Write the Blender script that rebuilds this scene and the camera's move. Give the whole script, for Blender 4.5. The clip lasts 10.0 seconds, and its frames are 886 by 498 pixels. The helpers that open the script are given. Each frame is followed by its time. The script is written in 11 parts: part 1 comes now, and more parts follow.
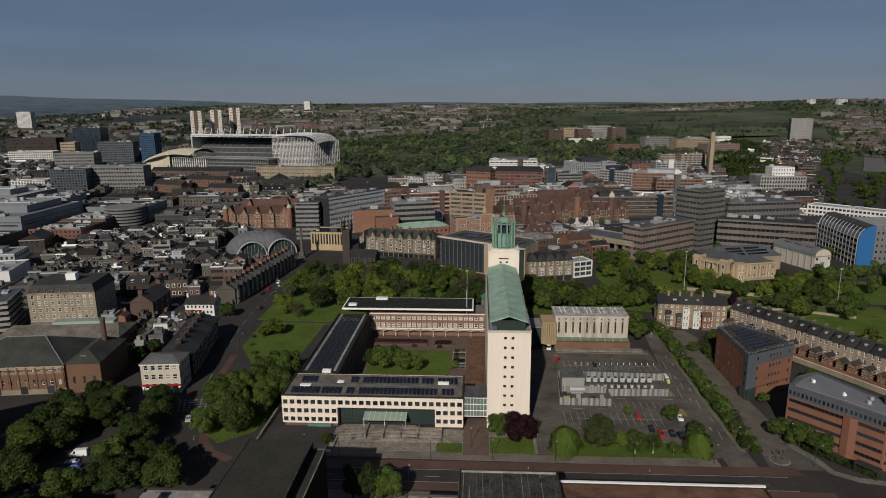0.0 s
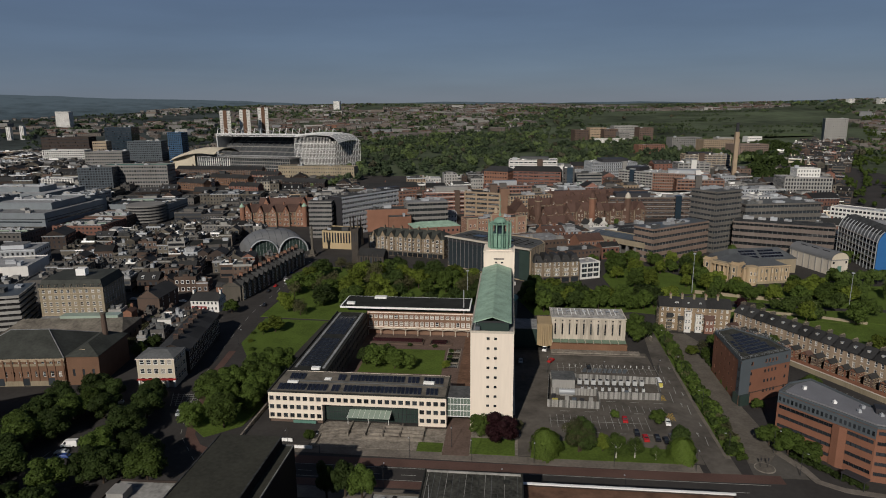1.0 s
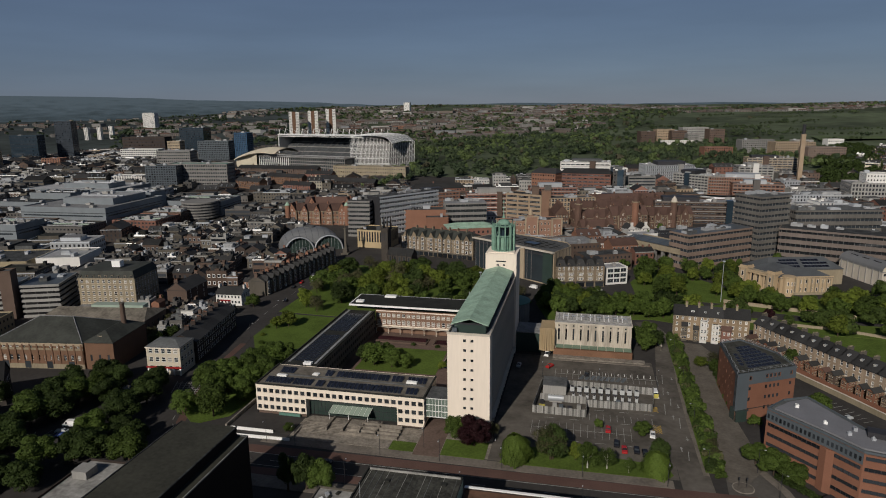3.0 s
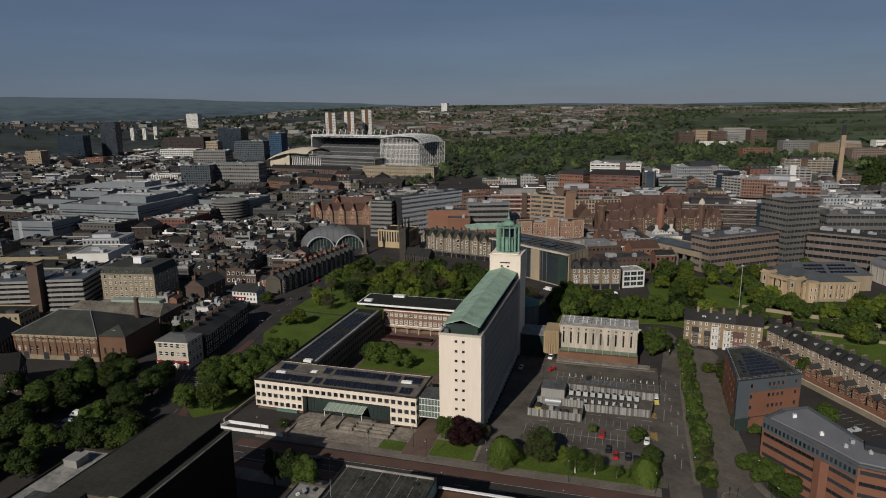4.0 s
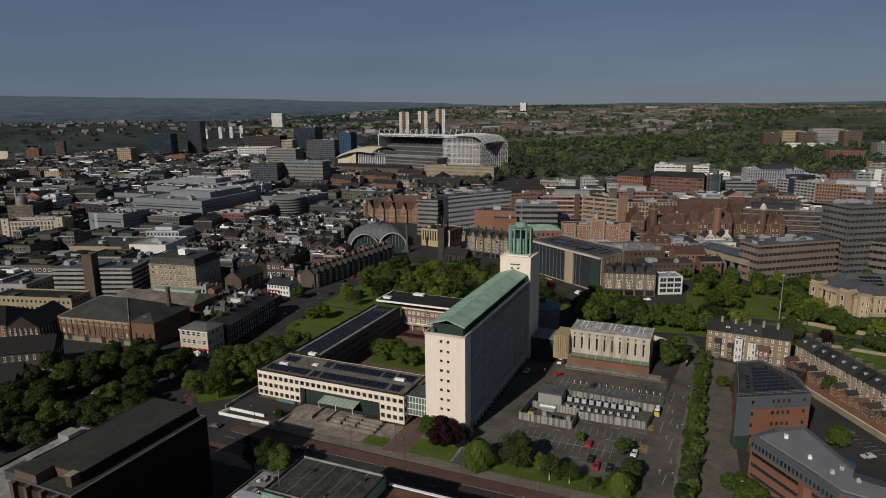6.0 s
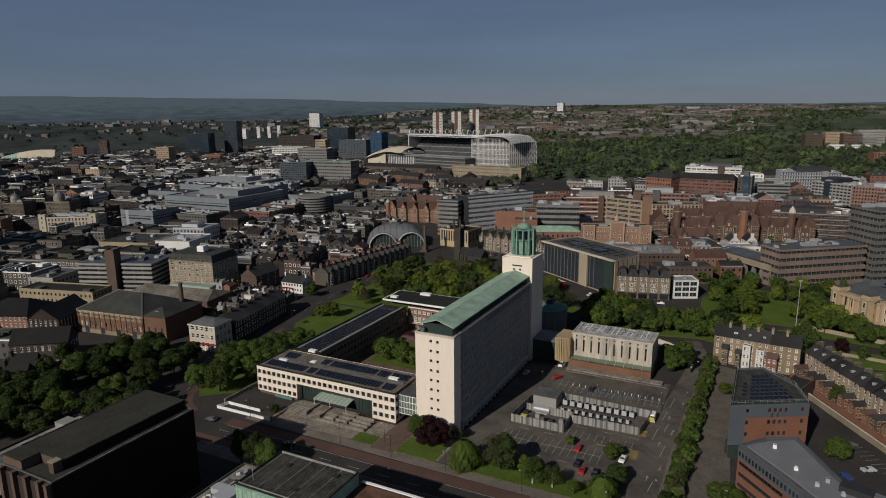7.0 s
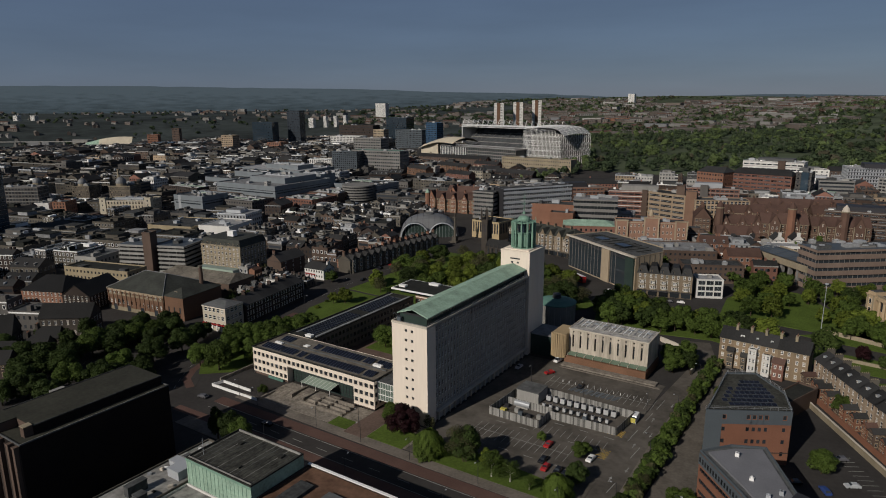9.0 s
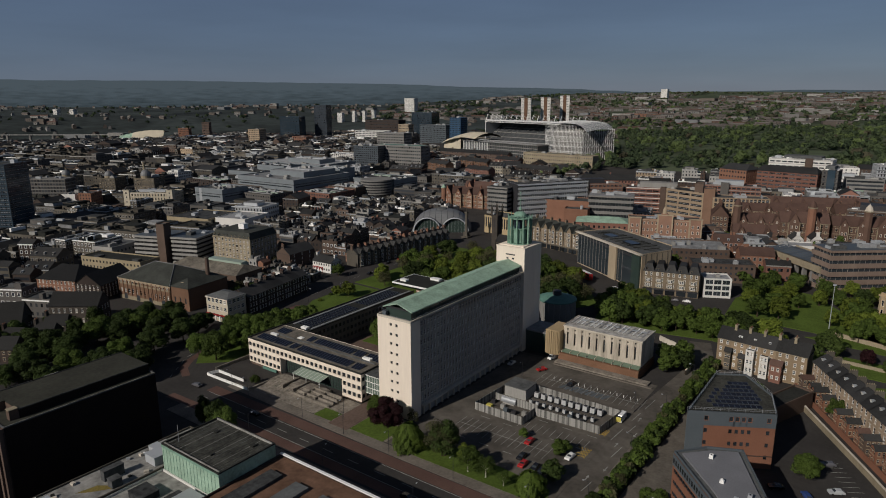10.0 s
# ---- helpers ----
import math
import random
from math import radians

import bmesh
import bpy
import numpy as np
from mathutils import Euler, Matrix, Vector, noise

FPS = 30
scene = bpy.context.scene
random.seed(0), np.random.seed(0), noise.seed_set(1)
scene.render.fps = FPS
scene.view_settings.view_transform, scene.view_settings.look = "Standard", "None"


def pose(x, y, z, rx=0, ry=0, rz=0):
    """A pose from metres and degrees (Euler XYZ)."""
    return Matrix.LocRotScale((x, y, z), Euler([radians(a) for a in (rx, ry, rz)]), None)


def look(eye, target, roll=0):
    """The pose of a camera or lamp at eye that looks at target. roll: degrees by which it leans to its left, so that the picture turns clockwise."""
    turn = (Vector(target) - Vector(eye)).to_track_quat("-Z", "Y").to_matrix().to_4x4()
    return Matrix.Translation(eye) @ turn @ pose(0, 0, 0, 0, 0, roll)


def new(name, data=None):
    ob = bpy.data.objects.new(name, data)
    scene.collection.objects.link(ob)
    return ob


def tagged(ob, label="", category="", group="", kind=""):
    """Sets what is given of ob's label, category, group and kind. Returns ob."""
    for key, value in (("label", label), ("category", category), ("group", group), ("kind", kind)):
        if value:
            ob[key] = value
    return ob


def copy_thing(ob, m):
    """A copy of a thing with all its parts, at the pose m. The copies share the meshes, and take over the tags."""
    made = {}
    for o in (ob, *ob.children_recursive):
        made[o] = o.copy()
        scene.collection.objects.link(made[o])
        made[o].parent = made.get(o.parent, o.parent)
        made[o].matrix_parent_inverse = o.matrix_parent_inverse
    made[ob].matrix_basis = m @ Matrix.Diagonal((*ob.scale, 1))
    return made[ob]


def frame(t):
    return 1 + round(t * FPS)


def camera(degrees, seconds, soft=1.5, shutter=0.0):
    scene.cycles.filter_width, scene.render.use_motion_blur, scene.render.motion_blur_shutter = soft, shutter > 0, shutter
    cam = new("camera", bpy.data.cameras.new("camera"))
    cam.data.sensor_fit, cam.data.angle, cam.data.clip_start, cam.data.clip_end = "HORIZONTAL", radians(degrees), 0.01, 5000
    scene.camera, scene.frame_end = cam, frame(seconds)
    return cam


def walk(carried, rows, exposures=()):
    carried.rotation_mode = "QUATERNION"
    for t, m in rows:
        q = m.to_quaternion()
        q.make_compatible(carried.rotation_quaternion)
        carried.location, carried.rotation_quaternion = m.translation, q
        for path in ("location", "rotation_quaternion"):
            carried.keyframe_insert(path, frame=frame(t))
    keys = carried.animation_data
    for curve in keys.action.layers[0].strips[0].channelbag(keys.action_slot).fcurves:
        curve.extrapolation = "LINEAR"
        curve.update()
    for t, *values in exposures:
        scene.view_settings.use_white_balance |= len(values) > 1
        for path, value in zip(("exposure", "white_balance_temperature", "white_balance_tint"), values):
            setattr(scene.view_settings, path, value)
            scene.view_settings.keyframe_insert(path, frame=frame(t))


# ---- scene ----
cam = camera(68.8, 10.0, soft=1.0)
METRES, EYE, TILT, LEAN, TURN = 158.2, 111.8, 0.0, 0.0, 3.2
ROWS = [
    (0.0, 0.0, 0.0, 0.0, -0.07, -12.51, 0.33),
    (0.5, 0.0499, -0.0001, -0.0002, 1.24, -12.5, 0.36),
    (1.0, 0.1012, 0.0012, -0.0003, 2.67, -12.52, 0.37),
    (1.5, 0.1509, 0.0035, -0.0003, 4.12, -12.51, 0.38),
    (2.0, 0.2006, 0.007, -0.0006, 5.7, -12.48, 0.39),
    (2.5, 0.2516, 0.012, -0.001, 7.44, -12.43, 0.41),
    (4.0, 0.4006, 0.0362, -0.0019, 12.74, -12.3, 0.53),
    (4.5, 0.4493, 0.0471, -0.0021, 14.53, -12.28, 0.56),
    (5.0, 0.4981, 0.0599, -0.002, 16.37, -12.28, 0.54),
    (5.5, 0.546, 0.074, -0.0021, 18.21, -12.28, 0.54),
    (7.0, 0.6877, 0.1247, -0.0034, 23.49, -12.21, 0.52),
    (7.5, 0.7336, 0.1446, -0.0037, 24.93, -12.24, 0.45),
    (8.0, 0.778, 0.1649, -0.0039, 26.45, -12.5, 0.39),
    (8.5, 0.8231, 0.1871, -0.0041, 28.14, -12.76, 0.33),
    (9.0, 0.8665, 0.21, -0.0044, 29.8, -12.97, 0.3),
    (9.5, 0.909, 0.2339, -0.0046, 31.21, -13.2, 0.25),
    (10.0, 0.9513, 0.259, -0.0051, 32.62, -13.38, 0.17),
]
walk(cam, [(t, pose(0, 0, EYE, TILT, LEAN, TURN) @ pose(METRES * x, METRES * y, METRES * z, 90 + pitch, roll, yaw)) for t, x, y, z, yaw, pitch, roll in ROWS], [(0.0, 0.03), (4.0, 0.0), (10.0, -0.1)])

# ---- daylight: a low morning sun behind the viewer, thin hazy sky ----
SUN_TO = Vector((-0.33, -1.65, 1.0)).normalized()
world = bpy.data.worlds.new("sky")
scene.world = world
world.use_nodes = True
wn = world.node_tree
sky = wn.nodes.new("ShaderNodeTexSky")
sky.sky_type, sky.sun_disc = "NISHITA", False
sky.sun_elevation, sky.sun_rotation = math.asin(SUN_TO.z), math.atan2(SUN_TO.x, SUN_TO.y)
sky.altitude, sky.air_density, sky.dust_density, sky.ozone_density = 100, 1.0, 0.15, 4.0
# thin even haze over the clear sky
veil = wn.nodes.new("ShaderNodeMix")
veil.data_type = "RGBA"
veil.inputs[0].default_value = 0.74
veil.inputs[7].default_value = (2.08, 2.93, 4.85, 1)
wn.links.new(sky.outputs[0], veil.inputs[6])
# faint drawn-out streaks of thin cloud
cloud_at, cloud_map, cloud, cloud_amt, streaks = (wn.nodes.new("ShaderNode" + q) for q in ("TexCoord", "Mapping", "TexNoise", "MapRange", "Mix"))
cloud_map.inputs["Scale"].default_value = (2.2, 2.2, 16)
cloud.inputs["Scale"].default_value, cloud.inputs["Detail"].default_value = 1.6, 5
cloud_amt.inputs[1].default_value, cloud_amt.inputs[2].default_value, cloud_amt.inputs[3].default_value, cloud_amt.inputs[4].default_value = 0.3, 0.75, 0.94, 1.08
streaks.data_type, streaks.blend_type = "RGBA", "MULTIPLY"
streaks.inputs[0].default_value = 1.0
wn.links.new(cloud_at.outputs["Generated"], cloud_map.inputs[0]), wn.links.new(cloud_map.outputs[0], cloud.inputs["Vector"])
wn.links.new(cloud.outputs["Fac"], cloud_amt.inputs[0]), wn.links.new(veil.outputs[2], streaks.inputs[6]), wn.links.new(cloud_amt.outputs[0], streaks.inputs[7])
# a clear sky: pale near the horizon, deeper towards the zenith
up, fall, deep = (wn.nodes.new("ShaderNode" + q) for q in ("SeparateXYZ", "MapRange", "Mix"))
fall.inputs[1].default_value, fall.inputs[2].default_value, fall.inputs[3].default_value, fall.inputs[4].default_value = 0.1, 0.7, 1.12, 0.5
deep.data_type, deep.blend_type = "RGBA", "MULTIPLY"
deep.inputs[0].default_value = 1.0
wn.links.new(cloud_at.outputs["Generated"], up.inputs[0]), wn.links.new(up.outputs["Z"], fall.inputs[0])
wn.links.new(streaks.outputs[2], deep.inputs[6]), wn.links.new(fall.outputs[0], deep.inputs[7])
wn.links.new(deep.outputs[2], wn.nodes["Background"].inputs[0])
wn.nodes["Background"].inputs[1].default_value = 0.038
sun = new("sun", bpy.data.lights.new("sun", "SUN"))
sun.data.energy, sun.data.angle, sun.data.color = 3.4, radians(0.5), (1.0, 0.925, 0.835)
sun.matrix_world = look(SUN_TO * 200, (0, 0, 0))


# ---- materials ----
MATS = {}


def mat(name, col, rough=0.85, metal=0.0, var=0.12, scale=0.12, fine=0.08, fscale=2.5, rnd=0.0, isl=0.0, bump=0.0, streak=False, spec=0.12):
    """A procedural surface: a base colour with broad stains, fine grain and, if wanted, a shift per object or island."""
    m = bpy.data.materials.new(name)
    m.use_nodes = True
    nt = m.node_tree
    n, l = nt.nodes, nt.links
    b = n["Principled BSDF"]
    b.inputs["Roughness"].default_value = rough
    b.inputs["Metallic"].default_value = metal
    b.inputs["Specular IOR Level"].default_value = spec
    tc = n.new("ShaderNodeTexCoord")
    src = tc.outputs["Object"]
    if streak:
        mp = n.new("ShaderNodeMapping")
        mp.inputs["Scale"].default_value = (1, 1, 0.12)
        l.new(src, mp.inputs[0])
        src = mp.outputs[0]
    val = None

    def add(sock, amount, centre=0.5):
        nonlocal val
        k = n.new("ShaderNodeMath")
        k.operation = "MULTIPLY_ADD"
        k.inputs[1].default_value = 2 * amount
        k.inputs[2].default_value = -2 * amount * centre
        l.new(sock, k.inputs[0])
        if val is None:
            val = k.outputs[0]
        else:
            s = n.new("ShaderNodeMath")
            l.new(val, s.inputs[0]), l.new(k.outputs[0], s.inputs[1])
            val = s.outputs[0]

    for amount, sc, det in ((var, scale, 4), (fine, fscale, 3)):
        if amount:
            t = n.new("ShaderNodeTexNoise")
            t.inputs["Scale"].default_value, t.inputs["Detail"].default_value = sc, det
            l.new(src, t.inputs["Vector"])
            add(t.outputs["Fac"], amount * 1.8)
            last = t
    if rnd:
        add(n.new("ShaderNodeObjectInfo").outputs["Random"], rnd)
    if isl:
        add(n.new("ShaderNodeNewGeometry").outputs["Random Per Island"], isl)
    if val is not None:
        one = n.new("ShaderNodeMath")
        one.inputs[1].default_value = 1.0
        l.new(val, one.inputs[0])
        h = n.new("ShaderNodeHueSaturation")
        h.inputs["Color"].default_value = (*col, 1)
        l.new(one.outputs[0], h.inputs["Value"])
        l.new(h.outputs[0], b.inputs["Base Color"])
    else:
        b.inputs["Base Color"].default_value = (*col, 1)
    if bump and val is not None:
        bp = n.new("ShaderNodeBump")
        bp.inputs["Strength"].default_value, bp.inputs["Distance"].default_value = bump, 0.1
        l.new(last.outputs["Fac"], bp.inputs["Height"])
        l.new(bp.outputs[0], b.inputs["Normal"])
    MATS[name] = m
    return m


def leafmat(name, col, rnd=0.3, isl=0.2):
    m = mat(name, col, rough=0.7, var=0.25, scale=0.5, fine=0.2, fscale=1.5, rnd=rnd, isl=isl, spec=0.15)
    n, l = m.node_tree.nodes, m.node_tree.links
    b, out = n["Principled BSDF"], n["Material Output"]
    tr, mx = n.new("ShaderNodeBsdfTranslucent"), n.new("ShaderNodeMixShader")
    l.new(b.inputs["Base Color"].links[0].from_socket, tr.inputs[0])
    mx.inputs[0].default_value = 0.25
    l.new(b.outputs[0], mx.inputs[1]), l.new(tr.outputs[0], mx.inputs[2]), l.new(mx.outputs[0], out.inputs[0])
    return m


stone_white = mat("pale_portland_stone", (0.74, 0.655, 0.555), var=0.06, fine=0.05, streak=True, fscale=1.2)
stone_grey = mat("weathered_pale_stone", (0.5, 0.455, 0.385), var=0.22, fine=0.12, streak=True)
sand = mat("sandstone", (0.34, 0.275, 0.195), var=0.18, fine=0.12, rnd=0.1, streak=True)
sandmid = mat("greyed_sandstone", (0.26, 0.22, 0.155), var=0.2, fine=0.14, rnd=0.1, streak=True)
# brown theatre brick, its flank's shade put into the colour
shaded_brick = mat("brown_brick_painted_shade", (0.014, 0.011, 0.01), var=0.2, fine=0.15)
unit_grey = mat("grey_painted_steel", (0.4, 0.41, 0.41), rough=0.5, var=0.1, rnd=0.15)
bath_brick = mat("warm_brown_brick", (0.15, 0.088, 0.058), var=0.2, fine=0.15, fscale=3)
stone_cream = mat("cream_cladding", (0.5, 0.45, 0.35), var=0.12, fine=0.06)
blue_dull = mat("dull_blue_panels", (0.04, 0.085, 0.15), rough=0.3, var=0.1)
path_brown = mat("brown_grey_path", (0.115, 0.102, 0.086), rough=0.9, var=0.25, scale=0.2, fine=0.2, fscale=1.0)
olive = (0.075, 0.112, 0.02)
golden = mat("golden_sandstone", (0.4, 0.305, 0.195), var=0.15, fine=0.1, streak=True)
terrace_tan = mat("tan_terrace_stone", (0.235, 0.176, 0.115), var=0.22, fine=0.16, rnd=0.14, fscale=3)
brick_rust = mat("rust_brown_brick", (0.2, 0.095, 0.062), var=0.15, fine=0.12, fscale=4)
slate_blue = mat("slate_grey_cladding", (0.085, 0.1, 0.112), rough=0.5, var=0.1, fine=0.06)
podium_brick = mat("brown_podium_brick", (0.17, 0.095, 0.06), var=0.2, fine=0.15, fscale=3)
tan_rib = mat("tan_ribbed_stone", (0.36, 0.275, 0.165), var=0.12, fine=0.1)
hall_roof = mat("blotched_white_roof", (0.36, 0.35, 0.33), var=0.5, scale=0.3, fine=0.35, fscale=1.1)
terrace_brick = mat("buff_brown_terrace_brick", (0.285, 0.22, 0.158), var=0.18, fine=0.14, rnd=0.14, fscale=4)
stained = mat("stained_pale_membrane", (0.24, 0.235, 0.22), var=0.45, scale=0.25, fine=0.3, fscale=0.9)
moss = mat("yellow_moss", (0.19, 0.15, 0.045), var=0.3, fine=0.3)
goldrender = mat("gold_stone_pillars", (0.4, 0.31, 0.185), var=0.12, fine=0.08, streak=True)
dark_glass_clad = mat("dark_glass_cladding", (0.04, 0.05, 0.062), rough=0.2, var=0.15, fine=0.0, spec=0.6)
conc_mid = mat("grey_weathered_concrete", (0.19, 0.185, 0.175), var=0.15, fine=0.1, streak=True)
sandark = mat("sooty_sandstone", (0.098, 0.088, 0.073), var=0.25, fine=0.15, rnd=0.15, streak=True)
sootstone = mat("black_sooty_stone", (0.06, 0.052, 0.045), var=0.3, fine=0.2)
brick = mat("red_brick", (0.19, 0.098, 0.075), var=0.15, fine=0.12, rnd=0.18, fscale=4)
brickmaroon = mat("maroon_brick", (0.112, 0.07, 0.054), var=0.2, fine=0.15, rnd=0.12, fscale=3)
brick_or = mat("orange_brick", (0.22, 0.115, 0.078), var=0.12, fine=0.1, rnd=0.12, fscale=4)
brick_pink = mat("pink_brick", (0.27, 0.16, 0.115), var=0.14, fine=0.12, fscale=4)
road_far = mat("pale_highway_concrete", (0.13, 0.13, 0.12), var=0.2, fine=0.1)
birch = mat("white_birch_bark", (0.45, 0.43, 0.38), var=0.3, fine=0.3)
brick_br = mat("brown_brick", (0.105, 0.075, 0.06), var=0.2, fine=0.12, rnd=0.2, fscale=4)
brick_dk = mat("dark_plum_brick", (0.05, 0.039, 0.034), var=0.2, fine=0.12, rnd=0.2, fscale=4)
brick_buff = mat("buff_brick", (0.3, 0.23, 0.16), var=0.18, fine=0.14, rnd=0.12, fscale=4)
concrete = mat("concrete", (0.27, 0.265, 0.25), var=0.15, fine=0.1, rnd=0.12, streak=True)
conc_dk = mat("dark_concrete", (0.1, 0.094, 0.088), var=0.2, fine=0.1, rnd=0.1, streak=True)
conc_brown = mat("brown_concrete_band", (0.2, 0.15, 0.122), var=0.2, fine=0.15, streak=True)
conc_twr = mat("dark_stained_concrete_band", (0.125, 0.118, 0.108), var=0.2, fine=0.15, streak=True)
conc_grb = mat("grey_brown_concrete_band", (0.15, 0.125, 0.11), var=0.2, fine=0.15, streak=True)
glass_slate = mat("slate_curtain_glass", (0.028, 0.036, 0.042), rough=0.1, var=0.15, fine=0.0, spec=0.6)
render_wh = mat("white_render", (0.62, 0.61, 0.58), var=0.1, fine=0.06, rnd=0.08, streak=True)
render_cr = mat("cream_render", (0.47, 0.42, 0.33), var=0.1, fine=0.06, rnd=0.08, streak=True)
metal_lt = mat("light_metal_cladding", (0.42, 0.44, 0.46), rough=0.45, metal=0.3, var=0.08, fine=0.05, rnd=0.15)
metal_dk = mat("dark_metal", (0.05, 0.05, 0.055), rough=0.5, metal=0.4, var=0.1, rnd=0.1)
metal_blue = mat("blue_grey_cladding", (0.1, 0.118, 0.135), rough=0.45, metal=0.2, var=0.1, rnd=0.2)
paint_blue = mat("bright_blue_panel", (0.03, 0.12, 0.3), rough=0.4, var=0.08)
shellgrey = mat("weathered_zinc_shell", (0.17, 0.175, 0.18), rough=0.5, metal=0.2, var=0.12, fine=0.08)
white_paint = mat("white_painted_metal", (0.78, 0.78, 0.76), rough=0.45, var=0.05, fine=0.03)
copper = mat("verdigris_copper", (0.27, 0.385, 0.3), rough=0.6, var=0.3, scale=0.22, fine=0.2, fscale=1.4, streak=False)
copper_lan = mat("lantern_verdigris", (0.18, 0.3, 0.235), rough=0.6, var=0.25, scale=0.35, fine=0.15)
roof_brown = mat("brown_stained_roof", (0.145, 0.13, 0.108), var=0.45, scale=0.18, fine=0.3, fscale=0.9)
civic_brick = mat("pinkish_brown_brick", (0.19, 0.118, 0.083), var=0.15, fine=0.14, fscale=4)
pool = mat("dark_pond_water", (0.012, 0.014, 0.013), rough=0.06, var=0.0, fine=0.0, spec=0.5)
copper_dk = mat("dark_verdigris", (0.1, 0.2, 0.165), rough=0.55, var=0.2, scale=0.3, fine=0.12)
slate = mat("slate_roof", (0.036, 0.036, 0.036), rough=0.6, var=0.2, fine=0.18, rnd=0.25, fscale=1.5)
# slate in a darker tone for the western roofs
slate_black = mat("black_slate_roof", (0.017, 0.017, 0.017), rough=0.6, var=0.25, fine=0.2, rnd=0.2, fscale=1.5)
gallery_slate = mat("blue_grey_roof_slates", (0.082, 0.088, 0.093), rough=0.5, var=0.2, fine=0.15, fscale=1.5)
tile_red = mat("red_tile_roof", (0.088, 0.054, 0.044), var=0.2, fine=0.15, rnd=0.2)
felt = mat("grey_roof_felt", (0.076, 0.079, 0.08), var=0.35, scale=0.2, fine=0.25, fscale=0.8, rnd=0.5)
felt_dk = mat("black_roof_felt", (0.027, 0.028, 0.025), var=0.35, scale=0.15, fine=0.25, fscale=1.0, rnd=0.2)
felt_worn = mat("worn_streaked_felt", (0.05, 0.05, 0.043), var=0.5, scale=0.3, fine=0.4, fscale=1.2)
felt_lt = mat("pale_roof_membrane", (0.26, 0.265, 0.27), var=0.25, scale=0.2, fine=0.15, fscale=0.8, rnd=0.3)
felt_br = mat("rusty_brown_roof", (0.13, 0.075, 0.05), var=0.4, scale=0.2, fine=0.25, fscale=0.7)
asphalt = mat("asphalt", (0.045, 0.042, 0.04), rough=0.9, var=0.25, scale=0.06, fine=0.15, fscale=0.6)
carpark = mat("car_park_tarmac", (0.098, 0.088, 0.076), rough=0.9, var=0.45, scale=0.09, fine=0.2, fscale=0.5)
roof_lilac = mat("grey_sheet_roof", (0.17, 0.172, 0.185), rough=0.6, var=0.15, fine=0.1)
asphalt_lt = mat("worn_asphalt", (0.09, 0.083, 0.074), rough=0.9, var=0.25, scale=0.08, fine=0.15, fscale=0.7)
redway = mat("red_bus_lane", (0.1, 0.06, 0.05), rough=0.9, var=0.2, scale=0.1, fine=0.15)
paving = mat("paving", (0.15, 0.132, 0.113), rough=0.9, var=0.3, scale=0.15, fine=0.2, fscale=1.0)
paving_red = mat("red_brick_paving", (0.12, 0.085, 0.07), rough=0.9, var=0.2, scale=0.2, fine=0.2, fscale=1.2)
setts = mat("grey_stone_steps", (0.2, 0.178, 0.15), rough=0.9, var=0.4, scale=0.35, fine=0.35, fscale=1.0)
lineweb = mat("road_paint", (0.27, 0.27, 0.255), rough=0.8, var=0.2, fine=0.3, fscale=3)
yellow = mat("yellow_paint", (0.42, 0.28, 0.05), rough=0.8, var=0.2, fine=0.2)
lime = mat("faded_yellow_panel", (0.48, 0.42, 0.1), rough=0.6, var=0.05)
grass = mat("mown_grass", (0.072, 0.108, 0.02), rough=0.95, var=0.25, scale=0.1, fine=0.25, fscale=1.2, bump=0.3)
# far ground and slopes: distance haze painted into the base colours
field = mat("far_ground", (0.066, 0.082, 0.048), rough=0.95, var=0.75, scale=0.004, fine=0.35, fscale=0.03)
hazed_woodland_floor = mat("hazed_wooded_slopes", (0.037, 0.045, 0.043), rough=0.95, var=0.7, scale=0.005, fine=0.4, fscale=0.03)
meadow = mat("rough_meadow", (0.082, 0.108, 0.05), rough=0.95, var=0.3, scale=0.01, fine=0.2, fscale=0.2)
glass = mat("window_glass", (0.025, 0.03, 0.035), rough=0.08, var=0.0, fine=0.0, rnd=0.6, spec=0.6)
glass_bl = mat("pale_blinds_behind_glass", (0.3, 0.28, 0.25), rough=0.25, var=0.1, rnd=0.3, spec=0.5)
glass_far = mat("dark_window_glass", (0.03, 0.034, 0.04), rough=0.12, var=0.0, fine=0.0, isl=0.7, spec=0.6)
glass_gr = mat("green_tinted_glass", (0.034, 0.052, 0.046), rough=0.08, var=0.15, fine=0.0, spec=0.6)
glass_canopy = mat("pale_green_glass", (0.3, 0.37, 0.31), rough=0.15, var=0.1, fine=0.05, spec=0.6)
glass_blue = mat("blue_curtain_glass", (0.026, 0.042, 0.058), rough=0.08, var=0.1, fine=0.0, rnd=0.3, spec=0.7)
solar = mat("solar_cells", (0.012, 0.014, 0.024), rough=0.18, var=0.1, fine=0.0, rnd=0.3, spec=0.5)
bark = mat("bark", (0.06, 0.045, 0.032), var=0.25, fine=0.25)
willow_leaf = leafmat("willow_leaves", olive)
LEAF = [leafmat("leaf_mid_green", (0.066, 0.1, 0.02)), leafmat("leaf_dark_green", (0.036, 0.056, 0.014)),
        leafmat("leaf_spring_yellow", (0.112, 0.145, 0.022)), leafmat("leaf_copper_beech", (0.035, 0.011, 0.014))]
leaf_park = leafmat("park_leaves", (0.058, 0.086, 0.02), isl=0.2)
# far woodland leaves, lifted in colour to stand for haze
leaf_wood = leafmat("hazed_woodland_leaves", (0.076, 0.104, 0.05), isl=0.16)
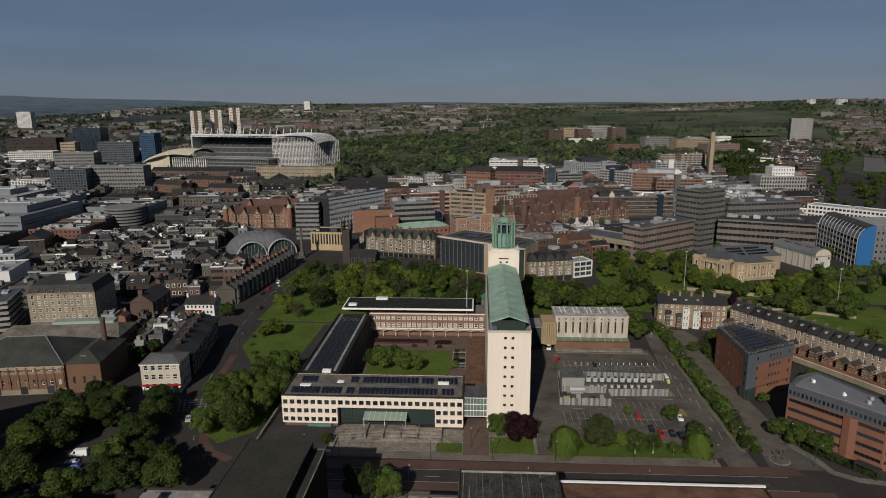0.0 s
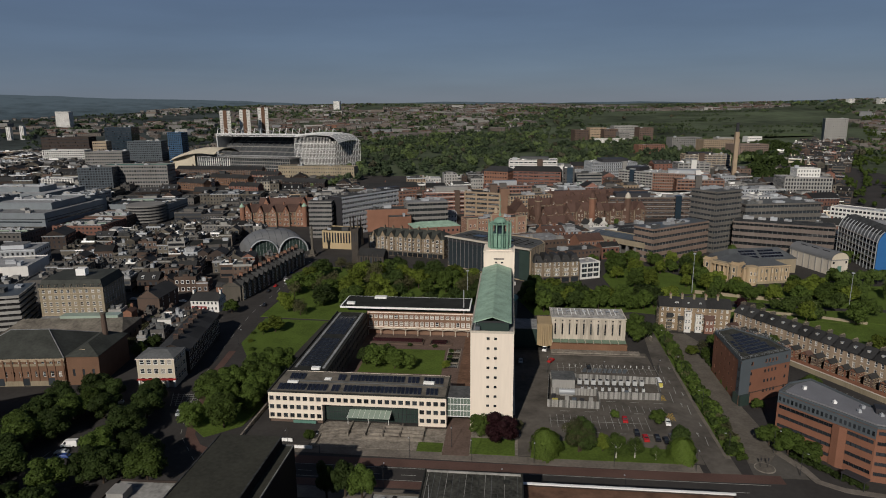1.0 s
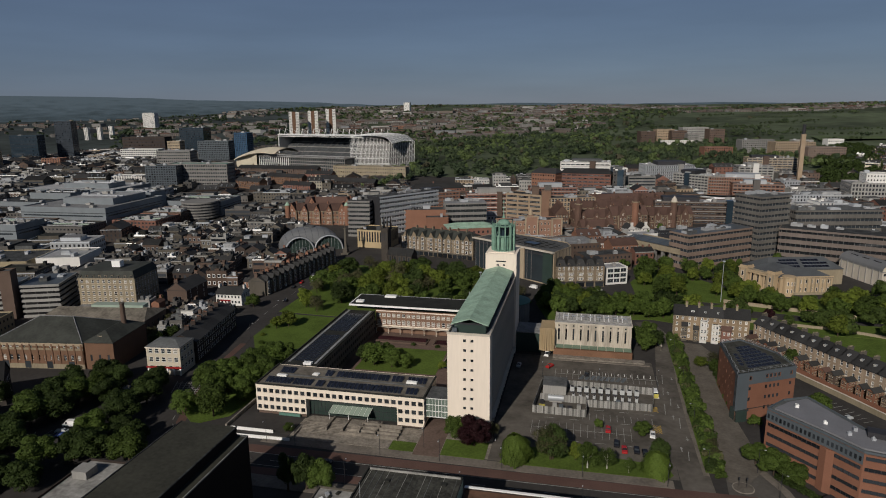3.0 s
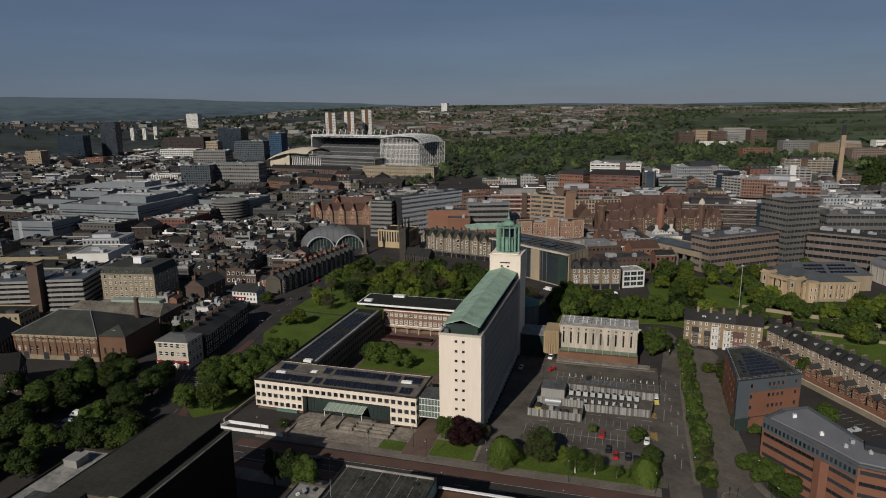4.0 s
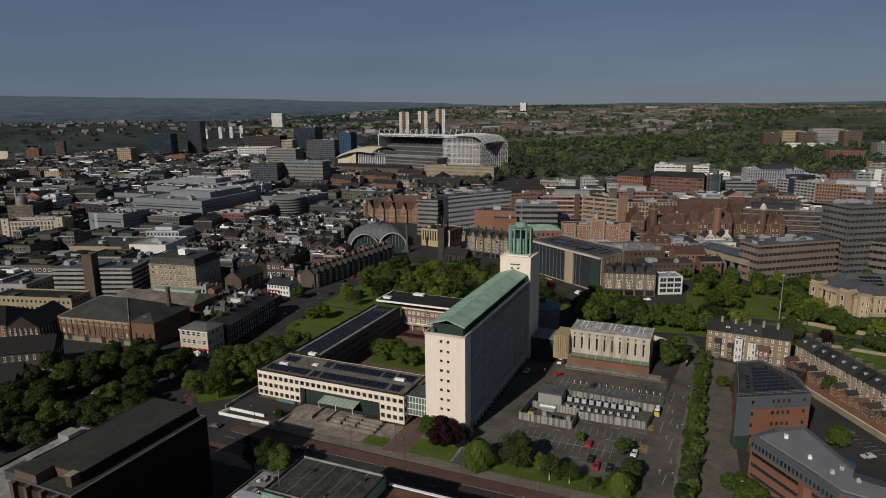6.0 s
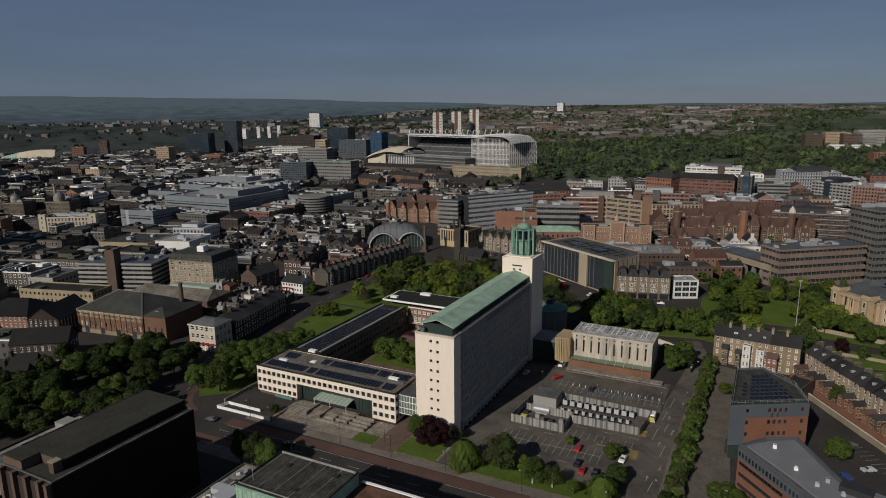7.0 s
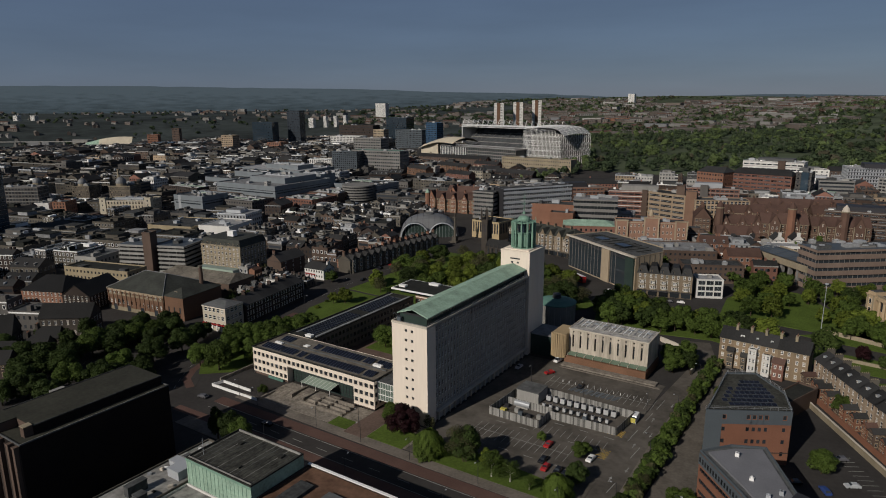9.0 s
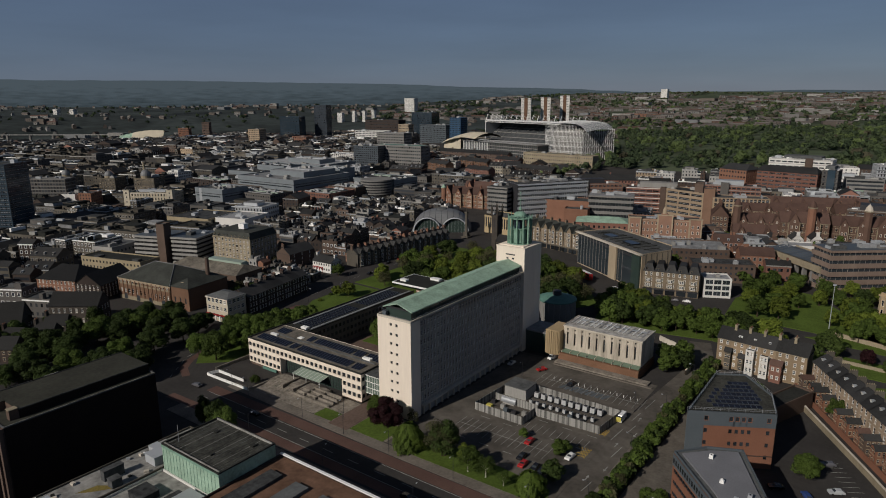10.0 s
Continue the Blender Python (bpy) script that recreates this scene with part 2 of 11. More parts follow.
leaf_wood_dk = leafmat("hazed_dark_woodland_leaves", (0.05, 0.072, 0.038), isl=0.16)
leaf_wood_lt = leafmat("hazed_fresh_woodland_leaves", (0.108, 0.146, 0.055), isl=0.16)
leaf_wood_br = leafmat("hazed_budding_woodland", (0.082, 0.078, 0.05), isl=0.16)
WOODS = [leaf_wood, leaf_wood_dk, leaf_wood_lt, leaf_wood_br]
for wm_ in WOODS:
    for q in wm_.node_tree.nodes:
        if q.type == "TEX_NOISE" and q.inputs["Scale"].default_value < 1:
            q.inputs["Scale"].default_value = 0.02
leaf_bud = leafmat("bare_twigs_with_buds", (0.085, 0.085, 0.04))
roof_green = mat("grey_green_slates", (0.048, 0.051, 0.045), rough=0.7, var=0.3, scale=0.15, fine=0.2, fscale=0.9)
felt_olive = mat("olive_black_felt", (0.04, 0.04, 0.032), var=0.25, scale=0.1, fine=0.25, fscale=1.0)
lean_glass = mat("mossy_wired_glass", (0.11, 0.16, 0.115), rough=0.3, var=0.3, fine=0.2, spec=0.5)
link_glass = mat("milky_green_glass", (0.13, 0.17, 0.145), rough=0.2, var=0.2, fine=0.05, spec=0.6)
flank_grey = mat("grey_flank_panels", (0.33, 0.325, 0.31), var=0.18, fine=0.12, streak=True)
hall_stone = mat("streaked_hall_stone", (0.42, 0.375, 0.31), var=0.4, scale=0.3, fine=0.25, streak=True)
fac_stone = mat("browned_sandstone", (0.19, 0.15, 0.105), var=0.25, fine=0.18, rnd=0.1, streak=True)
buff_wall = mat("ochre_render", (0.3, 0.25, 0.165), var=0.15, fine=0.08, streak=True)
# near-black core colour stands in for the shade inside open parking decks
deck_shade = mat("painted_open_deck_shade", (0.015, 0.015, 0.016), rough=0.8)


# ---- mesh builders ----
class Geo:
    """Collects quads and polygons with a material slot each."""

    def __init__(self):
        self.v, self.f, self.m = [], [], []

    def poly(self, pts, m=0):
        k = len(self.v)
        self.v.extend(tuple(p) for p in pts)
        self.f.append(tuple(range(k, k + len(pts))))
        self.m.append(m)

    def box(self, x0, x1, y0, y1, z0, z1, m=0):
        k = len(self.v)
        self.v.extend([(x0, y0, z0), (x1, y0, z0), (x1, y1, z0), (x0, y1, z0), (x0, y0, z1), (x1, y0, z1), (x1, y1, z1), (x0, y1, z1)])
        for q in ((0, 3, 2, 1), (4, 5, 6, 7), (0, 1, 5, 4), (1, 2, 6, 5), (2, 3, 7, 6), (3, 0, 4, 7)):
            self.f.append(tuple(k + i for i in q))
            self.m.append(m)
        return self

    def obox(self, cx, cy, z0, w, d, h, ang=0.0, m=0):
        """A box turned about z, by its centre."""
        k = len(self.v)
        self.box(-w / 2, w / 2, -d / 2, d / 2, z0, z0 + h, m)
        c, s = math.cos(ang), math.sin(ang)
        for i in range(k, len(self.v)):
            x, y, z = self.v[i]
            self.v[i] = (cx + c * x - s * y, cy + s * x + c * y, z)
        return self

    def cyl(self, cx, cy, z0, z1, r0, r1=None, n=12, m=0, cap=True):
        r1 = r0 if r1 is None else r1
        k = len(self.v)
        for r, z in ((r0, z0), (r1, z1)):
            self.v.extend((cx + r * math.cos(2 * math.pi * i / n), cy + r * math.sin(2 * math.pi * i / n), z) for i in range(n))
        for i in range(n):
            j = (i + 1) % n
            self.f.append((k + i, k + j, k + n + j, k + n + i))
            self.m.append(m)
        if cap:
            self.f.append(tuple(range(k + n, k + 2 * n)))
            self.m.append(m)
        return self

    def beam(self, a, b, r, m=0, n=4):
        a, b = Vector(a), Vector(b)
        d = (b - a).normalized()
        u = d.orthogonal().normalized()
        w = d.cross(u)
        k = len(self.v)
        for p in (a, b):
            for i in range(n):
                t = 2 * math.pi * (i + 0.5) / n
                self.v.append(tuple(p + (u * math.cos(t) + w * math.sin(t)) * r))
        for i in range(n):
            j = (i + 1) % n
            self.f.append((k + i, k + j, k + n + j, k + n + i))
            self.m.append(m)
        self.f.append(tuple(range(k + n, k + 2 * n)))
        self.m.append(m)

    def prism(self, pts, z0, z1, m=0, top=None):
        """An upright prism over a polygon that runs counter-clockwise."""
        n = len(pts)
        for i in range(n):
            a, b = pts[i], pts[(i + 1) % n]
            self.poly([(*a, z0), (*b, z0), (*b, z1), (*a, z1)], m)
        self.poly([(*p, z1) for p in pts], m if top is None else top)
        return self

    def mesh(self, name, mats):
        me = bpy.data.meshes.new(name)
        me.from_pydata(self.v, [], self.f)
        for x in (mats if isinstance(mats, (list, tuple)) else [mats]):
            me.materials.append(x)
        me.polygons.foreach_set("material_index", self.m)
        me.update()
        return me


def thing(name, x, y, z=0.0, rot=0.0, label="", cat="", group="", kind=""):
    ob = new(name)
    ob.empty_display_size = 0.5
    ob.matrix_basis = pose(x, y, z, 0, 0, rot)
    return tagged(ob, label, cat, group, kind)


def part(name, g, mats, parent, label="", m=None, kind=""):
    ob = new(name, g if isinstance(g, bpy.types.Mesh) else g.mesh(name, mats))
    ob.parent = parent
    if m is not None:
        ob.matrix_basis = m
    return tagged(ob, label, kind=kind)


def solid(name, g, mats, label="", cat="", kind="", group="", m=None):
    ob = new(name, g if isinstance(g, bpy.types.Mesh) else g.mesh(name, mats))
    if m is not None:
        ob.matrix_basis = m
    return tagged(ob, label, cat, group, kind)


WINDOWS = {}


def window_mesh(w, h, style):
    """One window: a pane with a frame and glazing bars round it, facing -y, from its lower middle."""
    key = (round(w, 2), round(h, 2), style)
    if key not in WINDOWS:
        g = Geo()
        fr = {"sash": white_paint, "dark": metal_dk, "steel": metal_lt, "plain": metal_dk, "blind": white_paint, "stone": stone_white}[style]
        t = {"plain": 0.06, "sash": 0.15, "blind": 0.15, "stone": 0.2}.get(style, 0.09)
        a, b = -w / 2, w / 2
        g.poly([(a, 0.0, 0), (b, 0.0, 0), (b, 0.0, h), (a, 0.0, h)], 0)
        bars = [(a, b, 0, t), (a, b, h - t, h), (a, a + t, t, h - t), (b - t, b, t, h - t)]
        if style in ("sash", "blind"):
            bars += [(a + t, b - t, h / 2 - t / 2, h / 2 + t / 2)]
        if style in ("dark", "steel"):
            bars += [(-t / 2, t / 2, t, h - t)]
        for x0, x1, z0, z1 in bars:
            g.poly([(x0, -0.05, z0), (x1, -0.05, z0), (x1, -0.05, z1), (x0, -0.05, z1)], 1)
            g.poly([(x0, -0.05, z1), (x1, -0.05, z1), (x1, 0, z1), (x0, 0, z1)], 1)
            g.poly([(x0, -0.05, z0), (x0, -0.05, z1), (x0, 0, z1), (x0, 0, z0)], 1)
        if style in ("sash", "blind"):
            g.box(a - 0.12, b + 0.12, -0.26, -0.02, -0.16, 0.0, 2)
            g.box(a - 0.12, b + 0.12, -0.22, -0.02, h, h + 0.22, 2)
        WINDOWS[key] = g.mesh("window", [glass_bl if style == "blind" else glass, fr, stone_grey])
    return WINDOWS[key]


def facade(g, o, u, length, z0, z1, cols, rows, depth, skip=(), m=0):
    """A wall from o along u, with openings at cols x rows that go in by depth. Returns the openings' lower middles, sizes and outward normal."""
    o, u = Vector(o), Vector(u)
    n = Vector((u.y, -u.x, 0))
    xs = [0.0] + [e for c in cols for e in c] + [length]
    zs = [z0] + [e for r in rows for e in r] + [z1]
    out = []
    P = lambda a, z, k=0.0: (o.x + u.x * a - n.x * k, o.y + u.y * a - n.y * k, z)
    for j in range(len(zs) - 1):
        solid_row = j % 2 == 0
        if solid_row:
            g.poly([P(0, zs[j]), P(length, zs[j]), P(length, zs[j + 1]), P(0, zs[j + 1])], m)
            continue
        a0 = 0.0
        for i, (c0, c1) in enumerate(cols):
            if (i, j // 2) in skip:
                continue
            g.poly([P(a0, zs[j]), P(c0, zs[j]), P(c0, zs[j + 1]), P(a0, zs[j + 1])], m)
            a0 = c1
            b, t = zs[j], zs[j + 1]
            g.poly([P(c0, b), P(c1, b), P(c1, b, depth), P(c0, b, depth)], m)
            g.poly([P(c0, t, depth), P(c1, t, depth), P(c1, t), P(c0, t)], m)
            g.poly([P(c0, b), P(c0, b, depth), P(c0, t, depth), P(c0, t)], m)
            g.poly([P(c1, b, depth), P(c1, b), P(c1, t), P(c1, t, depth)], m)
            out.append((Vector(P((c0 + c1) / 2, b, depth)), c1 - c0, t - b, n))
        g.poly([P(a0, zs[j]), P(length, zs[j]), P(length, zs[j + 1]), P(a0, zs[j + 1])], m)
    return out


def grid_cols(length, bay, w, inset=0.0):
    nb = max(1, int(round((length - 2 * inset) / bay)))
    p = (length - 2 * inset) / nb
    return [(inset + i * p + (p - w) / 2, inset + i * p + (p + w) / 2) for i in range(nb)]


def grid_rows(base, top, storeys, h, sill=0.28):
    p = (top - base) / storeys
    return [(base + j * p + p * sill, base + j * p + p * sill + min(h, p * (0.94 - sill))) for j in range(storeys)]


def win_matrix(p, n):
    return Matrix.Translation(p) @ Euler((0, 0, math.atan2(n.x, -n.y))).to_matrix().to_4x4()


def put_windows(parent, wins, mode, style="dark"):
    if mode == "parts":
        for p, w, h, n in wins:
            st = "blind" if style == "sash" and rng.random() < 0.25 else style
            part("window", window_mesh(w, h, st), None, parent, m=win_matrix(p, n))
    elif wins:
        g = Geo()
        fr = {"sash": white_paint, "stone": stone_white, "steel": metal_lt}.get(style, metal_dk)
        for p, w, h, n in wins:
            u = Vector((-n.y, n.x, 0)) * (w / 2)
            z = Vector((0, 0, h))
            q = p + n * 0.03
            g.poly([p - u, p + u, p + u + z, p - u + z], 0)
            if style in ("stone", "sash"):
                e, o = u * (1 + 0.36 / w), p + n * 0.45
                for lo, hi, x0_, x1_ in ((-0.25, 0.0, -1, 1), (h, h + 0.3, -1, 1), (0.0, h, -1, -0.8), (0.0, h, 0.8, 1)):
                    g.poly([o + e * x0_ + Vector((0, 0, lo)), o + e * x1_ + Vector((0, 0, lo)), o + e * x1_ + Vector((0, 0, hi)), o + e * x0_ + Vector((0, 0, hi))], 2)
            k = Vector((0, 0, h * 0.46))
            g.poly([q - u + k, q + u + k, q + u + k * 1.16, q - u + k * 1.16], 1)
        part("window_panes", g, [glass_far, fr, sand], parent, kind="stuff")


rng = random.Random(7)


def roof_flat(root, w, d, h, rmat, pmat, par=0.7, clutter=2, mode="parts"):
    g = Geo().box(0.3, w - 0.3, 0.3, d - 0.3, h - 0.3, h)
    p = Geo()
    for a in ((-0.04, w + 0.04, -0.04, 0.3), (-0.04, w + 0.04, d - 0.3, d + 0.04), (-0.04, 0.3, 0.3, d - 0.3), (w - 0.3, w + 0.04, 0.3, d - 0.3)):
        p.box(*a, h, h + par)
    units = []
    for _ in range(clutter):
        uw, ud, uh = rng.uniform(1.5, min(7, w * 0.35)), rng.uniform(1.5, min(6, d * 0.35)), rng.uniform(0.8, 2.8)
        if w > 6 and d > 6:
            units.append((rng.uniform(1, w - uw - 1), rng.uniform(1, d - ud - 1), uw, ud, uh))
    r = part("roof", g, rmat, root)
    part("parapet", p, pmat, root)
    if mode == "parts":
        for x, y, a, b, c in units:
            u = Geo().box(x, x + a, y, y + b, h, h + c).box(x - 0.1, x + a + 0.1, y - 0.1, y + b + 0.1, h + c, h + c + 0.15)
            part("rooftop_unit", u, rng.choice([metal_lt, concrete, felt, metal_lt]), root)
    elif units:
        g = Geo()
        for x, y, a, b, c in units:
            k = rng.randrange(3)
            g.box(x, x + a, y, y + b, h, h + c, k).box(x + a * 0.2, x + a * 0.7, y + b * 0.2, y + b * 0.7, h + c, h + c + 0.5, (k + 1) % 3)
        part("rooftop_plant", g, [metal_lt, concrete, felt_lt], root, kind="stuff")


def roof_pitched(root, wall, w, d, h, rh, rmat, axis="x", hip=0.0, over=0.35, chimneys=0, cmat=None, wm=0):
    """A pitched roof with the ridge along axis; hip is how far the ridge stops short of the ends. Gables go into the wall."""
    g = Geo()
    o = over
    if axis == "x":
        P = lambda a, b, z: (a, b, z)
        L, D = w, d
    else:
        P = lambda a, b, z: (w - b, a, z)
        L, D = d, w
    e = h - o * rh / (D / 2)
    t = 0.22
    oo = o if not hip else o
    A, B, C, E = P(-oo, -o, e), P(L + oo, -o, e), P(L + oo, D + o, e), P(-oo, D + o, e)
    R0, R1 = P(hip - (0 if hip else oo), D / 2, h + rh), P(L - hip + (0 if hip else oo), D / 2, h + rh)
    up = lambda p: (p[0], p[1], p[2] + t)
    g.poly([up(A), up(B), up(R1), up(R0)])
    g.poly([up(C), up(E), up(R0), up(R1)])
    if hip:
        g.poly([up(B), up(C), up(R1)])
        g.poly([up(E), up(A), up(R0)])
    else:
        wall.poly([P(0, 0, h), P(0, D / 2, h + rh), P(0, D, h)], wm)
        wall.poly([P(L, 0, h), P(L, D, h), P(L, D / 2, h + rh)], wm)
        g.poly([A, up(A), up(R0), R0]), g.poly([E, R0, up(R0), up(E)])
        g.poly([B, R1, up(R1), up(B)]), g.poly([C, up(C), up(R1), R1])
    for a, b in ((A, B), (B, C), (C, E), (E, A)):
        g.poly([a, b, up(b), up(a)])
    g.poly([A, E, C, B])
    part("roof", g, rmat, root)
    for i in range(chimneys):
        f = (i + 0.5) / chimneys if chimneys > 2 else (i + 0.02) / max(1, chimneys - 1) * 0.96 if chimneys > 1 else 0.0
        cx, cy, _ = P(f * (L - 2 * hip) + hip, D / 2, 0)
        sx, sy = (0.5, 1.1) if axis == "x" else (1.1, 0.5)
        c = Geo().box(cx - sx, cx + sx, cy - sy, cy + sy, h + rh * 0.6, h + rh + 1.5)
        c.box(cx - sx - 0.1, cx + sx + 0.1, cy - sy - 0.1, cy + sy + 0.1, h + rh + 1.5, h + rh + 1.7)
        for k in (-0.66, -0.22, 0.22, 0.66):
            px, py = (cx, cy + k * sy * 1.1) if axis == "x" else (cx + k * sx * 1.1, cy)
            c.cyl(px, py, h + rh + 1.7, h + rh + 2.3, 0.16, 0.13, 6, 1)
        part("chimney", c, [cmat or brick_br, brick_or], root)


FOOT = []


def building(name, label, cat, x, y, rot, w, d, h, st, bay, wall, roof="flat", rmat=None, win=(1.2, 1.6), style="dark", sides="flr", mode="parts",
             group="", z0=None, rh=4.0, axis="x", hip=0.0, chim=0, base=0.6, clutter=2, par=0.7, pmat=None, cmat=None, recess=0.18, kind="", sill=0.28, band=None, cornice=None):
    """A block with its front-left corner at (x, y), front along local +x facing -y, its openings cut in by storeys and bays."""
    FOOT.append((x, y, radians(rot), w, d))
    if z0 is None:
        z0 = land(x, y)
    root = thing(name, x, y, z0, rot, label, cat, group, kind)
    g = Geo()
    wins = []
    S = {"f": ((0, 0, 0), (1, 0, 0), w), "r": ((w, 0, 0), (0, 1, 0), d), "b": ((w, d, 0), (-1, 0, 0), w), "l": ((0, d, 0), (0, -1, 0), d)}
    rows = grid_rows(base, h, st, win[1], sill)
    for s, (o, u, ln) in S.items():
        if s in sides and ln > win[0] + 0.5:
            wins += facade(g, o, u, ln, -1.5, h, grid_cols(ln, bay, win[0], min(0.6, ln * 0.05)), rows, recess)
        else:
            g.poly([Vector(o) + Vector((0, 0, -1.5)), Vector(o) + Vector(u) * ln + Vector((0, 0, -1.5)), Vector(o) + Vector(u) * ln + Vector((0, 0, h)), Vector(o) + Vector((0, 0, h))])
    if roof == "flat":
        roof_flat(root, w, d, h, rmat or felt, pmat or wall, par, clutter, mode)
    elif roof == "mansard":
        r = Geo()
        a, b = [(-0.2, -0.2), (w + 0.2, -0.2), (w + 0.2, d + 0.2), (-0.2, d + 0.2)], [(1.4, 1.4), (w - 1.4, 1.4), (w - 1.4, d - 1.4), (1.4, d - 1.4)]
        for i in range(4):
            j = (i + 1) % 4
            r.poly([(*a[i], h), (*a[j], h), (*b[j], h + rh), (*b[i], h + rh)])
        r.poly([(*q, h + rh) for q in b])
        part("roof", r, rmat or slate, root)
        for i in range(int(w / 3.4)):
            dx = 1.7 + i * (w - 3.4) / max(1, int(w / 3.4) - 1) if w > 5 else w / 2
            dm = Geo().box(dx - 0.6, dx + 0.6, 0.1, 1.3, h + 0.4, h + 2.1, 0).box(dx - 0.75, dx + 0.75, 0.0, 1.4, h + 2.1, h + 2.25, 1)
            dm.poly([(dx - 0.45, 0.09, h + 0.6), (dx + 0.45, 0.09, h + 0.6), (dx + 0.45, 0.09, h + 1.95), (dx - 0.45, 0.09, h + 1.95)], 2)
            part("dormer", dm, [wall, rmat or slate, glass], root)
    else:
        roof_pitched(root, g, w, d, h, rh, rmat or slate, axis, hip, chimneys=chim, cmat=cmat or wall)
    part("wall", g, wall, root)
    if band:
        for j in range(st + 1):
            z = base + j * (h - base) / st
            part("floor_band", Geo().box(-0.08, w + 0.08, -0.08, d + 0.08, z - 0.25, z + 0.35), band, root)
    if cornice:
        part("cornice", Geo().box(-0.35, w + 0.35, -0.35, 0, h - 0.5, h).box(w, w + 0.35, 0, d, h - 0.5, h).box(-0.35, 0, 0, d, h - 0.5, h), cornice, root)
    put_windows(root, wins, mode, style)
    return root


# ---- ground: one sheet out to the hills ----
def land(x, y):
    r = math.hypot(x, y)
    s = min(1.0, max(0.0, (r - 1250) / 3350))
    s = s * s * (3 - 2 * s)
    q = min(1.0, max(0.0, (r - 560) / 560))
    hill = 96 * s + 22 * q * q * (3 - 2 * q)
    w = min(1.0, max(0.0, (r - 1800) / 2200))
    hill += w * 26 * noise.noise(Vector((x * 0.0009, y * 0.0009, 3.1))) + w * w * 12 * noise.noise(Vector((x * 0.003, y * 0.003, 7.7)))
    a = math.degrees(math.atan2(-x, y))
    hill *= 1 - 0.62 * s * max(0.0, min(1.0, (a - 22) / 16))
    hill -= 25 * s * math.exp(-((a - 33) / 12) ** 2) * (1 - s)
    # the river trough to the west
    return hill - 34 * math.exp(-((r - 1850) / 420) ** 2) * min(1.0, max(0.0, (a - 24) / 20))


def in_poly(x, y, poly):
    c = False
    for i in range(len(poly)):
        (x1, y1), (x2, y2) = poly[i], poly[i - 1]
        if (y1 > y) != (y2 > y) and x < (x2 - x1) * (y - y1) / (y2 - y1) + x1:
            c = not c
    return c


CITY = [(-1500, -400), (700, -400), (640, 700), (420, 1000), (60, 930), (-150, 860), (-250, 1000), (-700, 1500), (-1300, 1500)]
g = Geo()
xs = [-5000 + 100 * i for i in range(101)]
ys = [-1000 + 100 * i for i in range(59)]
for j, yy in enumerate(ys):
    for i, xx in enumerate(xs):
        g.v.append((xx, yy, land(xx, yy)))
for j in range(len(ys) - 1):
    for i in range(len(xs) - 1):
        k = j * len(xs) + i
        g.f.append((k, k + 1, k + 1 + len(xs), k + len(xs)))
        px, py = xs[i] + 50, ys[j] + 50
        g.m.append(1 if in_poly(px, py, CITY) else 2 if math.atan2(-px, py) > 0.4 and math.hypot(px, py) > 1500 else 0)
me = g.mesh("ground", [field, asphalt, hazed_woodland_floor])
me.polygons.foreach_set("use_smooth", [True] * len(me.polygons))
solid("ground", me, None, "wide city ground rising to wooded hills far off", "ground", "structure")


def sheet(name, pts, z, m, label, cat, kind="structure", thick=0.3):
    return solid(name, Geo().prism(pts, z - thick, z), m, label, cat, kind)


def ribbon(pts, half):
    """The outline of a strip of the given half width along a line."""
    a, b = [], []
    for i, p in enumerate(pts):
        q, r = pts[max(0, i - 1)], pts[min(len(pts) - 1, i + 1)]
        d = Vector((r[0] - q[0], r[1] - q[1])).normalized()
        hw = half[i] if isinstance(half, (list, tuple)) else half
        a.append((p[0] + d.y * hw, p[1] - d.x * hw))
        b.append((p[0] - d.y * hw, p[1] + d.x * hw))
    return a + b[::-1]


def strip_mesh(pts, half, z, thick=0.3):
    o = ribbon(pts, half)
    n = len(pts)
    g = Geo()
    for i in range(n - 1):
        a, b, c, d = o[i], o[i + 1], o[2 * n - 2 - i], o[2 * n - 1 - i]
        g.poly([(*a, z), (*b, z), (*c, z), (*d, z)])
        g.poly([(*a, z - thick), (*b, z - thick), (*b, z), (*a, z)])
        g.poly([(*c, z - thick), (*d, z - thick), (*d, z), (*c, z)])
    return g


FRONT = [(-300, 160), (-160, 166), (-90, 177), (-40, 180), (60, 180), (110, 181), (170, 172), (300, 150), (500, 120)]
SIDE = [(-84, 181), (-97, 197), (-105, 218), (-112, 245), (-120, 290), (-125, 330), (-126, 370), (-127, 410), (-133, 450), (-146, 500), (-165, 560)]
solid("road", strip_mesh(FRONT, 9.0, 0.04), asphalt, "wide dark asphalt road beside the civic offices", "road", "structure")
solid("road", strip_mesh(SIDE, [8, 8, 7.5, 7, 6.5, 6.5, 6.5, 6.5, 6.5, 6, 6], 0.05), asphalt, "dark asphalt street beside terraced houses", "road", "structure")
solid("road", strip_mesh([(-128, 345), (-180, 345), (-260, 352), (-420, 372)], 6, 0.045), asphalt, "dark asphalt side street", "road", "structure")
solid("road", strip_mesh([(84, 188), (83, 230), (84, 270), (88, 320), (80, 345)], 4.6, 0.05), carpark, "service road beside the car park", "road", "structure")
solid("road", strip_mesh([(100, 188), (100, 215), (98, 250), (99, 300)], [8, 5.5, 4, 3.5], 0.052), asphalt_lt, "worn tarmac drive beside a hedge", "road", "structure")
solid("road", strip_mesh([(-110, 462), (-60, 446), (-35, 433), (-6, 413), (28, 390), (60, 379), (110, 372), (200, 368), (340, 364)], 5.5, 0.04), asphalt, "road beyond the park trees", "road", "structure")
